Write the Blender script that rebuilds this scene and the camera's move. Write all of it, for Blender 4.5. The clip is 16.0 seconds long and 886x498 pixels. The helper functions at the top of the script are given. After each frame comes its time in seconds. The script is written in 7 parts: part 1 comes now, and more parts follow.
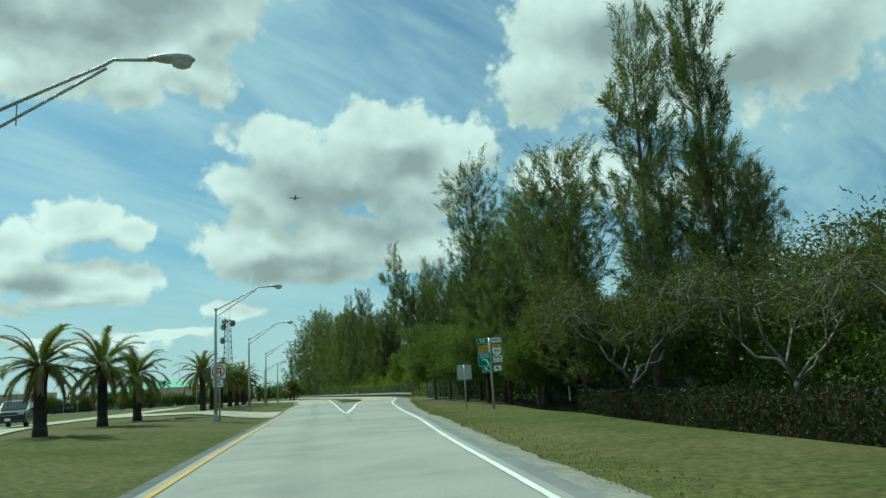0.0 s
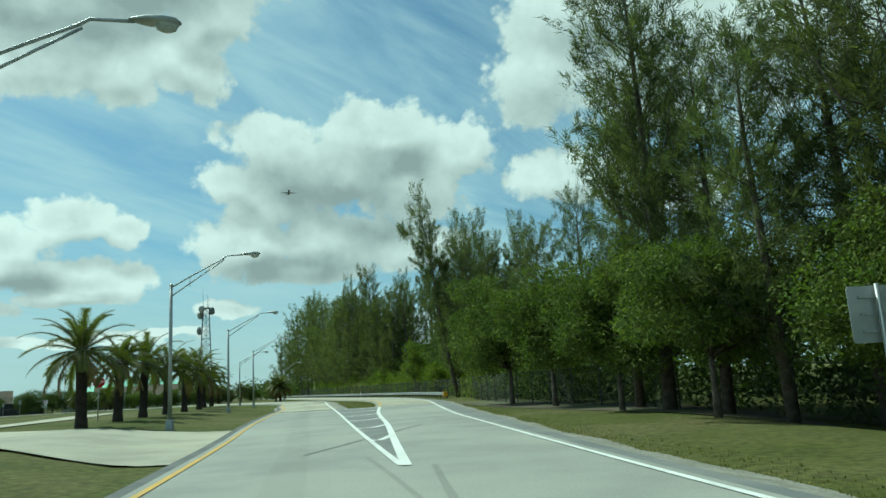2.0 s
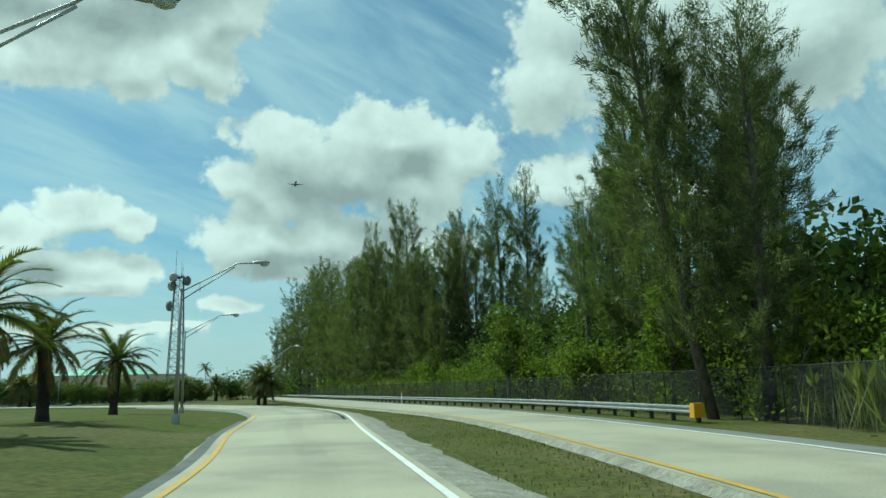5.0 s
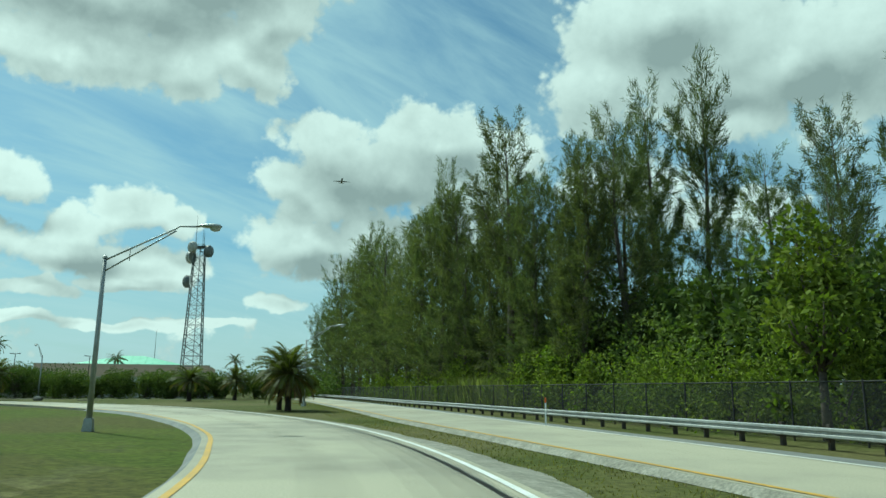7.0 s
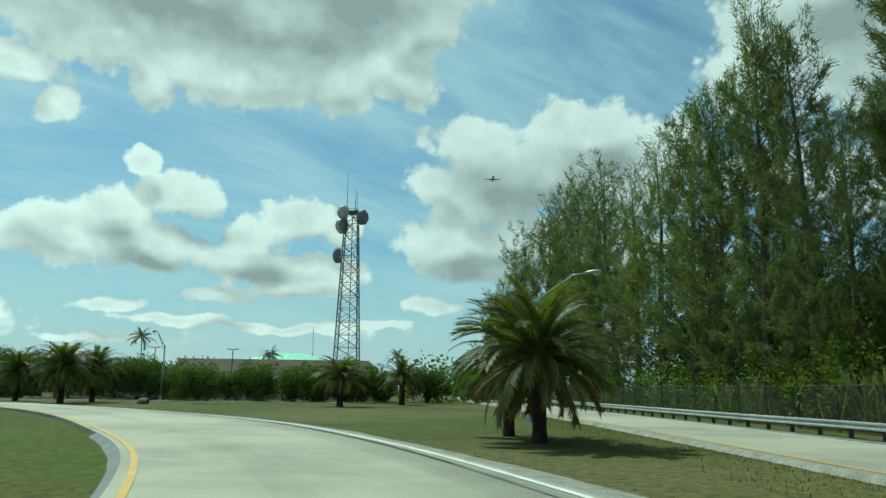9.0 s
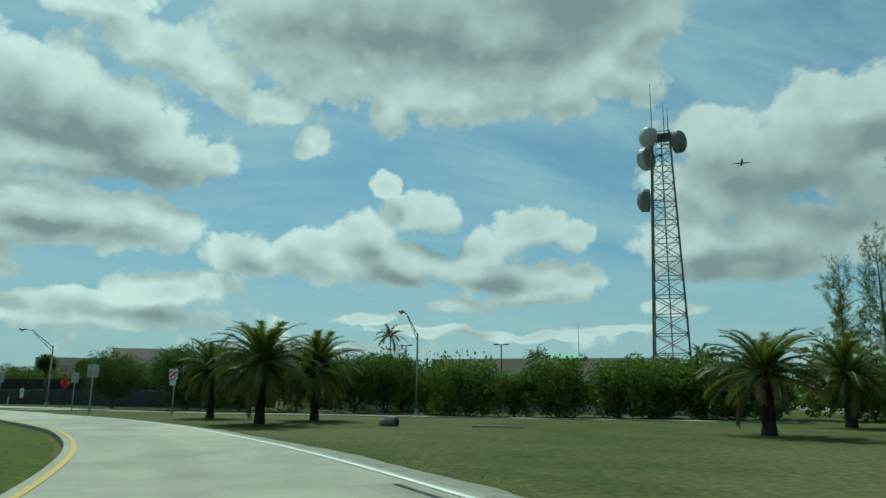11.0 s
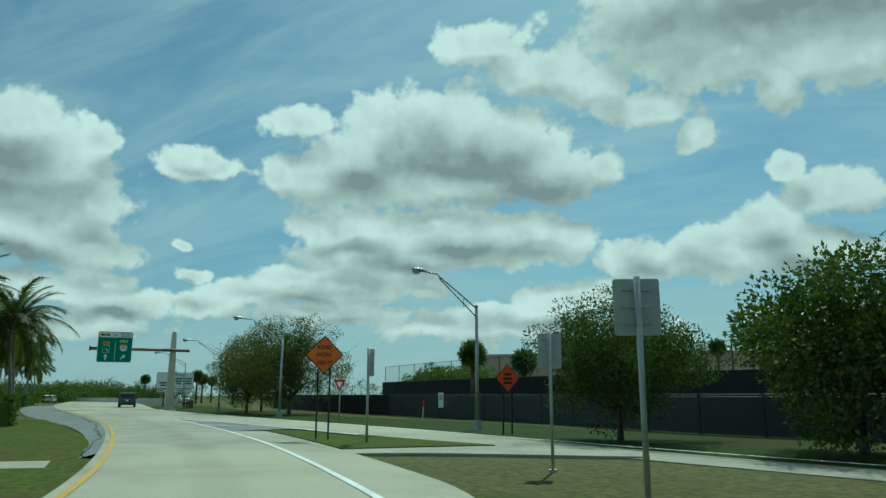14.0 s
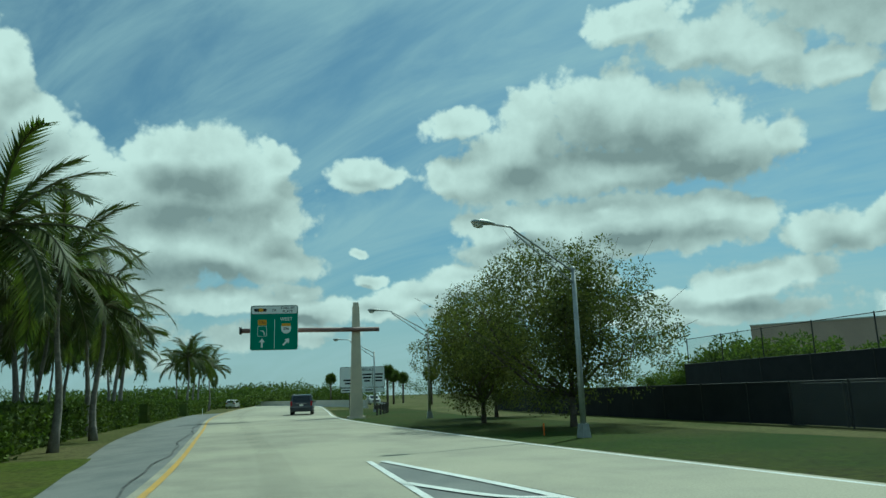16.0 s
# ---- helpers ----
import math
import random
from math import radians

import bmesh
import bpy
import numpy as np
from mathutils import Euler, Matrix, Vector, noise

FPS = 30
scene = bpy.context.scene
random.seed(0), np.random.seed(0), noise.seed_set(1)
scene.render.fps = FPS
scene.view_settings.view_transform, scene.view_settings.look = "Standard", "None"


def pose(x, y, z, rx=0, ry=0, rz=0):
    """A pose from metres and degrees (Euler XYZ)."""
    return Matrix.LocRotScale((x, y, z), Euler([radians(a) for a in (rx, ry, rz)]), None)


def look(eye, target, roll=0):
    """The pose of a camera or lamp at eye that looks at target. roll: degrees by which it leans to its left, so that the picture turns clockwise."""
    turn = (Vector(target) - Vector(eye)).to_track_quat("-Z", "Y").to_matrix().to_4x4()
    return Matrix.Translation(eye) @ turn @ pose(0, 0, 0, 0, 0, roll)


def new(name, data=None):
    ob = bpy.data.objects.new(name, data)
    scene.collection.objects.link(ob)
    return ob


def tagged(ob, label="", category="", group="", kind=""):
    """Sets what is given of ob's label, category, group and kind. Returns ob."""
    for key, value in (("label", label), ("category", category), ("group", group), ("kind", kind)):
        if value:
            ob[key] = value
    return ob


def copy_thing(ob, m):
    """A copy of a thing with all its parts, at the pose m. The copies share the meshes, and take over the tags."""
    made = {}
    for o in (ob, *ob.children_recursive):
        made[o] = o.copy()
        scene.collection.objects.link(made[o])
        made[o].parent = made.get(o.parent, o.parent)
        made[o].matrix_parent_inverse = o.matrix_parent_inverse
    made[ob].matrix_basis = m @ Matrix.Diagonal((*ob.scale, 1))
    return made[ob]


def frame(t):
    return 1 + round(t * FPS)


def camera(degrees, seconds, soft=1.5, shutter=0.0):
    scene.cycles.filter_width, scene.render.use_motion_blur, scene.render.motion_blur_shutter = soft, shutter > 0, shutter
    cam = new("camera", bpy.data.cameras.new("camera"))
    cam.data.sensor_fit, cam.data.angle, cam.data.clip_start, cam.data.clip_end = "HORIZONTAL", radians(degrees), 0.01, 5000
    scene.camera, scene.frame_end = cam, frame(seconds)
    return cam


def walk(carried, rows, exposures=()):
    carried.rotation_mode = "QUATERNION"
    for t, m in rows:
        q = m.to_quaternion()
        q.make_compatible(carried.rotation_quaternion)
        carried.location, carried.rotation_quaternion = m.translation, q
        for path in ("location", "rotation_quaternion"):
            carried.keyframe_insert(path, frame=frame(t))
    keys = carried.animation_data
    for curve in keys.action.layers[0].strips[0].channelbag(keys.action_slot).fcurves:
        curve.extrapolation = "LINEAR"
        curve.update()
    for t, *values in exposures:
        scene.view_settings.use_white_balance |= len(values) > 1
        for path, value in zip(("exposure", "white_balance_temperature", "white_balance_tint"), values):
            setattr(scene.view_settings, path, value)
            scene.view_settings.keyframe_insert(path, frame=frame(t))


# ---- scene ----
cam = camera(63.42, 16.0)
ROWS = [
    (0.0, 0.012, -0.119, 1.454, 100.670, 3.543, 0.538),
    (0.5, -1.503, 8.183, 1.440, 100.664, 3.569, 0.340),
    (1.0, -2.981, 16.650, 1.474, 100.723, 3.441, 0.145),
    (1.5, -4.443, 25.209, 1.475, 100.642, 3.319, 0.024),
    (2.0, -5.953, 33.680, 1.417, 100.612, 3.406, 0.027),
    (2.5, -7.450, 42.006, 1.450, 100.535, 3.533, 0.015),
    (3.0, -8.967, 50.264, 1.474, 100.459, 3.265, -0.013),
    (3.5, -10.485, 58.546, 1.423, 100.448, 2.945, -0.045),
    (6.0, -18.239, 99.180, 1.455, 101.056, 0.354, 0.663),
    (6.5, -19.790, 107.137, 1.465, 101.066, 0.027, 1.614),
    (7.0, -21.586, 115.056, 1.441, 101.142, -0.399, 3.237),
    (7.5, -23.803, 122.920, 1.447, 101.138, -0.786, 5.498),
    (8.0, -26.451, 130.646, 1.452, 101.096, -1.020, 8.280),
    (8.5, -29.450, 138.185, 1.438, 101.070, -0.987, 11.567),
    (9.0, -32.830, 145.515, 1.433, 101.087, -0.733, 15.423),
    (11.5, -58.478, 177.054, 1.464, 101.375, -0.336, 39.552),
    (12.0, -64.755, 181.501, 1.464, 101.331, -0.165, 44.858),
    (12.5, -71.410, 185.342, 1.457, 101.416, -0.147, 50.285),
    (13.0, -78.441, 188.567, 1.461, 101.524, -0.038, 55.669),
    (13.5, -85.809, 191.182, 1.456, 101.589, 0.008, 60.844),
    (14.0, -93.350, 193.133, 1.446, 101.575, -0.081, 65.683),
    (14.5, -101.047, 194.403, 1.466, 101.533, -0.154, 69.963),
    (15.0, -108.924, 195.071, 1.400, 101.541, 0.216, 73.666),
    (15.5, -116.844, 195.453, 1.416, 101.390, 1.059, 76.898),
    (16.0, -124.895, 195.432, 1.483, 101.380, 1.735, 79.594),
]
walk(cam, [(t, pose(*p)) for t, *p in ROWS],
     [(0.0, -0.13, 5610, -21), (6.0, -0.10, 5610, -21), (9.0, -0.18, 5610, -21), (11.3, -0.54, 5440, -22), (12.5, -0.55, 5400, -23), (16.0, -0.55, 5370, -24)])

# ---------------------------------------------------------------- light
SUN_AZ, SUN_EL = radians(50), radians(52)      # azimuth counted from +y towards -x
sun_dir = Vector((-math.sin(SUN_AZ) * math.cos(SUN_EL), math.cos(SUN_AZ) * math.cos(SUN_EL), math.sin(SUN_EL)))
sun = new("sun", bpy.data.lights.new("sun", "SUN"))
sun.data.energy, sun.data.angle, sun.data.color = 4.7, radians(0.6), (1.0, 0.945, 0.84)
sun.matrix_world = look(sun_dir * 100, (0, 0, 0))

world = bpy.data.worlds.new("sky")
scene.world = world
world.use_nodes = True
WT = world.node_tree


class Net:
    """Short hands for building a node tree."""

    def __init__(self, tree):
        self.t = tree

    def node(self, kind, **props):
        n = self.t.nodes.new(kind)
        for k, v in props.items():
            if k == "op":
                n.operation = v
            elif k == "dims":
                n.noise_dimensions = v
            elif k == "blend":
                n.blend_type = v
            elif k == "dtype":
                n.data_type = v
            elif k == "feature":
                n.feature = v
        return n

    def put(self, sock, v):
        if hasattr(v, "is_output"):
            self.t.links.new(v, sock)
        else:
            sock.default_value = v

    def math(self, op, a, b=0.0, c=0.0, clamp=False):
        n = self.node("ShaderNodeMath", op=op)
        n.use_clamp = clamp
        for i, v in enumerate((a, b, c)):
            self.put(n.inputs[i], v)
        return n.outputs[0]

    def ramp(self, v, a, b, lo=0.0, hi=1.0, smooth=True):
        n = self.node("ShaderNodeMapRange")
        n.interpolation_type = "SMOOTHSTEP" if smooth else "LINEAR"
        for i, x in enumerate((v, a, b, lo, hi)):
            self.put(n.inputs[i], x)
        return n.outputs[0]

    def mix(self, f, a, b, blend="MIX"):
        n = self.node("ShaderNodeMix", dtype="RGBA", blend=blend)
        self.put(n.inputs[0], f)
        self.put(n.inputs[6], a)
        self.put(n.inputs[7], b)
        return n.outputs[2]

    def noise(self, vec, scale, detail=4.0, rough=0.55, dist=0.0):
        n = self.node("ShaderNodeTexNoise")
        if vec is not None:
            self.put(n.inputs["Vector"], vec)
        n.inputs["Scale"].default_value, n.inputs["Detail"].default_value = scale, detail
        n.inputs["Roughness"].default_value, n.inputs["Distortion"].default_value = rough, dist
        return n.outputs["Fac"]

    def vec(self, x, y, z):
        n = self.node("ShaderNodeCombineXYZ")
        for i, v in enumerate((x, y, z)):
            self.put(n.inputs[i], v)
        return n.outputs[0]


# clouds as seen from the road, each a heap of lobes and the grey parts of its belly: azimuth from +y towards -x, elevation, half width, half height, in degrees
TOWERING = [(11.8, 17.2, 4.5, 3.4), (12.6, 14.6, 4.0, 2.2), (13.1, 19.4, 4.5, 2.4), (4.1, 20.0, 6.0, 2.7), (8.3, 16.5, 8.8, 3.8), (15.8, 16.2, 3.3, 2.0), (14.7, 11.3, 4.6, 2.5), (8.7, 11.8, 6.0, 3.2), (11.0, 9.3, 5.0, 1.1), (1.4, 16.0, 4.5, 4.0), (1.9, 11.1, 4.0, 2.4), (-2.7, 18.4, 3.1, 2.6)]
TOWERING_GREY = [(8.3, 15.7, 6.0, 2.5), (11.5, 9.5, 5.0, 1.3), (5.1, 12.1, 4.1, 1.8), (1.4, 17.3, 2.7, 1.8)]
OVERHEAD = [(30.3, 27.9, 14.4, 4.5), (17.2, 28.6, 3.9, 2.7), (18.7, 24.1, 2.8, 2.2), (24.5, 23.7, 3.7, 2.5), (32.9, 23.0, 5.2, 2.0), (39.0, 22.4, 1.4, 2.1), (43.7, 24.3, 4.6, 2.2), (39.0, 29.3, 16.4, 4.3), (23.2, 31.9, 12.3, 5.0)]
OVERHEAD_GREY = [(31.2, 27.5, 12.9, 2.4), (34.9, 29.4, 15.7, 3.4), (23.0, 29.2, 5.7, 2.0)]
NORTHERN = [(-17.8, 24.8, 10.3, 5.6), (-9.6, 23.6, 4.4, 4.0), (-14.9, 28.0, 8.5, 4.0), (-24.0, 23.4, 7.9, 5.0), (-19.2, 19.9, 6.2, 1.9), (-11.1, 15.5, 5.3, 2.4), (-19.1, 13.4, 5.7, 1.7), (-29.8, 24.2, 6.4, 5.8)]
NORTHERN_GREY = [(-16.1, 25.4, 4.8, 2.0), (-19.7, 20.9, 4.6, 1.0), (-25.7, 21.2, 4.6, 2.3)]
SHELF = [(38.8, 16.4, 1.4, 1.2), (36.2, 14.0, 3.1, 2.1), (40.7, 12.1, 3.5, 1.9), (46.9, 10.4, 3.2, 1.7), (50.9, 10.7, 2.7, 1.7), (38.0, 10.1, 5.3, 2.2), (30.7, 11.3, 3.1, 1.9), (27.0, 13.0, 3.5, 1.8), (24.0, 12.3, 2.1, 1.2), (26.1, 9.0, 4.7, 1.6), (32.5, 9.6, 4.9, 1.6), (43.5, 10.0, 4.1, 1.6), (44.4, 11.4, 2.7, 1.3)]
SHELF_GREY = [(46.2, 10.0, 2.7, 1.0), (40.7, 11.2, 2.3, 0.9), (34.1, 11.4, 3.2, 1.0), (38.0, 8.9, 4.1, 0.9), (29.8, 8.6, 4.0, 0.7), (49.8, 9.9, 2.2, 0.8)]
BANK = [(62.3, 27.5, 4.8, 1.7), (57.8, 25.2, 4.8, 2.1), (53.2, 24.0, 2.8, 1.7), (48.4, 21.6, 4.0, 1.5), (45.2, 19.3, 1.7, 1.4), (46.7, 27.0, 9.1, 2.9), (38.9, 22.3, 1.1, 1.5), (36.0, 23.8, 5.3, 2.0), (29.9, 24.0, 5.6, 2.2), (24.3, 24.0, 4.0, 2.2), (20.7, 25.1, 3.7, 2.5), (18.8, 27.4, 2.6, 2.3), (41.8, 24.7, 2.9, 1.5)]
BANK_GREY = [(46.7, 27.5, 7.2, 2.1), (36.5, 28.1, 10.2, 3.0), (25.5, 27.0, 5.5, 1.8)]
CUMULUS = [(73.0, 18.5, 5.2, 2.8), (67.9, 16.5, 9.3, 1.9), (55.9, 16.5, 4.0, 2.0), (77.8, 21.1, 2.9, 1.6), (79.0, 17.2, 1.8, 1.6), (75.6, 16.9, 5.1, 2.5), (71.2, 21.2, 3.2, 3.2), (65.5, 20.9, 6.6, 3.4), (60.5, 19.9, 5.8, 3.1), (57.0, 17.9, 4.9, 2.5), (52.3, 17.6, 2.1, 1.5), (64.6, 16.7, 11.9, 2.2)]
CUMULUS_GREY = [(64.6, 17.8, 8.4, 2.4), (59.1, 16.1, 7.2, 1.4), (72.1, 17.0, 4.2, 1.3), (66.9, 20.5, 3.3, 1.8)]
LAYER = [(64.7, 12.0, 10.4, 1.8), (57.5, 11.3, 3.9, 1.2), (72.9, 10.9, 5.5, 1.5), (76.2, 12.9, 2.8, 1.5), (71.8, 13.5, 4.2, 1.6), (65.6, 13.6, 6.9, 1.7), (59.2, 13.0, 4.9, 1.8), (55.2, 12.5, 2.4, 1.5), (66.5, 11.1, 8.6, 1.5), (69.7, 9.4, 5.0, 1.1), (77.4, 9.1, 4.3, 1.1), (73.6, 8.3, 5.7, 1.3), (67.2, 8.3, 2.7, 0.8), (84.0, 7.0, 3.4, 1.3), (80.7, 8.0, 4.4, 1.4), (84.9, 9.2, 2.2, 0.7), (85.9, 11.1, 0.9, 0.4), (85.8, 17.4, 3.1, 1.5), (83.6, 16.9, 1.7, 0.9)]
LAYER_GREY = [(61.9, 11.5, 6.7, 1.2), (69.7, 10.2, 4.1, 1.2), (73.9, 11.5, 3.2, 0.8), (77.4, 7.7, 5.4, 0.7), (85.8, 16.8, 1.7, 0.5)]
HAZE = [(62.1, 6.1, 6.2, 1.2), (55.9, 7.3, 4.7, 1.5), (52.9, 8.0, 2.5, 1.4), (60.3, 5.0, 9.6, 1.0), (89.7, 6.4, 4.4, 1.3), (92.8, 4.8, 6.1, 1.1), (91.1, 8.0, 2.4, 0.9), (73.8, 6.2, 8.1, 0.9)]
HAZE_GREY = [(59.9, 5.4, 6.5, 0.8), (90.9, 5.7, 3.5, 0.8)]
WESTERN = [(105.4, 14.7, 4.9, 3.6), (102.6, 12.0, 5.1, 2.9), (98.8, 18.4, 5.3, 2.5), (102.1, 18.5, 2.6, 1.8), (92.4, 18.3, 2.0, 1.4), (98.7, 15.4, 7.9, 2.9), (94.4, 16.1, 3.7, 2.6), (93.0, 13.3, 3.7, 1.8), (98.1, 11.4, 7.4, 2.6), (92.5, 10.4, 3.5, 1.8), (110.2, 19.7, 2.8, 2.1), (111.9, 23.2, 1.7, 2.4), (108.2, 16.5, 4.0, 3.3), (109.6, 11.9, 5.2, 3.1), (104.3, 9.1, 6.0, 2.0), (96.3, 7.3, 7.9, 1.3), (114.3, 19.4, 3.6, 5.8), (115.4, 11.0, 4.6, 5.1)]
WESTERN_GREY = [(99.1, 15.4, 5.2, 2.2), (100.7, 14.0, 3.6, 1.7), (98.0, 9.5, 6.2, 1.3), (106.2, 9.8, 3.7, 2.0), (109.8, 14.3, 3.1, 1.9), (113.9, 14.6, 3.2, 4.1)]
LOW = [(40.5, 5.7, 3.0, 0.6), (33.1, 6.8, 2.5, 0.7), (27.4, 7.6, 3.6, 0.6), (34.9, 4.8, 6.0, 0.5), (16.4, 6.5, 2.7, 0.8), (27.6, 4.4, 4.8, 0.5), (21.6, 4.8, 3.7, 0.4), (41.2, 3.3, 3.7, 0.4)]

WT.nodes.clear()
sky = Net(WT)
gen = sky.node("ShaderNodeTexCoord").outputs["Generated"]
sep = sky.node("ShaderNodeSeparateXYZ")
sky.put(sep.inputs[0], gen)
dx, dy, dz = sep.outputs
az = sky.math("MULTIPLY", sky.math("ARCTAN2", sky.math("MULTIPLY", dx, -1.0), dy), 57.29578)
el = sky.math("MULTIPLY", sky.math("ARCSINE", dz), 57.29578)
up = sky.math("ADD", sky.math("MAXIMUM", dz, 0.0), 0.32)
# the outlines are warped by broad and fine billows, so that no lobe keeps a plain shape
wide = sky.noise(gen, 5.0, 3.0, 0.5)
bend_a, bend_b = sky.noise(gen, 16.0, 3.0, 0.5), sky.noise(sky.vec(dy, dz, dx), 16.0, 3.0, 0.5)
billow = sky.noise(gen, 13.0, 9.0, 0.56, 0.1)


def puffs(scale, smoothness, detail):
    n = sky.node("ShaderNodeTexVoronoi", feature="SMOOTH_F1")
    sky.put(n.inputs["Vector"], gen)
    n.inputs["Scale"].default_value, n.inputs["Smoothness"].default_value, n.inputs["Detail"].default_value = scale, smoothness, detail
    return sky.math("SUBTRACT", n.outputs["Distance"], 0.42)


curl = sky.math("ADD", sky.math("MULTIPLY", puffs(24.0, 0.35, 3.0), 0.50), sky.math("MULTIPLY", puffs(70.0, 0.3, 2.0), 0.22))
rag = sky.math("SUBTRACT", sky.math("MULTIPLY", sky.math("SUBTRACT", billow, 0.5), 1.15), curl)
spot = sky.vec(sky.math("MULTIPLY_ADD", sky.math("SUBTRACT", bend_a, 0.5), 2.6, az), sky.math("MULTIPLY_ADD", sky.math("SUBTRACT", bend_b, 0.5), 1.8, el), 0.0)


def heap(lobes, soft, at):
    """How far out of the nearest lobe a direction lies: 0 at its middle, 1 at its rim."""
    near = 9.0
    for a, e, ra, re in lobes:
        n = sky.node("ShaderNodeVectorMath", op="MULTIPLY_ADD")
        sky.put(n.inputs[0], at)
        n.inputs[1].default_value, n.inputs[2].default_value = (1 / ra, 1 / re, 0), (-a / ra, -e / re, 0)
        size = sky.node("ShaderNodeVectorMath", op="LENGTH")
        sky.put(size.inputs[0], n.outputs[0])
        near = sky.math("SMOOTH_MIN", near, size.outputs["Value"], soft)
    return near


ALL = TOWERING + OVERHEAD + NORTHERN + SHELF + BANK + CUMULUS + LAYER + HAZE + LOW + WESTERN
inside = heap(ALL, 0.25, spot)
body = sky.math("SUBTRACT", 1.38, inside)
# scattered clouds low over the horizon and in the half of the sky behind the road
band = sky.math("MULTIPLY", sky.ramp(el, 0.5, 2.5), sky.ramp(el, 8.5, 5.0))
rear = sky.ramp(sky.math("ABSOLUTE", sky.math("ADD", az, -40.0)), 80.0, 95.0)
loose = sky.math("MULTIPLY_ADD", sky.math("SUBTRACT", wide, 0.5), 2.2, sky.math("MULTIPLY_ADD", sky.math("MAXIMUM", band, rear), 0.75, -0.62))
dense = sky.math("ADD", sky.math("MAXIMUM", body, loose), sky.math("MULTIPLY", rag, 0.92))
cover = sky.ramp(dense, -0.06, 0.26)
# relief: the same billows a little nearer to the sun
shift = sky.node("ShaderNodeVectorMath", op="ADD")
sky.put(shift.inputs[0], gen)
shift.inputs[1].default_value = (-0.010, 0.008, 0.018)
lit = sky.math("SUBTRACT", billow, sky.noise(shift.outputs[0], 13.0, 9.0, 0.56, 0.1))
belly = sky.ramp(sky.math("MULTIPLY_ADD", rag, 0.30, sky.math("SUBTRACT", 1.0, heap(TOWERING_GREY + OVERHEAD_GREY + NORTHERN_GREY + SHELF_GREY + BANK_GREY + CUMULUS_GREY + LAYER_GREY + HAZE_GREY + WESTERN_GREY, 0.3, spot))), -0.50, 0.95)
core = sky.ramp(dense, 0.15, 1.0)
# tops catch the light: a step upwards soon leaves the cloud there
above = sky.node("ShaderNodeVectorMath", op="ADD")
sky.put(above.inputs[0], spot)
above.inputs[1].default_value = (0.6, 2.3, 0.0)
crest = sky.ramp(sky.math("SUBTRACT", heap(ALL, 0.25, above.outputs[0]), inside), -0.35, 0.60)
shade = sky.math("MULTIPLY_ADD", belly, 0.52, sky.math("MULTIPLY", core, 0.22))
tone = sky.math("SUBTRACT", sky.math("MULTIPLY_ADD", crest, 0.55, sky.math("MULTIPLY_ADD", lit, 1.1, 0.62)), sky.math("MULTIPLY_ADD", curl, 0.45, shade), clamp=True)
# towards the sun the rims shine through
white = sky.mix(sky.ramp(az, 10.0, 62.0), (0.86, 0.89, 0.85, 1), (1.04, 1.07, 1.01, 1))
cloud = sky.mix(tone, (0.36, 0.395, 0.39, 1), white)
nishita = sky.node("ShaderNodeTexSky")
nishita.sky_type, nishita.sun_disc = "NISHITA", False
nishita.sun_elevation, nishita.sun_rotation = SUN_EL, -SUN_AZ
nishita.air_density, nishita.dust_density, nishita.ozone_density = 1.0, 1.2, 1.0
blue = sky.mix(1.0, nishita.outputs[0], (0.058, 0.080, 0.088, 1), "MULTIPLY")
# thin high veil in streaks, and the pale haze along the horizon
stretch = sky.vec(sky.math("MULTIPLY", sky.math("ADD", sky.math("DIVIDE", dx, up), sky.math("DIVIDE", dy, up)), 0.9), sky.math("MULTIPLY", sky.math("SUBTRACT", sky.math("DIVIDE", dx, up), sky.math("DIVIDE", dy, up)), 2.6), 0.0)
veil = sky.ramp(sky.noise(stretch, 1.3, 7.0, 0.6, 0.6), 0.28, 0.76, 0.12, 0.80)
blue = sky.mix(veil, blue, (0.58, 0.72, 0.76, 1))
blue = sky.mix(sky.ramp(el, 0.0, 13.0, 0.7, 0.0), blue, (0.58, 0.68, 0.70, 1))
final = sky.mix(cover, blue, cloud)
back, wout = sky.node("ShaderNodeBackground"), sky.node("ShaderNodeOutputWorld")
sky.put(back.inputs[0], final)
back.inputs[1].default_value = 1.0
WT.links.new(back.outputs[0], wout.inputs[0])


# ---------------------------------------------------------------- materials
MATS = {}


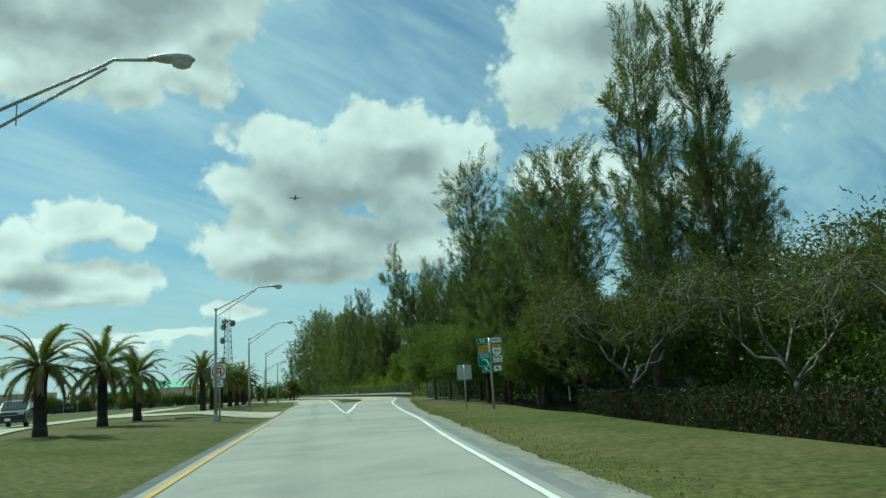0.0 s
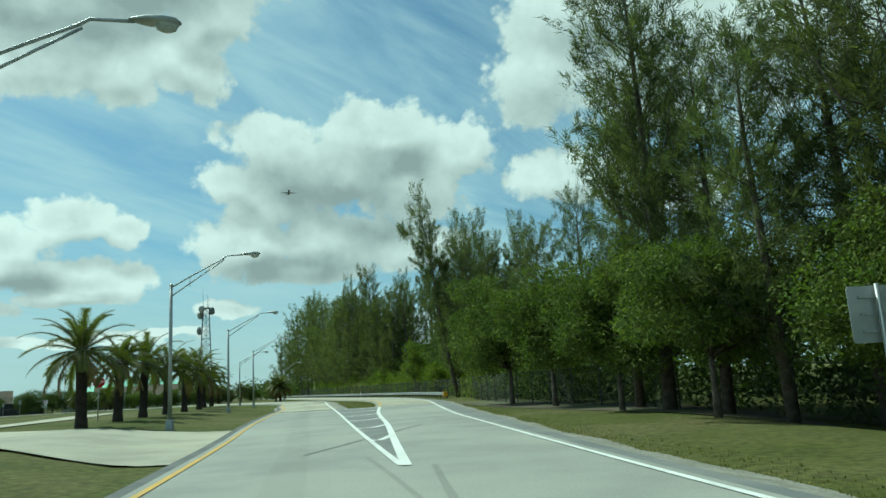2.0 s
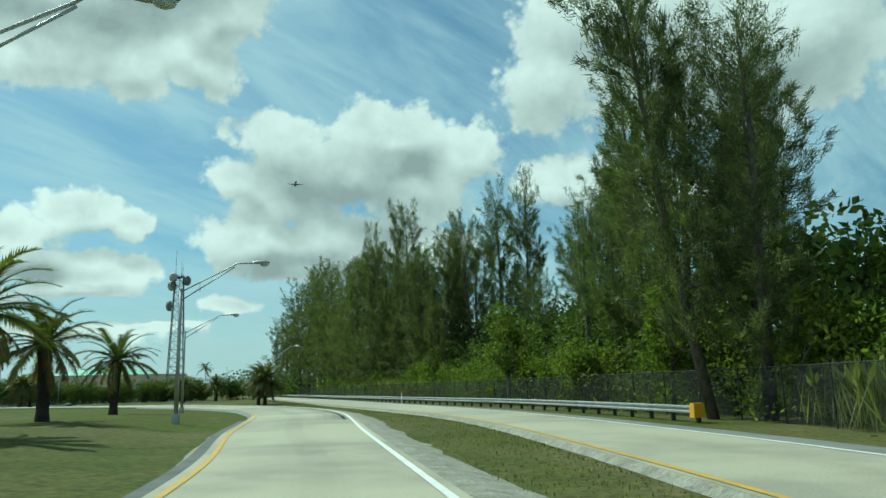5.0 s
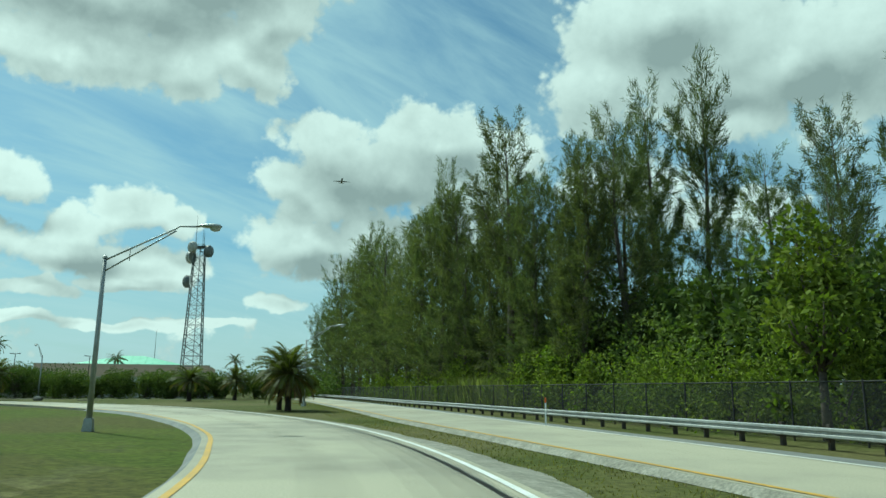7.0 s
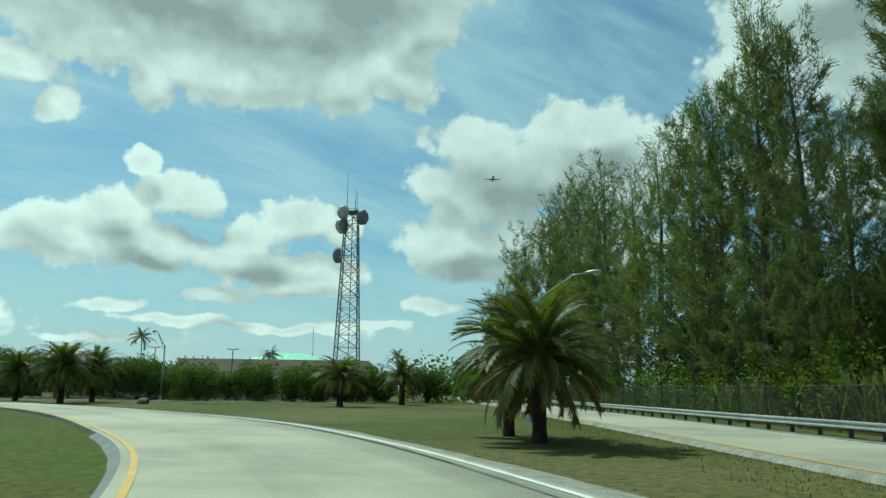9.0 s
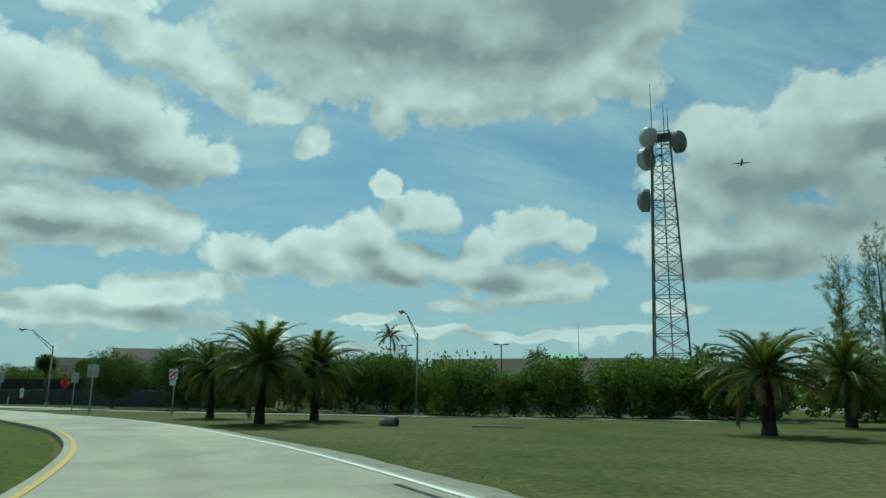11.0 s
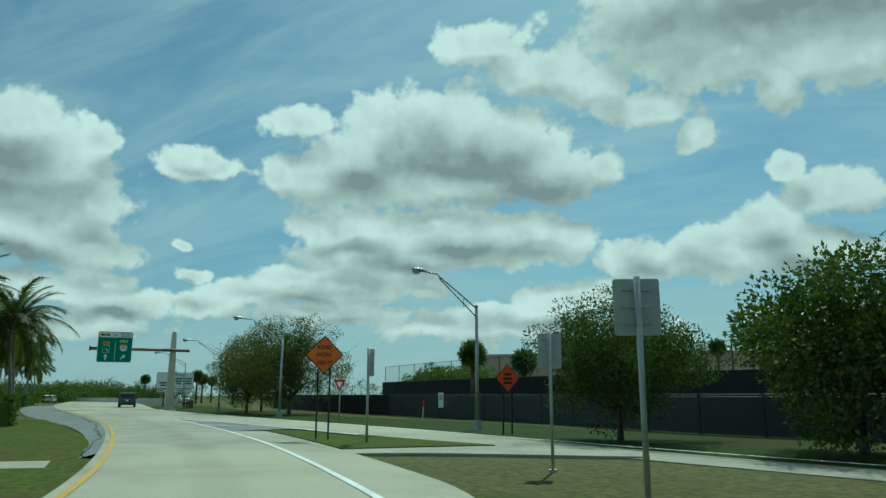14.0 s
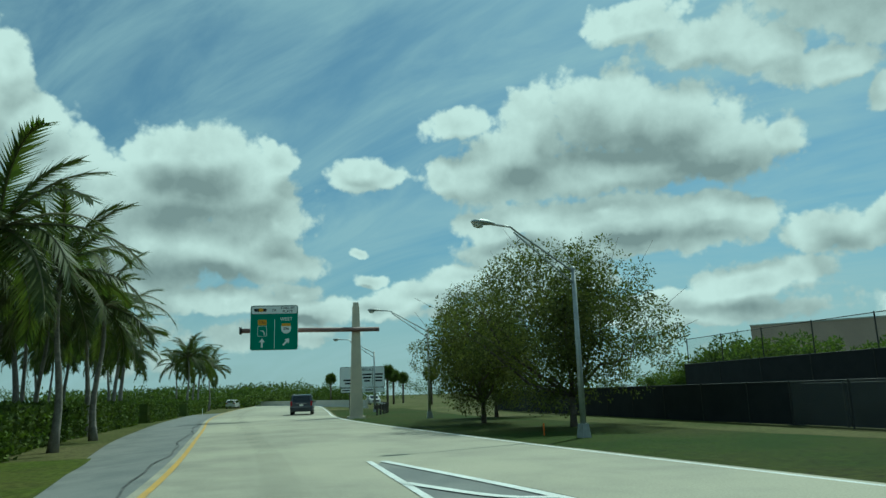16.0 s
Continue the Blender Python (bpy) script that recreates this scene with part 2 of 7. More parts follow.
def material(name, col, col2=None, scale=3.0, rough=0.8, metal=0.0, grain=25.0, grain_amt=0.25, bump=0.15, bump_scale=None,
             rand=0.0, island=0.0, trans=0.0, coat=0.0, space="Object", mid=None, mid_scale=0.3, spec=0.4):
    """A procedural surface: two colours mixed by a broad noise, a fine grain, a bump, and chance differences between pieces."""
    m = bpy.data.materials.new(name)
    m.use_nodes = True
    nt = Net(m.node_tree)
    bsdf = m.node_tree.nodes["Principled BSDF"]
    if space == "Object":
        vec = nt.node("ShaderNodeTexCoord").outputs["Object"]
    else:
        vec = nt.node("ShaderNodeNewGeometry").outputs["Position"]
    col2 = col2 or tuple(c * 0.75 for c in col)
    f = nt.ramp(nt.noise(vec, scale, 5, 0.6), 0.35, 0.65)
    c = nt.mix(f, (*col, 1), (*col2, 1))
    if mid:
        c = nt.mix(nt.ramp(nt.noise(vec, mid_scale, 4, 0.6), 0.42, 0.62), c, (*mid, 1))
    g = nt.noise(vec, grain, 3, 0.7)
    c = nt.mix(1.0, c, nt.vec(*[nt.ramp(g, 0.25, 0.75, 1 - grain_amt, 1 + grain_amt, False)] * 3), "MULTIPLY")
    if rand:
        r = nt.node("ShaderNodeObjectInfo").outputs["Random"]
        c = nt.mix(1.0, c, nt.vec(*[nt.ramp(r, 0, 1, 1 - rand, 1 + rand, False)] * 3), "MULTIPLY")
    if island:
        r = nt.node("ShaderNodeNewGeometry").outputs["Random Per Island"]
        c = nt.mix(1.0, c, nt.vec(nt.ramp(r, 0, 1, 1 - island, 1 + island * 1.2, False), nt.ramp(r, 0, 1, 1 - island, 1 + island, False),
                                  nt.ramp(r, 0, 1, 1 - island * 0.6, 1 + island * 0.4, False)), "MULTIPLY")
    nt.put(bsdf.inputs["Base Color"], c)
    nt.put(bsdf.inputs["Roughness"], nt.ramp(g, 0.2, 0.8, max(rough - 0.1, 0.02), min(rough + 0.1, 1), False))
    bsdf.inputs["Metallic"].default_value = metal
    bsdf.inputs["Specular IOR Level"].default_value = 0.15 if trans else spec
    if coat:
        bsdf.inputs["Coat Weight"].default_value = coat
        bsdf.inputs["Coat Roughness"].default_value = 0.05
    if bump:
        b = nt.node("ShaderNodeBump")
        b.inputs["Strength"].default_value, b.inputs["Distance"].default_value = bump, 0.02
        nt.put(b.inputs["Height"], nt.noise(vec, bump_scale or grain, 4, 0.6))
        nt.put(bsdf.inputs["Normal"], b.outputs[0])
    if trans:
        tr = nt.node("ShaderNodeBsdfTranslucent")
        nt.put(tr.inputs["Color"], nt.mix(1.0, c, (1.12, 1.35, 0.5, 1), "MULTIPLY"))
        mx = nt.node("ShaderNodeMixShader")
        mx.inputs[0].default_value = trans
        nt.t.links.new(bsdf.outputs[0], mx.inputs[1])
        nt.t.links.new(tr.outputs[0], mx.inputs[2])
        nt.t.links.new(mx.outputs[0], m.node_tree.nodes["Material Output"].inputs["Surface"])
    MATS[name] = m
    return m


def see_through(m, solid):
    """Opens a material up: a woven mesh lets that share of light past."""
    nt = Net(m.node_tree)
    out = m.node_tree.nodes["Material Output"]
    shader = out.inputs["Surface"].links[0].from_socket
    mx, tr = nt.node("ShaderNodeMixShader"), nt.node("ShaderNodeBsdfTransparent")
    mx.inputs[0].default_value = solid
    nt.t.links.new(tr.outputs[0], mx.inputs[1])
    nt.t.links.new(shader, mx.inputs[2])
    nt.t.links.new(mx.outputs[0], out.inputs["Surface"])
    return m


GRASS = material("grass", (0.062, 0.074, 0.018), (0.088, 0.092, 0.027), 0.35, 0.95, grain=5, grain_amt=0.6, bump=0.8, bump_scale=30, space="World", mid=(0.112, 0.104, 0.042), mid_scale=0.07, spec=0.08)
GRASS_LUSH = material("grass_lush", (0.024, 0.045, 0.005), (0.037, 0.054, 0.007), 0.3, 0.95, grain=5, grain_amt=0.6, bump=0.8, bump_scale=30, space="World", mid=(0.044, 0.050, 0.010), mid_scale=0.09, spec=0.08)
GRASS_BEND = material("grass_bend", (0.064, 0.086, 0.011), (0.082, 0.096, 0.016), 0.3, 0.95, grain=5, grain_amt=0.6, bump=0.8, bump_scale=30, space="World", mid=(0.080, 0.078, 0.022), mid_scale=0.09, spec=0.08)
LITTER = material("leaf_litter", (0.10, 0.07, 0.05), (0.06, 0.045, 0.03), 1.2, 0.95, grain=18, grain_amt=0.5, bump=0.8, space="World", mid=(0.09, 0.10, 0.04), mid_scale=0.25)
CONCRETE = material("road_concrete", (0.350, 0.325, 0.243), (0.270, 0.253, 0.195), 0.5, 0.85, grain=26, grain_amt=0.24, bump=0.25, bump_scale=120, space="World", mid=(0.400, 0.370, 0.272), mid_scale=0.09)
CONCRETE_GREY = material("road_grey", (0.285, 0.285, 0.250), (0.235, 0.235, 0.208), 0.5, 0.85, grain=26, grain_amt=0.24, bump=0.25, bump_scale=120, space="World", mid=(0.315, 0.312, 0.268), mid_scale=0.09)
ASPHALT = material("asphalt_worn", (0.155, 0.16, 0.155), (0.21, 0.21, 0.195), 0.6, 0.85, grain=70, grain_amt=0.25, bump=0.35, bump_scale=140, space="World")
GRAVEL = material("gravel", (0.29, 0.275, 0.225), (0.20, 0.19, 0.15), 1.6, 0.95, grain=14, grain_amt=0.5, bump=0.8, bump_scale=25, space="World")
ASPHALT_DARK = material("asphalt_dark", (0.085, 0.088, 0.085), (0.125, 0.125, 0.118), 0.8, 0.85, grain=40, grain_amt=0.35, bump=0.35, bump_scale=120, space="World")
YELLOW = material("yellow_road_paint", (0.54, 0.32, 0.045), (0.44, 0.28, 0.07), 1.5, 0.7, grain=30, grain_amt=0.22, bump=0.1, space="World")
WHITE = material("white_road_paint", (0.74, 0.74, 0.70), (0.62, 0.62, 0.58), 1.2, 0.7, grain=30, grain_amt=0.2, bump=0.1, space="World")
TAR = material("tar", (0.05, 0.05, 0.05), (0.12, 0.12, 0.11), 2.0, 0.7, space="World")
GALV = material("galvanised_steel", (0.42, 0.43, 0.42), (0.33, 0.34, 0.33), 2.0, 0.5, 0.55, grain=12, grain_amt=0.15, bump=0.05, rand=0.08)
ALU = material("sign_back_aluminium", (0.42, 0.43, 0.42), (0.36, 0.37, 0.36), 2.0, 0.45, 0.6, grain=8, grain_amt=0.12, bump=0.03)
TOWERSTEEL = material("tower_steel", (0.17, 0.175, 0.17), (0.12, 0.125, 0.12), 1.0, 0.6, 0.3, grain=8, grain_amt=0.2, bump=0.05)
DARKSTEEL = material("dark_steel", (0.035, 0.037, 0.036), (0.05, 0.045, 0.04), 3, 0.6, 0.3)
WOODPOST = material("weathered_post", (0.10, 0.085, 0.07), (0.07, 0.06, 0.05), 4, 0.9)
BARK = material("bark", (0.14, 0.115, 0.09), (0.075, 0.06, 0.048), 2.5, 0.95, grain=14, grain_amt=0.45, bump=0.9, bump_scale=18)
BARK_PALE = material("pale_bark", (0.27, 0.25, 0.22), (0.15, 0.135, 0.12), 2.0, 0.95, grain=12, grain_amt=0.4, bump=0.7, bump_scale=15)
PALMTRUNK = material("palm_trunk", (0.050, 0.038, 0.029), (0.028, 0.022, 0.018), 3.0, 0.95, grain=12, grain_amt=0.5, bump=1.0, bump_scale=10)
COCOTRUNK = material("coconut_trunk", (0.25, 0.23, 0.20), (0.16, 0.145, 0.125), 2.0, 0.9, grain=9, grain_amt=0.3, bump=0.5)
# light and dark needle patches paint in the contrast of sunlit and shaded plumes
PINE_A = material("pine_needles", (0.165, 0.180, 0.088), (0.072, 0.090, 0.048), 0.9, 0.75, island=0.35, rand=0.15, bump=0, trans=0.42)
PINE_B = material("pine_needles_olive", (0.168, 0.174, 0.082), (0.080, 0.095, 0.048), 0.9, 0.75, island=0.35, rand=0.15, bump=0, trans=0.42)
LEAF_DARK = material("leaf_dark", (0.076, 0.110, 0.030), (0.108, 0.142, 0.036), 0.6, 0.8, island=0.45, rand=0.12, bump=0, trans=0.22)
LEAF_MID = material("leaf_mid", (0.100, 0.142, 0.036), (0.150, 0.180, 0.050), 0.6, 0.8, island=0.45, rand=0.15, bump=0, trans=0.28)
LEAF_BRIGHT = material("leaf_bright", (0.125, 0.170, 0.030), (0.185, 0.215, 0.042), 0.5, 0.8, island=0.45, rand=0.2, bump=0, trans=0.35)
LEAF_OLIVE = material("leaf_olive", (0.085, 0.095, 0.040), (0.11, 0.112, 0.048), 0.6, 0.8, island=0.45, rand=0.1, bump=0, trans=0.3)
LEAF_OAK = material("leaf_oak", (0.100, 0.116, 0.040), (0.140, 0.145, 0.050), 0.6, 0.8, island=0.45, rand=0.1, bump=0, trans=0.28)
HEDGE = material("hedge_leaf", (0.026, 0.036, 0.013), (0.040, 0.034, 0.017), 0.8, 0.6, island=0.5, bump=0, trans=0.2)
FROND = material("frond_leaflet", (0.082, 0.104, 0.028), (0.128, 0.132, 0.038), 0.8, 0.5, island=0.3, rand=0.22, bump=0, trans=0.33)
FROND_COCO = material("frond_leaflet_coconut", (0.062, 0.086, 0.028), (0.094, 0.108, 0.036), 0.8, 0.5, island=0.3, rand=0.2, bump=0, trans=0.35)
FROND_OLD = material("frond_leaflet_old", (0.19, 0.165, 0.045), (0.15, 0.105, 0.05), 0.8, 0.6, island=0.3, rand=0.25, bump=0, trans=0.25)
RIB = material("frond_rib", (0.15, 0.15, 0.06), (0.12, 0.10, 0.05), 2, 0.6)
STRAW = material("reed_straw", (0.28, 0.28, 0.12), (0.17, 0.20, 0.07), 1, 0.8, island=0.4, bump=0, trans=0.3)
STUCCO = material("stucco_beige", (0.42, 0.36, 0.29), (0.36, 0.31, 0.25), 0.4, 0.9, grain=20, grain_amt=0.1, bump=0.3, space="World")
STUCCO_PALE = material("stucco_pale", (0.62, 0.59, 0.52), (0.54, 0.51, 0.45), 0.4, 0.9, grain=20, grain_amt=0.1, bump=0.3, space="World")
STUCCO_PINK = material("stucco_pink", (0.62, 0.46, 0.36), (0.54, 0.40, 0.32), 0.3, 0.9, grain=20, grain_amt=0.1, bump=0.3, space="World")
GREENROOF = material("green_metal_roof", (0.20, 0.50, 0.33), (0.17, 0.43, 0.28), 0.3, 0.5, 0.1, grain=5, grain_amt=0.08)
SCREEN = material("windscreen_fabric", (0.010, 0.011, 0.014), (0.016, 0.017, 0.02), 1.2, 0.8, grain=40, grain_amt=0.3, bump=0.4, bump_scale=3)
CHAIN_DARK = see_through(material("chain_link_dark", (0.020, 0.023, 0.020), (0.014, 0.017, 0.014), 2, 0.8), 0.42)
CHAIN_THIN = see_through(material("chain_link_thin", (0.030, 0.034, 0.030), (0.02, 0.024, 0.02), 2, 0.7), 0.16)
CHAIN_GREY = see_through(material("chain_link_grey", (0.16, 0.165, 0.165), (0.12, 0.125, 0.125), 2, 0.6, 0.4), 0.4)
SIGN_GREEN = material("sign_green", (0.0, 0.23, 0.145), (0.0, 0.205, 0.125), 1, 0.45, grain=6, grain_amt=0.06, bump=0)
SIGN_WHITE = material("sign_white", (0.85, 0.86, 0.84), (0.79, 0.80, 0.78), 1, 0.45, grain=6, grain_amt=0.06, bump=0)
SIGN_YELLOW = material("sign_toll_yellow", (0.72, 0.36, 0.02), (0.66, 0.33, 0.02), 1, 0.45, grain=6, grain_amt=0.06, bump=0)
SIGN_ORANGE = material("sign_orange", (0.70, 0.155, 0.012), (0.62, 0.135, 0.012), 1, 0.5, grain=6, grain_amt=0.08, bump=0)
SIGN_REDORANGE = material("sign_fluorescent_orange", (0.86, 0.10, 0.02), (0.78, 0.09, 0.02), 1, 0.5, grain=6, grain_amt=0.08, bump=0)
SIGN_RED = material("sign_red", (0.55, 0.02, 0.025), (0.48, 0.02, 0.025), 1, 0.45, bump=0)
BLACK = material("sign_black", (0.012, 0.012, 0.012), (0.018, 0.018, 0.018), 1, 0.5, bump=0)
CREAM = material("gantry_concrete", (0.68, 0.60, 0.46), (0.60, 0.53, 0.41), 0.8, 0.85, grain=14, grain_amt=0.12, bump=0.3)
ROSE = material("gantry_beam_paint", (0.26, 0.15, 0.13), (0.21, 0.125, 0.11), 0.8, 0.55, bump=0.1)
CARPAINT = material("car_paint_grey", (0.055, 0.062, 0.075), (0.05, 0.056, 0.068), 1, 0.35, 0.5, grain=200, grain_amt=0.08, bump=0, coat=0.8)
CARPAINT_DARK = material("car_paint_dark", (0.010, 0.012, 0.018), (0.009, 0.011, 0.015), 1, 0.35, 0.2, bump=0, coat=0.35)
CARPAINT_WHITE = material("car_paint_white", (0.66, 0.66, 0.64), (0.6, 0.6, 0.58), 1, 0.4, bump=0, coat=0.6)
GLASS_DARK = material("tinted_glass", (0.012, 0.014, 0.015), (0.016, 0.018, 0.02), 1, 0.08, bump=0, coat=0.6)
RUBBER = material("rubber", (0.018, 0.018, 0.018), (0.03, 0.03, 0.028), 6, 0.85)
RIM = material("wheel_rim", (0.38, 0.38, 0.38), (0.3, 0.3, 0.3), 4, 0.35, 0.8, bump=0)
TAIL = material("tail_lamp_red", (0.30, 0.012, 0.012), (0.25, 0.012, 0.012), 2, 0.2, bump=0)
LENS = material("lamp_lens", (0.45, 0.47, 0.45), (0.38, 0.40, 0.38), 3, 0.25, bump=0)
DISH = material("dish_radome", (0.42, 0.42, 0.39), (0.36, 0.36, 0.34), 1, 0.6, bump=0.05)
DISH_GREY = material("dish_shroud", (0.17, 0.18, 0.18), (0.14, 0.15, 0.15), 1, 0.6, bump=0.05)

# ---------------------------------------------------------------- mesh helpers


class Geo:
    """Gathers vertices and faces for one mesh."""

    def __init__(self):
        self.v, self.f = [], []

    def face_set(self, verts, faces):
        n = len(self.v)
        self.v.extend(verts)
        self.f.extend([tuple(i + n for i in f) for f in faces])
        return self

    def box(self, size, m=None, taper=1.0):
        sx, sy, sz = (s / 2 for s in size)
        m = m or Matrix()
        vs = [m @ Vector((x * (taper if z > 0 else 1), y * (taper if z > 0 else 1), z)) for x, y, z in
              ((-sx, -sy, -sz), (sx, -sy, -sz), (sx, sy, -sz), (-sx, sy, -sz), (-sx, -sy, sz), (sx, -sy, sz), (sx, sy, sz), (-sx, sy, sz))]
        return self.face_set([tuple(v) for v in vs], [(3, 2, 1, 0), (4, 5, 6, 7), (0, 1, 5, 4), (1, 2, 6, 5), (2, 3, 7, 6), (3, 0, 4, 7)])

    def tube(self, pts, radii, sides=8, cap=True):
        pts = [Vector(p) for p in pts]
        if not hasattr(radii, "__len__"):
            radii = [radii] * len(pts)
        vs, fs = [], []
        for i, p in enumerate(pts):
            d = (pts[min(i + 1, len(pts) - 1)] - pts[max(i - 1, 0)]).normalized()
            a = d.orthogonal().normalized() if abs(d.z) < 0.95 else Vector((1, 0, 0))
            a = (a - d * a.dot(d)).normalized()
            if abs(d.z) < 0.95:
                a = Vector((0, 0, 1)) - d * d.z
                a.normalize()
            b = d.cross(a)
            for k in range(sides):
                t = 2 * math.pi * k / sides
                vs.append(tuple(p + (a * math.cos(t) + b * math.sin(t)) * radii[i]))
        for i in range(len(pts) - 1):
            for k in range(sides):
                k2 = (k + 1) % sides
                fs.append((i * sides + k, i * sides + k2, (i + 1) * sides + k2, (i + 1) * sides + k))
        if cap:
            fs.append(tuple(range(sides - 1, -1, -1)))
            fs.append(tuple((len(pts) - 1) * sides + k for k in range(sides)))
        return self.face_set(vs, fs)

    def prism(self, outline, depth, m=None):
        """A flat outline in xz, given depth along y."""
        m = m or Matrix()
        n = len(outline)
        vs = [tuple(m @ Vector((x, -depth / 2, z))) for x, z in outline] + [tuple(m @ Vector((x, depth / 2, z))) for x, z in outline]
        fs = [tuple(range(n)), tuple(range(2 * n - 1, n - 1, -1))]
        fs += [((i + 1) % n, i, n + i, n + (i + 1) % n) for i in range(n)]
        return self.face_set(vs, fs)

    def mesh(self, name, smooth=False):
        me = bpy.data.meshes.new(name)
        me.from_pydata(self.v, [], self.f)
        if smooth:
            me.polygons.foreach_set("use_smooth", [True] * len(me.polygons))
        me.update()
        return me


def quads_mesh(name, V, per=4):
    """A mesh of many separate faces from an array of corners (n * per, 3)."""
    V = np.asarray(V, dtype=np.float32).reshape(-1, 3)
    n = len(V) // per
    me = bpy.data.meshes.new(name)
    me.vertices.add(len(V))
    me.vertices.foreach_set("co", V.ravel())
    me.loops.add(len(V))
    me.loops.foreach_set("vertex_index", np.arange(len(V), dtype=np.int32))
    me.polygons.add(n)
    me.polygons.foreach_set("loop_start", np.arange(0, len(V), per, dtype=np.int32))
    me.update(calc_edges=True)
    return me


def thing(name, m=None, label="", category="", group="", kind=""):
    ob = new(name)
    ob.empty_display_size = 0.2
    ob.matrix_basis = m or Matrix()
    return tagged(ob, label, category, group, kind)


def part(name, geo, mat, parent=None, label="", m=None, smooth=False):
    me = geo.mesh(name, smooth) if hasattr(geo, "f") else geo
    if mat and not me.materials:
        me.materials.append(mat)
    ob = new(name, me)
    if parent:
        ob.parent = parent
    if m:
        ob.matrix_basis = m
    return tagged(ob, label)


def solid(name, geo, mat, label="", category="", group="", kind="", smooth=False, m=None):
    return tagged(part(name, geo, mat, None, "", m, smooth), label, category, group, kind)


def curve(pts, step=1.0):
    """A smooth line through plan points, cut into even steps."""
    P = np.array(pts, float)
    Q = np.vstack([2 * P[0] - P[1], P, 2 * P[-1] - P[-2]])
    out = []
    for i in range(1, len(Q) - 2):
        p0, p1, p2, p3 = Q[i - 1], Q[i], Q[i + 1], Q[i + 2]
        for s in np.linspace(0, 1, 24, endpoint=False):
            out.append(0.5 * ((2 * p1) + (-p0 + p2) * s + (2 * p0 - 5 * p1 + 4 * p2 - p3) * s ** 2 + (-p0 + 3 * p1 - 3 * p2 + p3) * s ** 3))
    out = np.array(out + [P[-1]])
    d = np.concatenate([[0], np.cumsum(np.linalg.norm(np.diff(out, axis=0), axis=1))])
    n = max(int(d[-1] / step), 2)
    s = np.linspace(0, d[-1], n + 1)
    return np.stack([np.interp(s, d, out[:, 0]), np.interp(s, d, out[:, 1])], 1)


def offset(line, by):
    """The line moved sideways; positive is to the right of its run."""
    t = np.gradient(line, axis=0)
    t /= np.linalg.norm(t, axis=1)[:, None]
    by = np.asarray(by, float).reshape(-1, 1)
    return line + np.stack([t[:, 1], -t[:, 0]], 1) * by


def resample(line, n):
    d = np.concatenate([[0], np.cumsum(np.linalg.norm(np.diff(line, axis=0), axis=1))])
    s = np.linspace(0, d[-1], n)
    return np.stack([np.interp(s, d, line[:, 0]), np.interp(s, d, line[:, 1])], 1)


def smooth01(x):
    x = np.clip(x, 0, 1)
    return x * x * (3 - 2 * x)

# ---------------------------------------------------------------- plan: the lines of the roads
yellow = curve([(-0.9, -10), (-4.7, 11), (-6.8, 22.4), (-9.3, 36.9), (-12.5, 55.2), (-15.1, 68.5), (-17.4, 82), (-19.8, 97), (-22.8, 109.5), (-25.9, 125), (-28.6, 133.6), (-31.2, 139.9), (-36.0, 148.6),
                (-43.7, 159.4), (-53.2, 168.7), (-61.5, 175.8), (-69.6, 181.4), (-77.1, 185.3), (-84.5, 188.1), (-98.2, 191.5), (-113, 193.1), (-135.5, 192.95), (-160, 190.6), (-190, 187.4), (-230, 185.2), (-300, 184)])
white_right = curve([(3.4, -10), (1.2, 9.1), (-0.1, 20), (-1.5, 33.3), (-3.0, 45.4), (-4.6, 60), (-5.6, 70), (-6.5, 84), (-7.3, 97), (-8.7, 107), (-10.8, 118.5), (-14.2, 131.5), (-18.9, 146), (-25.6, 167.5), (-31, 184), (-41, 213), (-54, 250), (-72, 300)])
main_white = curve([(-6.8, 47.2), (-7.7, 52), (-9.8, 63.6), (-12.7, 80), (-16.1, 98.5), (-18.1, 109.4), (-19.6, 118.3), (-21.0, 125.8), (-23.0, 133.5), (-25.9, 141.5), (-29.6, 149.2), (-34.3, 157), (-39.4, 164.2), (-46, 171.8),
                    (-52.5, 177.3), (-58.8, 181.3), (-65.8, 185.3), (-73.2, 188.9), (-80.3, 191.8), (-88.3, 194.2), (-97, 195.9), (-106.3, 197.0), (-117, 197.6), (-128, 197.5), (-142, 196.8)])
ramp_yellow = curve([(-6.7, 47.1), (-7.2, 52), (-8.2, 62), (-9.6, 74.1), (-10.7, 87.3), (-11.6, 98), (-13.0, 109.6), (-15.2, 120.5), (-17.8, 129), (-21.9, 141), (-26.0, 152.7), (-28.9, 162), (-33.2, 175.6), (-39, 193), (-47, 217), (-60, 253), (-78, 303)])
rail_line = curve([(-5.9, 110.6), (-8.1, 122), (-11.2, 134), (-17.2, 151.4), (-25.0, 174.3), (-28.6, 184), (-38.8, 214), (-52, 251), (-70, 301)], 0.95)
fence_line = curve([(13.0, 39), (10.6, 48.5), (5.6, 60), (1.2, 71.9), (-1.4, 83), (-3.0, 95), (-3.5, 110), (-6.0, 122.5), (-9.0, 134), (-15.0, 151.4), (-22.8, 174.5), (-26.2, 184), (-36.4, 214), (-49.5, 251), (-68, 302)], 1.0)
side_near = curve([(-60, 221.5), (-72, 216.8), (-84, 212.6), (-96.5, 208.0), (-110, 205.0), (-116, 203.3), (-120, 202.0), (-127, 200.7), (-135, 199.1), (-142, 197.2)])
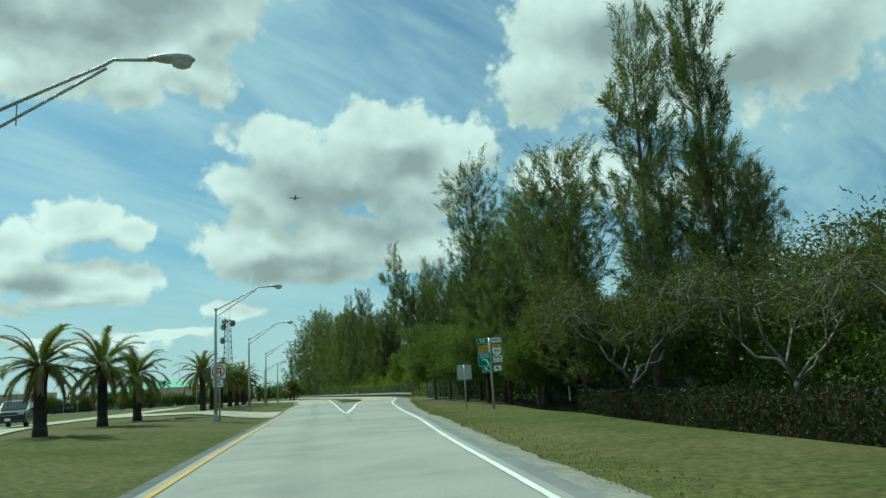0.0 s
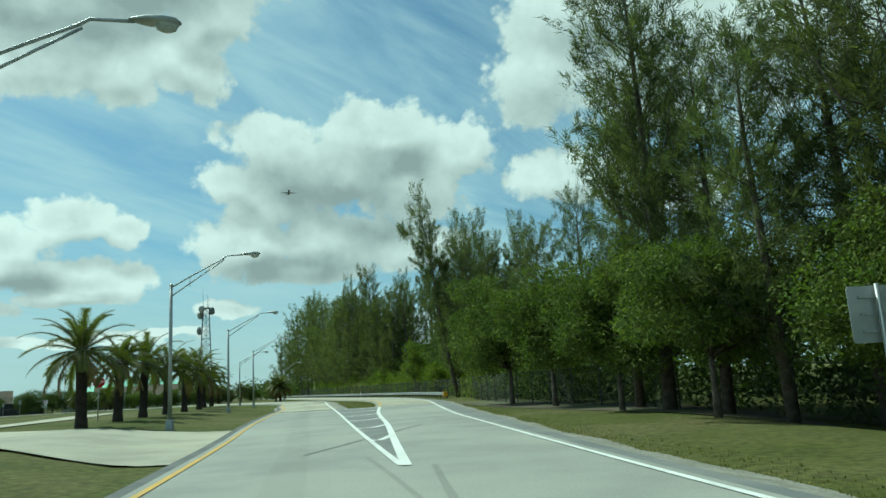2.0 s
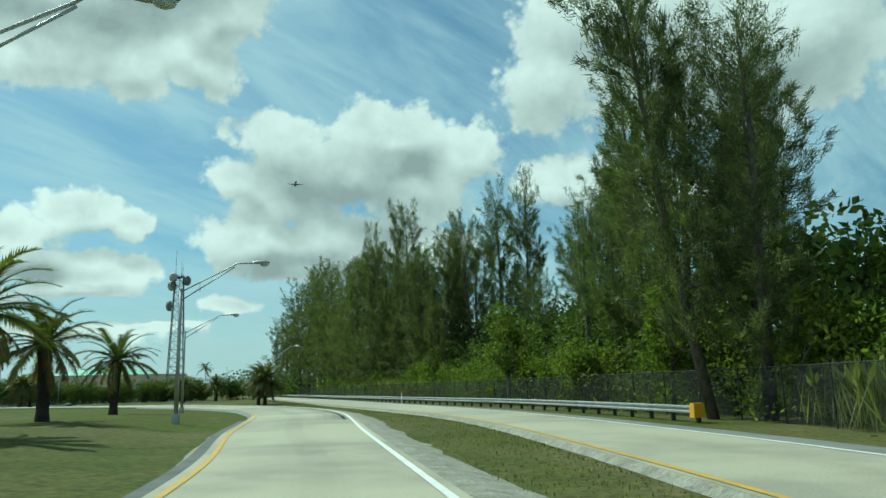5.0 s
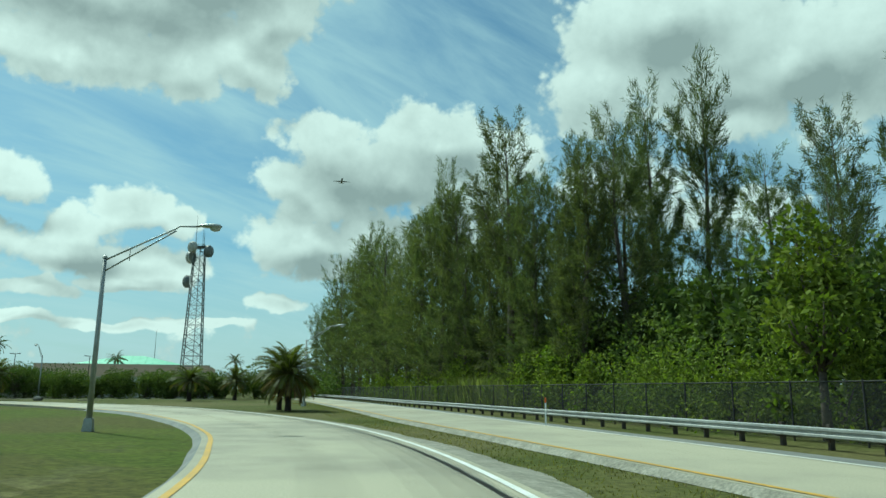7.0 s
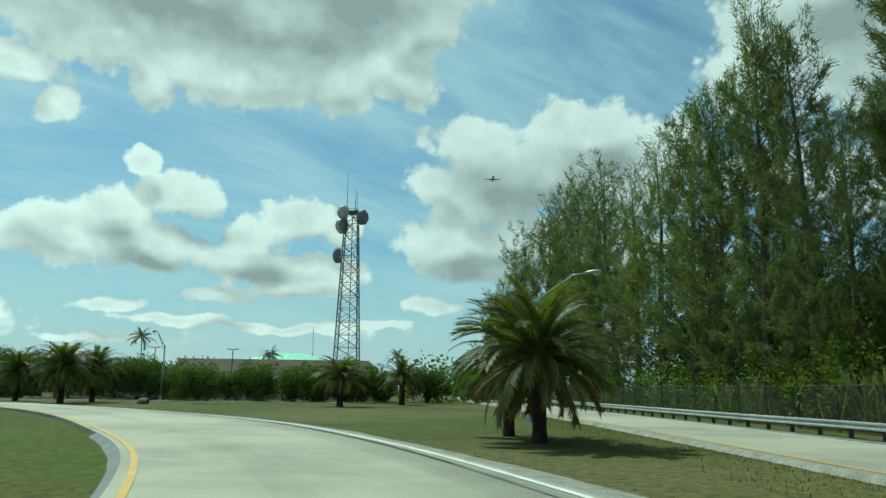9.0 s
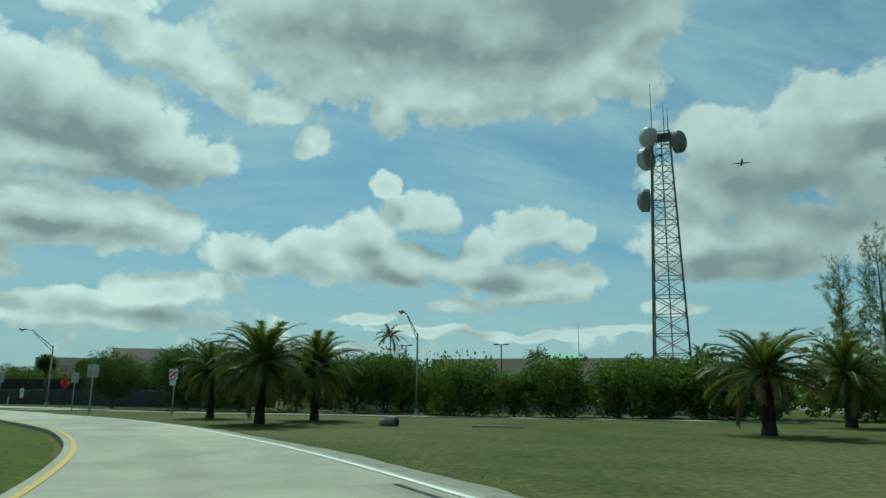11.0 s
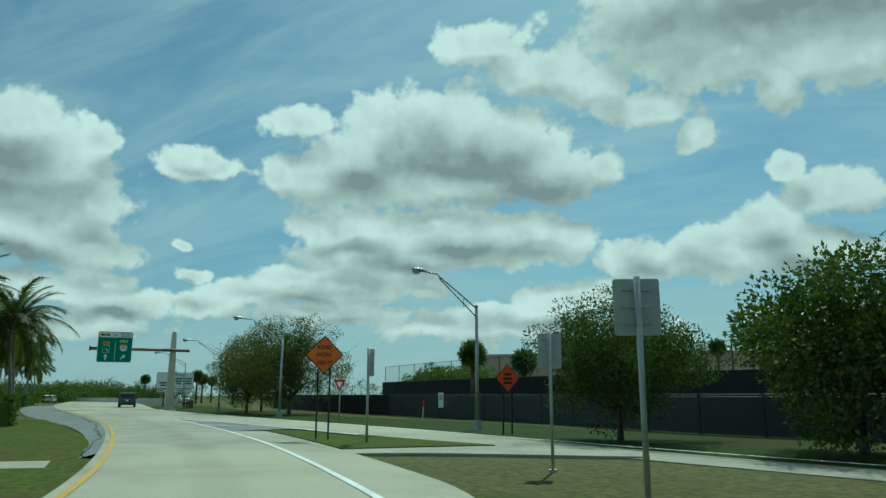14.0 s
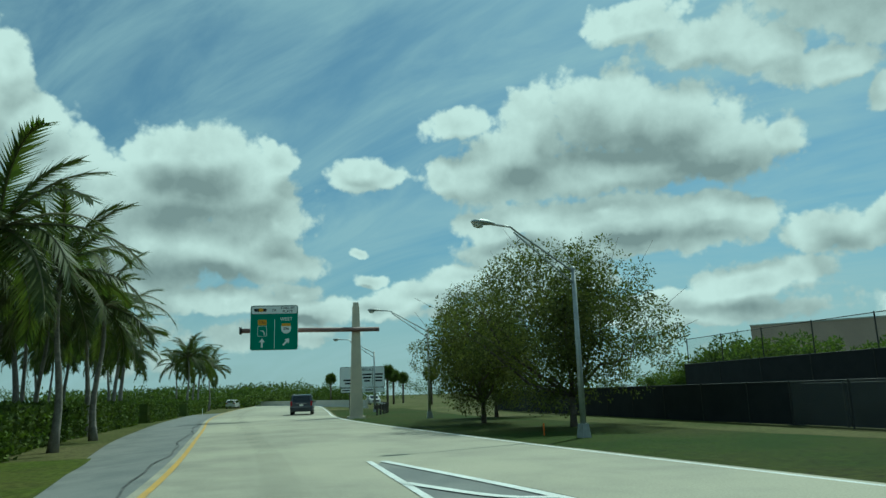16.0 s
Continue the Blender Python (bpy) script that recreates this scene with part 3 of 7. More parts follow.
side_far = curve([(-60, 223.6), (-72, 218.6), (-84, 214.4), (-96.5, 210.2), (-110, 207.4), (-121, 205.9), (-134, 203.8), (-143, 202.2), (-152, 200.8), (-166, 198.8), (-180, 197.6), (-200, 197.6), (-240, 197.5), (-300, 196)])


def at_y(line, y):
    i = np.argsort(line[:, 1])
    return float(np.interp(y, line[i, 1], line[i, 0]))


def height(x, y):
    """The lie of the land: flat, a hand lower than the road, with a low swell under the row of palms."""
    x, y = np.asarray(x, float), np.asarray(y, float)
    i = np.argsort(yellow[:, 1])
    keep = yellow[:, 1] < 170
    yl = yellow[keep]
    xl = np.interp(y, yl[:, 1], yl[:, 0])
    d = xl - x
    swell = 0.5 * smooth01((d - 1.0) / 6.5) * (1 - smooth01((d - 16) / 25)) * (1 - smooth01((y - 118) / 30))
    wr = white_right[white_right[:, 1] < 185]
    e = x - np.interp(y, wr[:, 1], wr[:, 0])
    dip = -0.85 * smooth01((e - 6.5) / 5.0) * (1 - smooth01((y - 46) / 26))
    return -0.15 + dip + swell + 0.03 * np.sin(x * 0.21 + 1.3) * np.sin(y * 0.17) * smooth01((d - 2) / 6)


def ground_at(x, y):
    return float(height(x, y))


# ---------------------------------------------------------------- ground
def build_ground():
    xs = np.concatenate([[-4200, -2500, -1400, -800, -500, -380], np.arange(-330, 71, 2.0), [120, 220, 400, 800, 1500, 2600, 4200]])
    ys = np.concatenate([[-4200, -2500, -1200, -500, -200, -80], np.arange(-40, 311, 2.0), [380, 520, 800, 1400, 2500, 4200]])
    X, Y = np.meshgrid(xs, ys)
    Z = height(X, Y)
    V = np.stack([X, Y, Z], -1).reshape(-1, 3)
    nx, ny = len(xs), len(ys)
    g = Geo()
    g.v = [tuple(v) for v in V]
    g.f = [(j * nx + i, j * nx + i + 1, (j + 1) * nx + i + 1, (j + 1) * nx + i) for j in range(ny - 1) for i in range(nx - 1)]
    solid("ground", g, GRASS, "mown verge grass, green with dry brown patches", "grass", kind="structure", smooth=True)


build_ground()


def ribbon(name, left, right, z, mat, label, category, drape=False, z2=None, kind="structure", cross=2, rough_edge=0.0, skirt=False):
    """A strip of surface between two plan lines, with a skirt at its sides."""
    n = max(len(left), len(right))
    L, R = resample(left, n), resample(right, n)
    if rough_edge:
        rs = np.random.RandomState(len(left))
        R = R + (R - L) / np.linalg.norm(R - L, axis=1)[:, None] * ((0.40 + 0.10 * np.sin(np.arange(n) * 0.45) + 0.10 * np.sin(np.arange(n) * 0.93 + 1.0) + 0.40 * rs.rand(n))[:, None] * rough_edge)
    g = Geo()
    for i in range(n):
        for k in range(cross + 1):
            p = L[i] + (R[i] - L[i]) * k / cross
            zz = (z(*p) if callable(z) else z) + (0 if z2 is None else (z2 - z) * k / cross)
            if drape:
                zz += ground_at(*p)
            g.v.append((p[0], p[1], zz))
    c = cross + 1
    if skirt:
        for rim in (0, cross):
            k0 = len(g.v)
            g.v += [(g.v[i * c + rim][0], g.v[i * c + rim][1], -0.22) for i in range(n)]
            g.f += [(i * c + rim, (i + 1) * c + rim, k0 + i + 1, k0 + i) for i in range(n - 1)]
    g.f += [(i * c + k, i * c + k + 1, (i + 1) * c + k + 1, (i + 1) * c + k) for i in range(n - 1) for k in range(cross)]
    return solid(name, g, mat, label, category, kind=kind)


def part_of(line, y0, y1):
    return line[(line[:, 1] >= y0) & (line[:, 1] <= y1)]


# pavement: the approach, the gore, the bend and the ramp
app_l, app_r = part_of(yellow, -12, 88), part_of(white_right, -12, 88)
ribbon("road", offset(app_l, -0.25), offset(app_r, 0.25), -0.003, CONCRETE_GREY, "pale worn concrete road lane with tyre marks", "road")
bend_l, bend_r = yellow[yellow[:, 1] > 87.6], main_white[main_white[:, 1] > 87.6]
split = np.argmax(bend_l[:, 0] < -142)
ribbon("road", offset(bend_l[:split], -0.25), offset(bend_r, 0.25), 0.0, CONCRETE, "pale worn concrete road bending left", "road", skirt=True)
far_l = bend_l[split - 4:]
ribbon("road", offset(far_l, -0.25), side_far[side_far[:, 0] < -138.5], -0.004, CONCRETE, "pale concrete road with two lanes after the merge", "road", skirt=True)
ribbon("road", offset(part_of(ramp_yellow, 87.6, 400), -0.2), offset(part_of(white_right, 87.6, 400), 0.2), 0.0, CONCRETE, "pale concrete ramp along the guardrail", "road", skirt=True)
ribbon("road", side_near, side_far[side_far[:, 0] > -143.5], lambda x, y: -0.11 + 0.113 * float(smooth01((-x - 106) / 16)), CONCRETE, "narrow pale side road joining the bend", "road", skirt=True)
# shoulders
yl = part_of(yellow, -12, 120)
ribbon("pavement", offset(yl, -0.55), offset(yl, -0.25), -0.006, ASPHALT_DARK, "dark asphalt shoulder inside the yellow line", "shoulder", z2=-0.003)
aw = 0.6 + 0.55 * smooth01((app_r[:, 1] - 45) / 25)
ribbon("pavement", offset(app_r, 0.25), offset(app_r, aw), -0.004, ASPHALT, "grey asphalt shoulder", "shoulder", z2=-0.02)
ribbon("pavement", offset(bend_r[:-22], 0.25), offset(bend_r[:-22], 0.65), -0.004, GRAVEL, "gravelly worn shoulder outside the bend", "shoulder", z2=-0.02)
wr2 = part_of(white_right, 87.6, 400)
ribbon("pavement", offset(wr2, 0.2), offset(wr2, 1.15), -0.004, ASPHALT, "asphalt shoulder beside the guardrail", "shoulder", z2=-0.02)
in_app, in_bend = part_of(yellow[:split], -12, 119), yellow[:split][yellow[:split][:, 1] > 118.5]
ribbon("ground", offset(in_app, -0.25), offset(in_app, -0.75), -0.012, GRAVEL, "pale gravel edge of the shoulder", "gravel", z2=-0.17, rough_edge=0.2)
ribbon("ground", offset(in_bend, -0.25), offset(in_bend, -0.42), -0.012, ASPHALT, "narrow grey edge inside the bend", "gravel", z2=-0.14, rough_edge=0.10)
ribbon("ground", offset(app_r, aw), offset(app_r, aw + 0.6), -0.02, GRAVEL, "pale gravel edge of the shoulder", "gravel", z2=-0.17, rough_edge=0.5)
ribbon("ground", offset(bend_r[:-22], 0.65), offset(bend_r[:-22], 1.15), -0.02, GRAVEL, "pale gravel edge of the shoulder", "gravel", z2=-0.17, rough_edge=0.6)
ribbon("ground", offset(wr2, 1.15), offset(wr2, 1.8), -0.02, GRAVEL, "pale gravel beside the ramp", "gravel", z2=-0.17, rough_edge=0.3)
ryl = part_of(ramp_yellow, 89, 400)
ribbon("ground", offset(ryl, -0.2), offset(ryl, -0.32), -0.01, GRAVEL, "pale gravel edge of the ramp", "gravel", z2=-0.14, rough_edge=0.12)
# wide paved shoulder after the bend
ws = yellow[(yellow[:, 0] < -114) & (yellow[:, 0] > -215)]
ribbon("pavement", offset(ws, -0.7 - 3.0 * smooth01((-ws[:, 0] - 116) / 50)), offset(ws, -0.25), -0.125, ASPHALT, "wide grey asphalt shoulder with a crack along it", "shoulder", z2=-0.006)
fy = yellow[yellow[:, 0] < -141]
ribbon("pavement", offset(fy, -0.8), offset(fy, -0.25), -0.13, ASPHALT, "grey asphalt shoulder", "shoulder", z2=-0.004)
# the dark asphalt inside the gore and the merge
gl, gr = part_of(main_white, 48.5, 88), part_of(ramp_yellow, 48.5, 88)
ribbon("road", gl, gr, 0.006, ASPHALT, "dark asphalt between the gore lines", "road")
merge_edge = curve([(-141.8, 197.1), (-135, 198.9), (-127, 200.5), (-120, 201.7)])
ribbon("road", main_white[(main_white[:, 0] < -125) & (main_white[:, 0] > -142)], merge_edge[merge_edge[:, 0] < -125][::-1], 0.004, ASPHALT, "dark asphalt merge area with white chevrons", "road")
mw = main_white[(main_white[:, 0] < -98) & (main_white[:, 0] > -127)]
ribbon("pavement", offset(mw, 0.25), offset(mw, 0.7 + 1.0 * smooth01(np.arange(len(mw)) / 8.0)), -0.002, CONCRETE, "pale worn concrete shoulder outside the bend", "shoulder", z2=-0.05)
ribbon("pavement", curve([(-112.6, 198.6), (-111.6, 201.2), (-108.4, 205.7)], 0.6), curve([(-119.0, 198.6), (-115.2, 200.6), (-113.2, 204.6)], 0.6), -0.06, CONCRETE, "short paved link between the bend and the side road", "road", skirt=True)
isl = (main_white[:, 0] < -113.5) & (main_white[:, 0] > -126.2)
ribbon("ground", offset(main_white[isl], 1.75), side_near[(side_near[:, 0] < -113.5) & (side_near[:, 0] > -126.2)], -0.030, GRASS_BEND, "flush grass island between the bend and the side road", "grass", cross=4, skirt=True)
# greener grass outside the side road and inside the bend
sf = side_far[(side_far[:, 0] < -96) & (side_far[:, 0] > -215)]
ribbon("ground", offset(sf, 0.35), offset(sf, 9.0), 0.012, GRASS_LUSH, "lush green grass along the side road", "grass", drape=True, cross=5, rough_edge=0.4)
inb = yellow[(yellow[:, 1] > 112) & (yellow[:, 0] > -150)]
ribbon("ground", offset(inb, -0.46), offset(inb, -11.0), 0.012, GRASS_BEND, "green mown grass inside the bend", "grass", drape=True, cross=6, rough_edge=0.5)
# the median opening, and the carriageway beyond the palms
ribbon("road", curve([(-11.6, 51.5), (-13.5, 51.4), (-17, 53.5), (-22, 57), (-30, 62)], 0.8), curve([(-14.3, 66.5), (-16.5, 66.5), (-20, 65.5), (-25, 67.5), (-33, 73)], 0.8), 0.06, CONCRETE, "paved crossover through the grass median", "road", drape=True, cross=14)
opp_near = curve([(-10, 5), (-17, 25), (-23.5, 40), (-28.5, 57), (-31.5, 75), (-35.5, 95), (-43, 118), (-52, 134)], 1.0)
ribbon("road", offset(opp_near, -4.2), opp_near, 0.06, CONCRETE, "narrow pale concrete road beyond the palms", "road", drape=True, cross=4)
# crossing path on the inside of the bend
ribbon("pavement", curve([(-112.0, 191.9), (-114, 182), (-118, 170)]), curve([(-113.8, 191.9), (-115.8, 182), (-119.8, 170)]), 0.02, CONCRETE, "narrow pale concrete path across the grass", "path", drape=True)


def stripe(line, width, mat, label, z=0.012):
    return ribbon("road_marking", offset(line, -width / 2), offset(line, width / 2), z, mat, label, "road marking", cross=1)


stripe(yellow, 0.135, YELLOW, "solid yellow edge line")
stripe(white_right, 0.125, WHITE, "solid white edge line", 0.011)
stripe(main_white, 0.14, WHITE, "solid white edge line of the bend")
stripe(part_of(ramp_yellow, 47, 88), 0.20, WHITE, "solid white gore line", 0.014)
stripe(part_of(ramp_yellow, 88, 400), 0.15, YELLOW, "solid yellow edge line of the ramp")
for y0, half in ((55.5, 0.3), (61.8, 0.3), (68.2, 0.3), (74.1, 0.3), (80.2, 0.3), (87.2, 0.3)):
    a, b = (at_y(main_white, y0 - 1.6), y0 - 1.6), (at_y(ramp_yellow, y0), y0)
    mid = (a[0] + (b[0] - a[0]) * 0.55, y0 - 1.9)
    stripe(curve([a, mid, b], 0.3), 0.22, WHITE, "white chevron stripe of the gore", 0.018)
stripe(offset(ws, -0.50 - 0.10 * np.sin(np.arange(len(ws)) * 0.5) - 0.06 * np.sin(np.arange(len(ws)) * 1.3)), 0.045, TAR, "thin dark crack along the shoulder", 0.002)
stripe(merge_edge, 0.2, WHITE, "solid white merge line", 0.02)
stripe(offset(side_far, -0.25), 0.13, WHITE, "thin white edge line of the side road", 0.006)
for x0 in (-137.5, -131.5):
    a = (x0, float(np.interp(-x0, -main_white[::1, 0], main_white[::1, 1])))
    b = (x0 + 2.6, float(np.interp(-x0 - 2.6, -merge_edge[::-1, 0], merge_edge[::-1, 1])))
    stripe(curve([a, ((a[0] + b[0]) / 2 + 0.8, a[1] * 0.45 + b[1] * 0.55), b], 0.3), 0.2, WHITE, "white chevron stripe of the merge", 0.022)
# joints and tar lines across the concrete
for p0, p1 in (((-19.6, 121.0), (-25.0, 121.6)), ((-29.9, 147.4), (-34.6, 143.4)), ((-6.8, 60.6), (-9.2, 50.4))):
    stripe(curve([p0, p1], 0.4), 0.05, TAR, "thin dark crack across the road", 0.010)

# brown leaf litter under the street trees
lt = fence_line[(fence_line[:, 1] > 40) & (fence_line[:, 1] < 92)]
ribbon("ground", offset(lt, -2.6), offset(lt, 1.5), 0.02, LITTER, "brown leaf litter under the trees", "leaf litter", drape=True, cross=6, rough_edge=0.4)


def grass_blades(name, label, line, side0, side1, n, seed, h=0.13, mat=None):
    """Loose grass blades along a road edge."""
    rs = np.random.RandomState(seed)
    t = np.gradient(line, axis=0)
    t /= np.linalg.norm(t, axis=1)[:, None]
    i = rs.randint(len(line) - 1, size=n)
    f = rs.rand(n, 1)
    p = line[i] * (1 - f) + line[i + 1] * f
    off = side0 + (side1 - side0) * rs.rand(n) ** 1.7
    p = p + np.stack([t[i, 1], -t[i, 0]], 1) * off[:, None]
    keep = (np.sin(p[:, 0] * 1.9) * np.sin(p[:, 1] * 1.6 + 0.7) * 0.3 + rs.rand(n) * 1.6) > 0.15
    p = p[keep]
    n = len(p)
    z = height(p[:, 0], p[:, 1])
    c = np.stack([p[:, 0], p[:, 1], z - 0.01], 1)
    d = np.stack([rs.normal(size=n) * 0.4, rs.normal(size=n) * 0.4, np.ones(n)], 1)
    d /= np.linalg.norm(d, axis=1)[:, None]
    a = rs.rand(n) * 6.283
    w = np.stack([np.cos(a), np.sin(a), np.zeros(n)], 1) * (0.012 + 0.014 * rs.rand(n, 1))
    L = (h * (0.4 + 0.9 * rs.rand(n)))[:, None]
    me = bpy.data.meshes.new(name)
    V = np.stack([c - w, c + w, c + d * L], 1).reshape(-1, 3).astype(np.float32)
    me.vertices.add(len(V))
    me.vertices.foreach_set("co", V.ravel())
    me.loops.add(len(V))
    me.loops.foreach_set("vertex_index", np.arange(len(V), dtype=np.int32))
    me.polygons.add(n)
    me.polygons.foreach_set("loop_start", np.arange(0, len(V), 3, dtype=np.int32))
    me.update(calc_edges=True)
    solid(name, me, mat or BLADE, label, "grass", kind="stuff")


BLADE = material("grass_blade", (0.062, 0.080, 0.014), (0.095, 0.090, 0.026), 0.3, 0.8, island=0.4, bump=0, trans=0.3, space="World")
BLADE_DRY = material("grass_blade_dry", (0.22, 0.20, 0.075), (0.15, 0.15, 0.045), 0.3, 0.85, island=0.4, bump=0, trans=0.3, space="World")
grass_blades("grass_tufts", "dry grass fringe along the shoulder", bend_r, 1.0, 2.0, 9000, 404, 0.05, BLADE_DRY)
grass_blades("grass_tufts", "short grass fringe along the approach", app_r, 1.2, 2.6, 9000, 407, 0.06, BLADE_DRY)
grass_blades("grass_tufts", "dry grass in the strip between bend and ramp", part_of(ramp_yellow, 92, 200), -0.5, -3.0, 12000, 406, 0.07, BLADE_DRY)


# faint dark wear along the middle of the lane, and a skid mark
def wear(name, label, line, width, seed):
    rs = np.random.RandomState(seed)
    n = len(line)
    w = width * (0.75 + 0.25 * np.sin(np.arange(n) * 0.11 + seed) + 0.08 * rs.rand(n))
    ribbon("road_marking", offset(line, -w / 2), offset(line, w / 2), 0.008 + 0.0015 * (seed % 5), name, label, "road stain", cross=1)


STAIN = see_through(material("oil_stain", (0.12, 0.12, 0.105), (0.2, 0.2, 0.17), 0.8, 0.7, grain=6, grain_amt=0.3, bump=0, space="World"), 0.02)
EDGE_DIRT = see_through(material("edge_dirt", (0.10, 0.105, 0.10), (0.15, 0.15, 0.14), 0.5, 0.8, grain=20, grain_amt=0.3, bump=0, space="World"), 0.055)
SKID = see_through(material("tyre_mark", (0.03, 0.03, 0.03), (0.06, 0.06, 0.06), 1.5, 0.8, grain=9, grain_amt=0.4, bump=0, space="World"), 0.13)
for k, w in enumerate((1.5, 1.1, 0.7)):
    wear(STAIN, "faint oil darkening in the middle of the lane", offset(yellow, 2.2), w, 1 + k * 3)
for k, w in enumerate((1.5, 1.2, 0.9, 0.6, 0.35)):
    wear(EDGE_DIRT, "grey dirt along the inside of the white line", offset(bend_r[(bend_r[:, 1] > 118) & (bend_r[:, 0] > -60)], -0.12 - w / 2), w, 1 + k)
wear(STAIN, "faint oil darkening in the middle of the ramp", offset(part_of(ramp_yellow, 60, 260), 2.4), 0.8, 2)
wear(SKID, "curved dark tyre mark", curve([(-4.6, 34), (-5.5, 39), (-5.9, 43), (-6.2, 47)], 0.8), 0.22, 3)
wear(SKID, "curved dark tyre mark", curve([(-4.9, 35), (-6.3, 43), (-7.6, 49)], 0.8), 0.16, 4)

# ---------------------------------------------------------------- plants
def fan_dirs(rs, n):
    v = rs.normal(size=(n, 3))
    return v / np.linalg.norm(v, axis=1)[:, None]


def leaf_quads(centres, dirs, rs, length, width):
    """Kite-shaped leaves at the centres along the directions."""
    n = len(centres)
    side = np.cross(dirs, fan_dirs(rs, n))
    side /= np.linalg.norm(side, axis=1)[:, None] + 1e-9
    L = (length * (0.6 + 0.8 * rs.rand(n)))[:, None]
    W = (width * (0.6 + 0.8 * rs.rand(n)))[:, None]
    return np.stack([centres, centres + dirs * L * 0.45 + side * W / 2, centres + dirs * L, centres + dirs * L * 0.45 - side * W / 2], 1)


def needle_tris(centres, dirs, rs, length, width):
    """Hanging needle sprigs as slim three-cornered blades."""
    n = len(centres)
    side = np.cross(dirs, fan_dirs(rs, n))
    side /= np.linalg.norm(side, axis=1)[:, None] + 1e-9
    L = (length * (0.5 + rs.rand(n)))[:, None]
    W = (width * (0.6 + 0.8 * rs.rand(n)))[:, None]
    return np.stack([centres + side * W / 2, centres + dirs * L, centres - side * W / 2], 1)


def limb_geo(rs, geo, start, end, r0, r1, bend=0.12, sides=6):
    a, b = np.array(start, float), np.array(end, float)
    L = np.linalg.norm(b - a)
    pts = [a + (b - a) * s + rs.normal(size=3) * bend * L * 0.3 * math.sin(math.pi * s) for s in (0, 0.33, 0.66, 1)]
    geo.tube(pts, [r0, r0 * 0.75 + r1 * 0.25, r0 * 0.4 + r1 * 0.6, r1], sides)
    return pts


def casuarina(seed, h, spread, sprigs, mat, bare=0.0, lean=0.03, low=0.10, bark=BARK, limbs=60, needle=(0.44, 0.050)):
    """A feathery pine-like tree: a tall trunk, limbs that rise into plumes, and hanging needle sprigs."""
    rs = np.random.RandomState(seed)
    t = thing("pine_tree", None, "tall feathery dark green Australian pine tree", "tree", "roadside pines")
    top = np.array([rs.normal() * lean * h, rs.normal() * lean * h, h * 0.97])
    g = Geo()
    mids = [np.array([0, 0, -0.3]), top * 0.35 + rs.normal(size=3) * 0.2, top * 0.7 + rs.normal(size=3) * 0.25, top]
    g.tube(mids, [0.016 * h, 0.011 * h, 0.006 * h, 0.02], 8)
    cs, ds = [], []
    plan = []
    for k in range(limbs):
        s = low + (1 - low) * ((k + rs.rand()) / limbs) ** 0.9
        base = np.array([np.interp(s, [0, .35, .7, 1], [m[i] for m in mids]) for i in range(3)])
        prof = min(1.0, (s - low) * 3.5 + 0.5) * (1 - s) ** 0.55 + 0.16
        L = spread * prof * (0.45 + 0.95 * rs.rand() ** 1.5)
        ang = k * 2.4 + rs.normal() * 0.5
        plan.append((base, L, ang, s))
    total = sum(p[1] ** 1.5 for p in plan)
    for base, L, ang, s in plan:
        flat = np.array([math.cos(ang), math.sin(ang), 0])
        rise = 0.25 + 0.9 * s + 0.2 * rs.normal()
        mid = base + (flat + np.array([0, 0, rise * 0.7])) * L * 0.5
        tip = mid + (flat * 0.55 + np.array([0, 0, rise * 1.1 + 0.35])) * L * 0.62
        if L > 0.8:
            g.tube([base, mid, tip], [0.010 + 0.012 * L, 0.010 + 0.006 * L, 0.008], 4)
        if rs.rand() < bare:
            continue
        m = int(sprigs * L ** 1.5 / total)
        nb = max(4, int(L * 2.2))
        for q in range(nb):
            f = 0.25 + 0.80 * (q + rs.rand()) / nb
            c = base + (mid - base) * f * 2 if f < 0.5 else mid + (tip - mid) * (f * 2 - 1)
            ax = rs.normal(size=3) * 0.34 + flat * 0.42 + np.array([0, 0, 0.50 + 0.45 * s])
            ax /= np.linalg.norm(ax)
            k = max(6, m // nb)
            r = rs.rand(k, 1)
            bl = 0.9 + 1.0 * rs.rand()
            girth = (0.215 * (1 - 0.72 * r) + 0.03) * (0.7 + 0.5 * rs.rand())
            cs.append(c + rs.normal(size=3) * 0.10 * L + ax * r * bl + rs.normal(size=(k, 3)) * girth)
            dd = ax * 0.85 + rs.normal(size=(k, 3)) * 0.34 + np.array([0, 0, -0.16])
            ds.append(dd / np.linalg.norm(dd, axis=1)[:, None])
    cs, ds = np.concatenate(cs), np.concatenate(ds)
    part("trunk", g, bark, t, smooth=True)
    part("crown", quads_mesh("crown", needle_tris(cs, ds, rs, *needle), 3), mat, t)
    return t


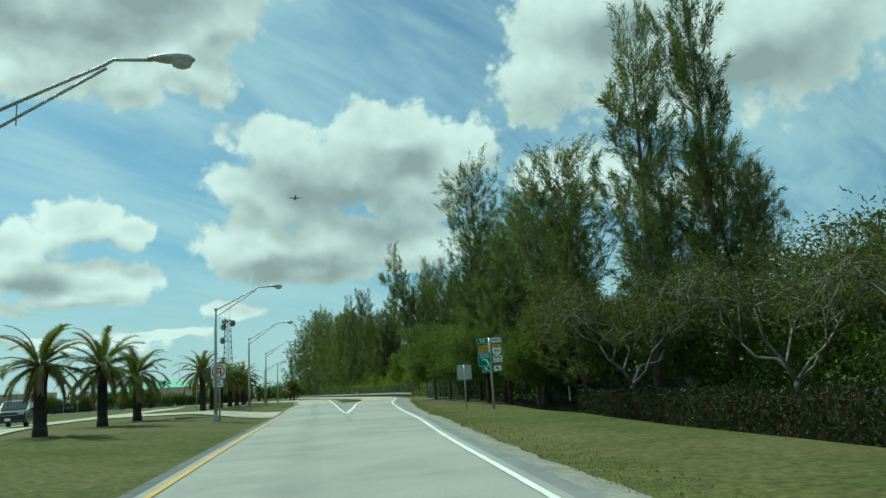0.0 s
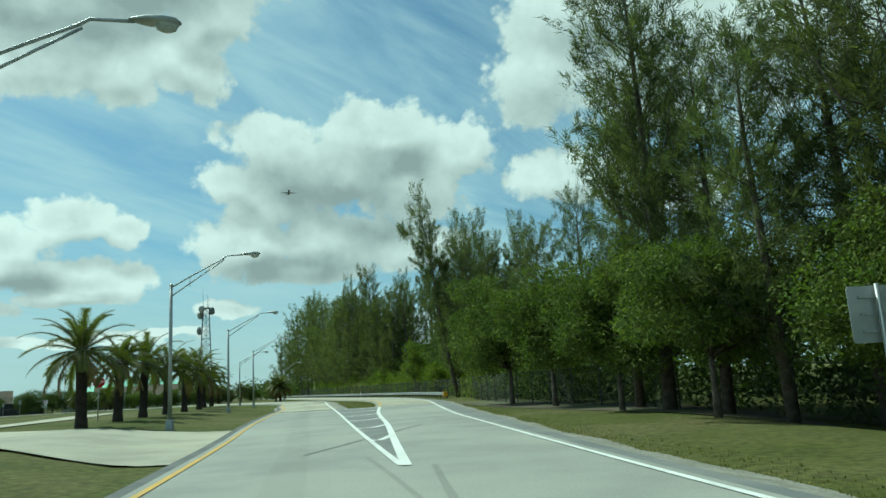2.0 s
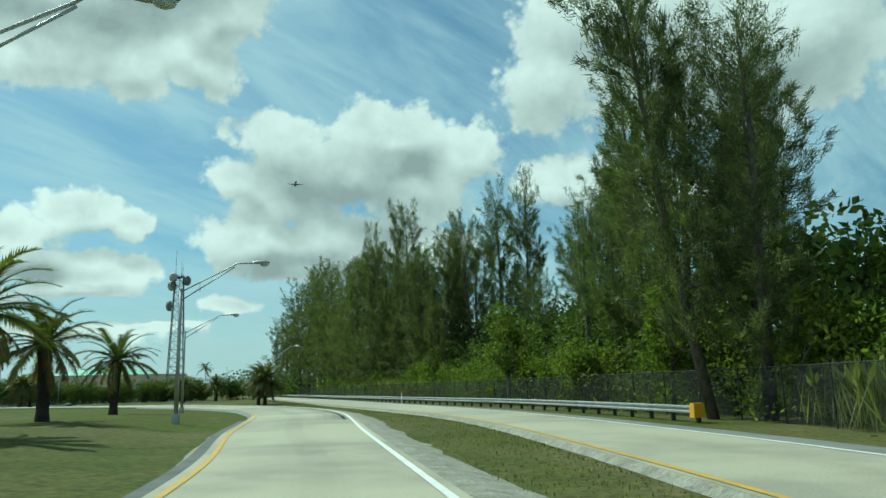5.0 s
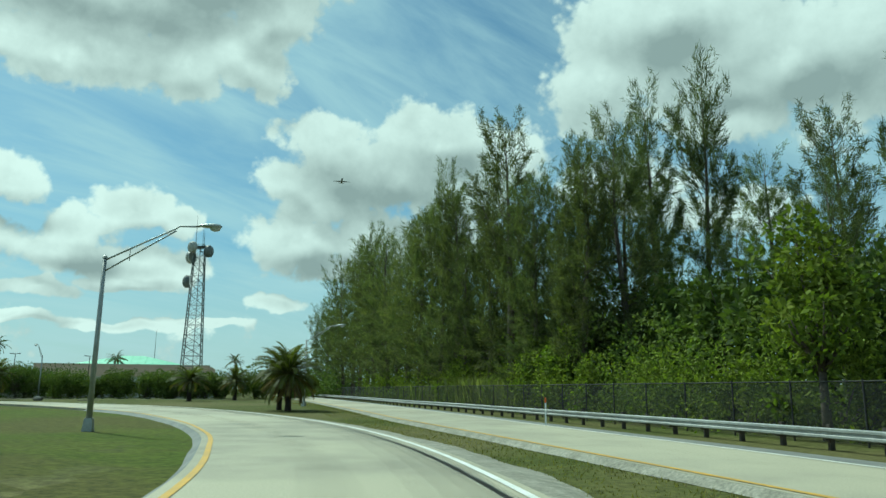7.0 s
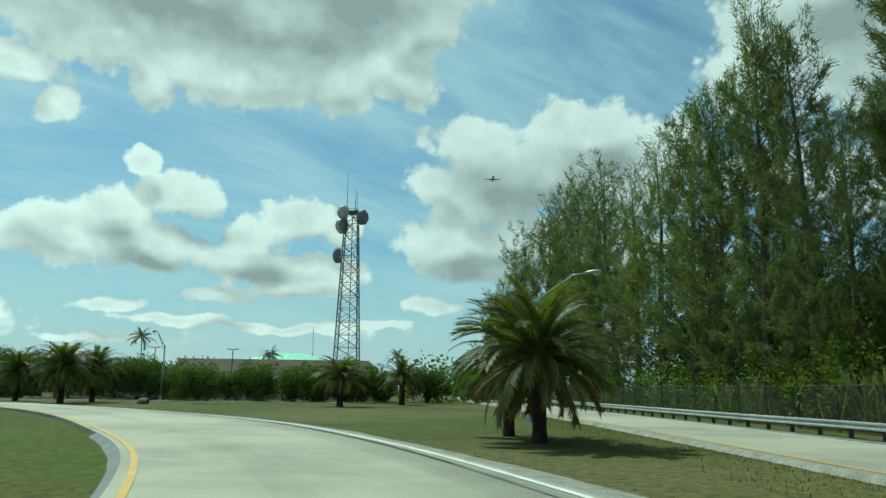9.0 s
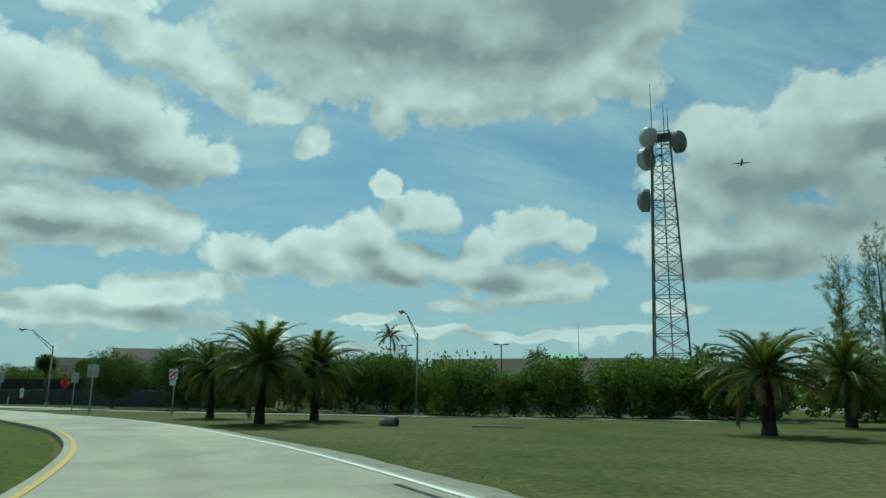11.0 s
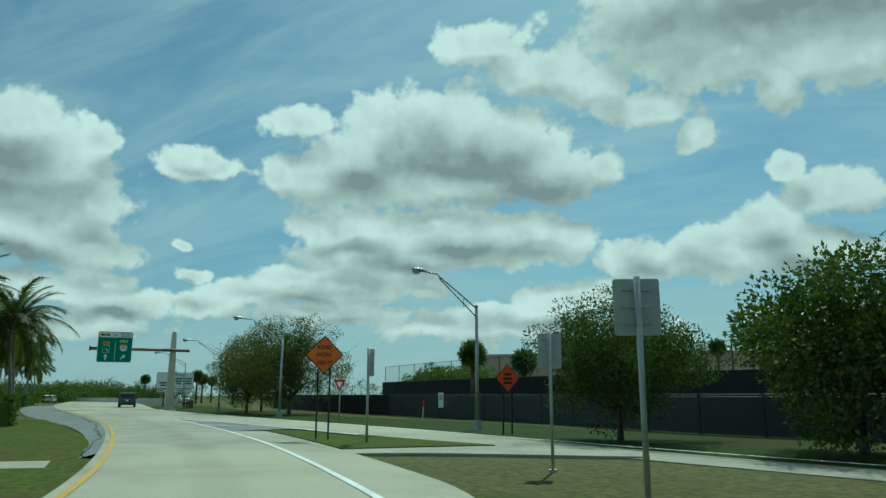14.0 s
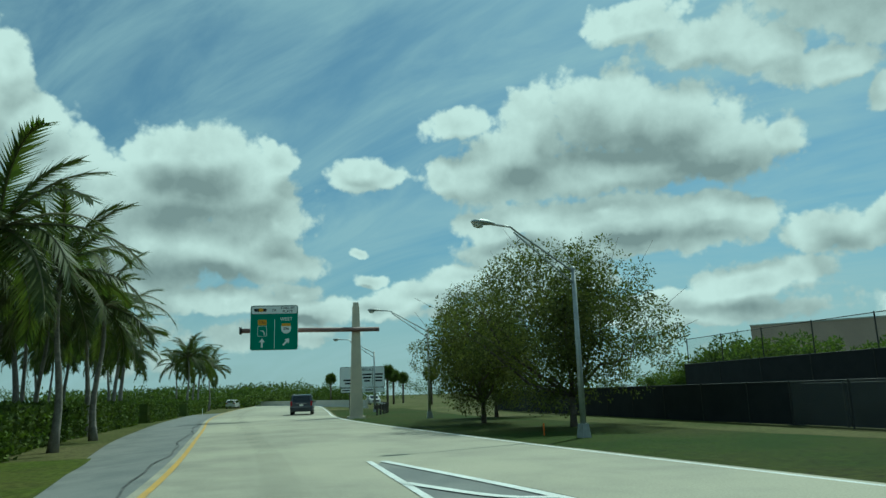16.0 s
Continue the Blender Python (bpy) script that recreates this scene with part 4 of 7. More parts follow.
def broadleaf(seed, name, label, h, r, trunk_h, leaves, mat, leaf=0.24, clumps=70, multi=1, squash=0.8, bark=BARK, low=0.0, twigs=0, puff=(0.20, 0.14)):
    """A leafy tree or bush: trunk, limbs and a lumpy crown of small leaves with gaps."""
    rs = np.random.RandomState(seed)
    t = thing(name, None, label, "tree" if trunk_h > 0.7 else "bush")
    g = Geo()
    cz = (trunk_h + h) / 2
    rz = (h - trunk_h) / 2
    cen = []
    while len(cen) < clumps:
        v = fan_dirs(rs, 1)[0]
        rad = rs.rand() ** 0.4
        wob = 1 + 0.22 * math.sin(3 * v[0] + seed) + 0.18 * math.sin(4 * v[1] + 2 * seed) + 0.15 * math.sin(5 * v[2] + seed)
        p = np.array([v[0] * r, v[1] * r, v[2] * rz]) * rad * wob * 0.92
        if v[2] < 0:
            p[2] *= 1.0 + low
        cen.append(p + (0, 0, cz))
    for k in range(multi):
        off = np.array([rs.normal() * 0.12 * multi, rs.normal() * 0.12 * multi, 0]) if multi > 1 else np.zeros(3)
        fork = np.array([off[0] * 2.5, off[1] * 2.5, max(trunk_h * 1.05, 0.3)])
        r0 = (0.013 * h + 0.05) / math.sqrt(multi)
        g.tube([off + (0, 0, -0.25), off + (0, 0, trunk_h * 0.4), fork], [r0 * 1.25, r0, r0 * 0.8], 8)
        for c in cen[k::multi][:9]:
            limb_geo(rs, g, fork, c, r0 * 0.55, 0.02, 0.2, 5)
    cs, ds = [], []
    per = leaves // clumps
    for c in cen:
        cr = r * (puff[0] + puff[1] * rs.rand())
        v = fan_dirs(rs, per)
        rad = (0.55 + 0.5 * rs.rand(per)) * cr
        cs.append(c + v * rad[:, None] * np.array([1, 1, squash]))
        dd = v + rs.normal(size=(per, 3)) * 0.6 + (0, 0, -0.1)
        ds.append(dd / np.linalg.norm(dd, axis=1)[:, None])
    if twigs:
        for c in cen[:twigs]:
            out = (c - (0, 0, trunk_h)) * (1.15 + 0.25 * rs.rand()) + (0, 0, trunk_h)
            limb_geo(rs, g, c * 0.6 + np.array([0, 0, trunk_h * 0.4]), out, 0.02, 0.006, 0.3, 4)
    part("trunk", g, bark, t, smooth=True)
    part("crown", quads_mesh("crown", leaf_quads(np.concatenate(cs), np.concatenate(ds), rs, leaf, leaf * 0.55)), mat, t)
    return t


def frond_mesh(seed, length, droop, rise, leaflets, leaf_len, mats, hang=0.25, width=0.062):
    """One palm frond along +x from its foot: an arching rib with leaflets on both sides."""
    rs = np.random.RandomState(seed)
    n = 14
    pts, ang, p = [], rise, np.zeros(3)
    side_bend = rs.normal() * 0.12
    for i in range(n + 1):
        pts.append(p.copy())
        s = i / n
        a = ang - droop * s ** 1.5
        p = p + np.array([math.cos(a), side_bend * s, math.sin(a)]) * length / n
    pts = np.array(pts)
    g = Geo()
    g.tube(pts, [0.045 * (1 - 0.85 * i / n) + 0.005 for i in range(n + 1)], 4)
    nrib = len(g.f)
    for k in range(leaflets):
        s = 0.10 + 0.90 * (k + 0.3 * rs.rand()) / leaflets
        q = s * n
        i = min(int(q), n - 1)
        c = pts[i] + (pts[i + 1] - pts[i]) * (q - i)
        d = pts[i + 1] - pts[i]
        d /= np.linalg.norm(d)
        up = np.cross(d, (0, 1, 0))
        up = up if up[2] > 0 else -up
        L = leaf_len * (0.35 + 0.65 * math.sin(math.pi * min(1, 0.12 + s * 0.80)) ** 0.7) * (0.85 + 0.3 * rs.rand())
        for sgn in (-1, 1):
            v = d * (0.45 + 0.5 * s) + np.array([0, sgn, 0]) * 0.9 + up * (0.28 + 0.1 * rs.normal()) + np.array([0, 0, -hang * (0.6 + 0.8 * rs.rand())])
            v /= np.linalg.norm(v)
            w = np.cross(v, up)
            w = w / np.linalg.norm(w) * width * (0.7 + 0.6 * rs.rand())
            tip = c + v * L + np.array([0, 0, -0.22 * hang * L])
            g.face_set([tuple(c - w * 0.5), tuple(tip), tuple(c + w * 0.5)], [(0, 1, 2)])
    me = g.mesh("frond")
    for m in mats:
        me.materials.append(m)
    me.polygons.foreach_set("material_index", [0] * nrib + [1] * (len(me.polygons) - nrib))
    return me


DATE_FRONDS = [frond_mesh(11, 3.0, 1.35, 0.0, 52, 0.50, (RIB, FROND), 0.15), frond_mesh(12, 3.1, 1.35, 0.0, 52, 0.52, (RIB, FROND), 0.3), frond_mesh(13, 2.9, 1.2, 0.0, 48, 0.5, (RIB, FROND), 0.6)]
DATE_OLD = [frond_mesh(14, 2.8, 1.1, 0.0, 44, 0.48, (RIB, FROND_OLD), 0.7), frond_mesh(15, 2.6, 0.8, 0.0, 40, 0.46, (RIB, FROND_OLD), 0.7)]
COCO_FRONDS = [frond_mesh(21, 3.3, 1.25, 0.0, 42, 0.70, (RIB, FROND_COCO), 0.55, 0.075), frond_mesh(22, 3.4, 1.6, 0.0, 42, 0.70, (RIB, FROND_COCO), 0.7, 0.075), frond_mesh(23, 3.0, 1.0, 0.0, 40, 0.65, (RIB, FROND_COCO), 0.45, 0.075)]


def date_palm(x, y, trunk_h, seed, scale=1.0, r=0.30, lean=0.0, count=54, label="date palm with a thick dark trunk and arching fronds", old=0.16, low=-0.42):
    rs = np.random.RandomState(seed)
    z = ground_at(x, y)
    t = thing("palm_tree", pose(x, y, z, 0, 0, rs.rand() * 360), label, "palm tree", "date palms")
    g = Geo()
    top = np.array([lean * trunk_h, 0, trunk_h])
    n = 16
    pts = [top * (i / n) + (0, 0, -0.15 if i == 0 else 0) for i in range(n + 1)]
    g.tube(pts, [r * (1.15 - 0.35 * min(1, i / n * 4) + 0.35 * smooth01((i / n - 0.70) / 0.30) + 0.05 * rs.rand()) for i in range(n + 1)], 14)
    # stubs of old leaf bases in a spiral
    for k in range(int(70 * trunk_h)):
        s = 0.08 + 0.92 * k / (70 * trunk_h)
        a = k * 2.39996
        rr = r * (0.74 + 0.35 * float(smooth01((s - 0.70) / 0.30)))
        c = top * s + np.array([math.cos(a) * rr, math.sin(a) * rr, 0])
        g.box((0.12, 0.14, 0.10 + 0.05 * rs.rand()), pose(*c, 0, 25, math.degrees(a)), 0.6)
    part("trunk", g, PALMTRUNK, t, smooth=False)
    for k in range(count):
        s = (k + 0.5) / count
        elev = 84 - (84 - math.degrees(low)) * s ** 0.95 + rs.normal() * 6
        kind = DATE_FRONDS[0] if elev > 45 else DATE_FRONDS[1] if elev > 0 else DATE_FRONDS[2]
        if s > 1 - old and rs.rand() < 0.8:
            kind = DATE_OLD[rs.randint(2)]
        a = k * 137.508 + rs.normal() * 10
        m = pose(*(top + (0, 0, 0.1 * (1 - s))), 0, 0, a) @ pose(0.12, 0, 0, 0, -elev, 0) @ pose(0, 0, 0, rs.normal() * 18, 0, 0) @ Matrix.Scale(scale * (0.88 + 0.2 * rs.rand()), 4)
        part("frond", kind, None, t, m=m)
    return t


def coconut_palm(x, y, h, seed, lean=0.08, count=24, scale=1.08):
    rs = np.random.RandomState(seed)
    t = thing("palm_tree", pose(x, y, ground_at(x, y), 0, 0, rs.rand() * 360), "tall slender coconut palm with drooping green fronds", "palm tree", "coconut palms")
    g = Geo()
    pts = [np.array([lean * h * (i / 9) ** 1.7, 0.02 * h * math.sin(i * 0.7), h * i / 9 - (0.2 if i == 0 else 0)]) for i in range(10)]
    g.tube(pts, [0.17 - 0.07 * min(1, i / 5) + (0.07 if i == 0 else 0) for i in range(10)], 10)
    part("trunk", g, COCOTRUNK, t, smooth=True)
    for k in range(count):
        s = (k + 0.5) / count
        elev = 78 - 112 * s + rs.normal() * 9
        m = pose(*pts[-1], 0, 0, k * 137.508 + rs.normal() * 12) @ pose(0.06, 0, 0.05, 0, -elev, 0) @ pose(0, 0, 0, rs.normal() * 20, 0, 0) @ Matrix.Scale(scale * (0.85 + 0.3 * rs.rand()), 4)
        part("frond", COCO_FRONDS[rs.randint(3)], None, t, m=m)
    return t


# Australian pines behind the fence: (x, y, height, kind, turn)
pines = [casuarina(31, 25, 4.6, 29000, PINE_A, 0.03, limbs=80), casuarina(32, 22, 3.6, 23000, PINE_B, 0.03, limbs=70), casuarina(33, 20, 3.0, 22000, PINE_A, 0.06, limbs=60), casuarina(34, 24, 4.3, 17000, PINE_A, 0.25, low=0.3, limbs=46),
         casuarina(35, 18, 3.7, 22000, PINE_B, 0.03, limbs=66), casuarina(36, 27, 5.6, 42000, PINE_A, 0.03, limbs=100),
         casuarina(37, 23, 3.8, 12000, PINE_B, 0.03, limbs=66, needle=(0.60, 0.062)), casuarina(38, 22, 3.4, 11500, PINE_A, 0.03, limbs=60, needle=(0.60, 0.062))]
PINE_H = (24, 21.6, 19.4, 23, 17.4, 25, 22.4, 21.5)
plots = [(11.8, 41.7, 22.8, 2), (17.0, 42.6, 24.2, 2), (14.4, 46.0, 16.5, 0), (9.0, 46.8, 16.5, 4), (6.6, 52.0, 15.5, 4), (9.6, 51.5, 20.6, 0), (4.6, 56.0, 18.5, 0), (3.2, 63.5, 18.8, 5), (7.6, 56.0, 20.8, 5), (4.6, 61.0, 21.0, 0), (2.8, 66.5, 19.2, 0), (10.5, 58, 20, 0), (15.5, 52, 19, 0), (20.5, 46, 15, 4), (5.0, 86.0, 21.0, 0), (8.5, 80, 20, 3), (2.6, 98, 15, 4), (-3.0, 110.5, 23.2, 0),
         (-2.4, 120.5, 20.5, 1), (-2.9, 126.5, 18.5, 2), (-0.5, 117, 18, 1), (1.5, 121, 17, 3), (4, 126, 18, 2), (0, 143, 21.5, 3), (2.4, 176, 24, 3), (5, 138, 20, 3), (2, 152, 20, 2), (3, 164, 21, 1), (-4.4, 135.5, 17.0, 3), (-3.6, 131.5, 15.8, 3), (-4.6, 169.4, 21.4, 2), (-11.7, 164.5, 20.2, 1),
         (-6, 147, 12.5, 3), (-15.0, 164, 18.7, 1), (-15.8, 167.8, 21.3, 0), (-17.8, 170.3, 21.7, 5), (-19.4, 174.3, 24.6, 1), (-21.2, 178.8, 17.5, 2), (-23.3, 181.8, 20.7, 0), (-24.3, 185.8, 21.4, 1), (-26.3, 189.8, 20.2, 2), (-27.3, 194.8, 21.4, 4), (-29.3, 200.8, 21.4, 1),
         (-31.3, 206.8, 22.0, 0), (-33.3, 212.8, 22.0, 2), (-35.3, 218.8, 24.2, 1), (-37.3, 224.8, 25.0, 4), (-39.3, 230.8, 25.8, 0), (-41.3, 237.8, 27.0, 1), (-43.8, 244.8, 27.4, 2), (-46.3, 251.8, 27.8, 0), (-49.8, 259.8, 26.7, 1), (-52.8, 268.8, 25.3, 4), (-11, 169, 21, 3), (-14, 178, 16.3, 3),
         (-6, 160, 13.5, 3), (-19, 187, 15.4, 2), (-23, 196, 15.8, 0), (-57.8, 280.8, 21.7, 1), (-63.8, 295.8, 21.7, 0), (-4, 186, 20, 3), (-7, 174, 21.5, 2), (-12.5, 181, 19.4, 2), (-17.5, 192, 20.2, 1), (-22, 205, 21.1, 0), (-26, 218, 23.5, 2), (14.3, 45, 17, 0),
         (18.2, 44, 16.5, 4)]
used = set()
prs = np.random.RandomState(5)
for x, y, h, k in plots:
    k = k if y < 198 else 6 + k % 2          # the far end of the row
    slim_by = 0.72 if k == 2 and h > 22 else 1.0
    m = pose(x, y, ground_at(x, y), 0, 0, prs.rand() * 360) @ Matrix.Diagonal((h / PINE_H[k] * slim_by, h / PINE_H[k] * slim_by, h / PINE_H[k], 1))
    if k in used:
        copy_thing(pines[k], m)
    else:
        pines[k].matrix_basis = m
        used.add(k)

# one pine that leans out over the guardrail's end
copy_thing(pines[2], pose(-4.4, 112.5, ground_at(-4.4, 112.5), 0, -8, 0) @ Matrix.Scale(18.5 / PINE_H[2], 4))

# the row of dense dark trees before the fence
lb = [broadleaf(41, "street_tree", "round dense dark green broadleaf tree on the verge", 8.0, 3.7, 2.2, 38000, LEAF_MID, 0.18, 170, low=0.05, puff=(0.19, 0.10)),
      broadleaf(42, "street_tree", "round dense dark green broadleaf tree on the verge", 7.2, 3.4, 2.2, 35000, LEAF_MID, 0.18, 160, low=0.05, puff=(0.19, 0.10))]
for i, (x, y, s) in enumerate(((-1.6, 80.5, 0.95), (0.0, 73.0, 0.98), (1.5, 64.5, 0.84), (3.0, 57.8, 0.86), (6.2, 51.5, 0.8))):
    m = pose(x, y, ground_at(x, y), 0, 0, 70 * i) @ Matrix.Scale(s, 4)
    if i < 2:
        lb[i].matrix_basis = m
    else:
        copy_thing(lb[i % 2], m)
# flat-topped spreading trees behind the hedge
def spreading_tree(seed, h, r, per, mat):
    """A pale leaning trunk, limbs that fork three times into a flat crown, thin ferny leaf clumps with bare twigs between."""
    rs = np.random.RandomState(seed)
    t = thing("spreading_tree", None, "flat-topped spreading tree with a pale forked trunk and sparse ferny leaves", "tree", "spreading trees")
    g = Geo()
    fork = np.array([-0.35, 0.1, h * 0.2])
    g.tube([(0, 0, -0.3), (-0.1, 0.02, h * 0.1), fork], [0.20, 0.15, 0.13], 10)
    cs, ds = [], []
    for i in range(5):
        a1 = i * 1.2566 + rs.normal() * 0.25
        e1 = np.array([math.cos(a1) * r * 0.34, math.sin(a1) * r * 0.34, h * (0.50 + 0.08 * rs.normal())])
        limb_geo(rs, g, fork, e1, 0.085, 0.05, 0.25, 7)
        for j in range(4):
            a2 = a1 + (j - 1.5) * 0.5 + rs.normal() * 0.15
            q = r * (0.62 + 0.1 * rs.normal())
            e2 = np.array([math.cos(a2) * q, math.sin(a2) * q, h * (0.74 + 0.07 * rs.normal())])
            limb_geo(rs, g, e1, e2, 0.045, 0.022, 0.3, 5)
            for k in range(5):
                a3 = a2 + rs.normal() * 0.35
                q = r * (0.55 + 0.48 * rs.rand())
                e3 = np.array([math.cos(a3) * q, math.sin(a3) * q, h * (0.66 + 0.34 * rs.rand() - 0.25 * (q / r) ** 3)])
                limb_geo(rs, g, e2, e3, 0.02, 0.006, 0.4, 4)
                if rs.rand() < 0.18:
                    continue
                v = rs.normal(size=(per, 3)) * np.array([0.6, 0.6, 0.32])
                cs.append(e3 + v - (e3 - e2) * 0.35 * rs.rand(per, 1))
                d = v * 0.8 + rs.normal(size=(per, 3)) * 0.5 + (0, 0, -0.15)
                ds.append(d / np.linalg.norm(d, axis=1)[:, None])
    part("trunk", g, BARK_PALE, t, smooth=True)
    part("crown", quads_mesh("crown", leaf_quads(np.concatenate(cs), np.concatenate(ds), rs, 0.20, 0.07)), mat, t)
    return t


sp = spreading_tree(43, 8.6, 6.2, 130, LEAF_OLIVE)
sp.matrix_basis = pose(10.5, 40.6, ground_at(10.5, 40.6), 0, 0, 20)
for x, y, r, s in ((15.2, 32.5, 130, 0.95), (16.5, 21.5, 200, 0.9), (21, 33, 40, 1.05)):
    copy_thing(sp, pose(x, y, ground_at(x, y), 0, 0, r) @ Matrix.Scale(s, 4))
# woods that close the view behind
wd = broadleaf(44, "wood_tree", "dark broadleaf tree at the edge of the woods", 9.0, 4.5, 1.0, 3800, LEAF_DARK, 0.5, 70, low=0.3)
wd.matrix_basis = pose(20, 58, ground_at(20, 58))
for i, (x, y, s) in enumerate(((16, 66, 1), (12, 74, 0.9), (8, 82, 0.8), (24, 48, 1), (25, 36, 1.1), (26, 24, 1), (24, 12, 1), (20, 0, 1), (22, -12, 1), (30, 30, 1.2), (30, 55, 1.2), (2.5, 100, 0.9), (1.5, 112, 0.95), (-0.5, 128, 1.0), (-2, 140, 1.0), (-5, 150, 1.05), (-7.5, 157, 1.0), (-9.5, 165, 1.05), (-13, 172, 1.0), (-15.5, 181, 1.05), (-19.5, 189, 1.0), (-22, 199, 1.05), (-27, 210, 1.0))):
    copy_thing(wd, pose(x, y, ground_at(x, y), 0, 0, 50 * i) @ Matrix.Scale(s, 4))


def shrub_bank(name, label, line, n, hmax, width, leaf, mat, seed, hmin=0.6, kind="stuff"):
    """A continuous bank of undergrowth along a plan line."""
    rs = np.random.RandomState(seed)
    cs, ds = [], []
    for k in range(n):
        i = rs.randint(len(line))
        x, y = line[i] + rs.normal(size=2) * width * 0.4
        h = hmin + (hmax - hmin) * rs.rand() ** 1.6
        lump = 0.45 + 0.35 * rs.rand()
        m = 30
        v = fan_dirs(rs, m)
        c = np.array([x, y, ground_at(x, y) + h - lump * 0.4]) + v * lump * np.array([1, 1, 1.1]) * (0.5 + 0.5 * rs.rand(m, 1))
        cs.append(c)
        d = v + rs.normal(size=(m, 3)) * 0.6
        ds.append(d / np.linalg.norm(d, axis=1)[:, None])
    return solid(name, quads_mesh(name, leaf_quads(np.concatenate(cs), np.concatenate(ds), rs, leaf, leaf * 0.5)), mat, label, "shrubs", kind=kind)


bank = offset(fence_line, 2.2)
shrub_bank("undergrowth", "bright green undergrowth behind the fence", bank[60:200], 1800, 3.9, 2.4, 0.21, LEAF_BRIGHT, 51, 0.3)
shrub_bank("undergrowth", "dark green undergrowth behind the fence", offset(fence_line, 4.6)[40:215], 1400, 6.2, 2.6, 0.30, LEAF_MID, 52, 0.8)
shrub_bank("undergrowth", "dark undergrowth behind the fence", offset(fence_line, 2.8)[0:75], 420, 2.6, 3.0, 0.3, LEAF_DARK, 53)

shrub_bank("undergrowth", "dark thicket behind the clipped hedge", curve([(10, 60), (14, 48), (18, 36), (20.5, 22), (22, 4)], 1.0), 1700, 4.6, 3.0, 0.22, LEAF_DARK, 54, 0.3)
shrub = broadleaf(67, "shrub", "bright yellow-green wild shrub behind the fence", 4.4, 2.0, 0.2, 5200, LEAF_BRIGHT, 0.22, 70, multi=3, low=0.2, puff=(0.17, 0.12))
tagged(shrub, category="bush", group="wild shrubs")
shrub.matrix_basis = pose(-6.2, 128.0, -0.15)
srs = np.random.RandomState(77)
for y in (103, 108.5, 113.5, 118, 122.5, 132, 135.5, 140, 144.5, 148, 152.5, 156, 161, 165.5, 170, 176, 183):
    i = int(np.argmin(abs(fence_line[:, 1] - y)))
    x = fence_line[i, 0] + 2.2 + 2.4 * srs.rand()
    copy_thing(shrub, pose(x, y, -0.15, 0, 0, srs.rand() * 360) @ Matrix.Scale(0.65 + 0.75 * srs.rand() ** 1.5, 4))
slim = broadleaf(66, "young_tree", "slim young tree with bright yellow-green leaves behind the fence", 5.6, 1.1, 1.6, 2600, LEAF_BRIGHT, 0.22, 60, low=0.6, puff=(0.3, 0.2))
slim.matrix_basis = pose(-10.0, 140.7, -0.15) @ Matrix.Scale(1.36, 4)
copy_thing(slim, pose(-4.2, 118.0, -0.15, 0, 0, 80) @ Matrix.Scale(0.8, 4))
# date palms: median row, the pair at the fork, the three outside the bend
for i, (x, y, h, sc) in enumerate(((-16.6, 29.5, 2.3, 0.75), (-18.6, 39, 2.6, 0.9), (-20.0, 46.6, 2.4, 0.85), (-23.4, 69.0, 2.7, 0.95), (-25.0, 76.5, 2.4, 0.85), (-26.0, 82.5, 2.6, 0.9), (-26.8, 88.7, 2.5, 0.9),
                                   (-28.4, 97, 2.6, 0.9), (-30.0, 105.6, 2.8, 1.0), (-32.6, 115, 2.4, 0.9), (-37.0, 131.5, 2.6, 0.95))):
    date_palm(x, y, h + (0.55 if y < 60 else 0.95), 100 + i, sc * 0.95, 0.27, 0.03, 34, "date palm with a thick dark trunk on the grass median", 0.22, -0.75)
date_palm(-36.0, 168.3, 2.65, 120, 0.92, 0.23, 0.02, 76, low=-0.62, old=0.28)
date_palm(-37.5, 171.2, 2.9, 121, 0.80, 0.20, 0.02, 48, low=-0.7)
date_palm(-58.6, 205.0, 2.5, 122, 0.90, 0.30, 0, 52)
date_palm(-56.6, 216.0, 2.6, 123, 0.92, 0.30, 0, 52)
date_palm(-81.5, 197.7, 3.05, 124, 0.98, 0.27, 0.0, 84, low=-0.8)
date_palm(-83.2, 203.4, 3.0, 125, 0.92, 0.25, 0.0, 72, low=-0.8)
date_palm(-89.9, 201.2, 2.9, 126, 0.82, 0.24, 0.0, 66, low=-0.8)
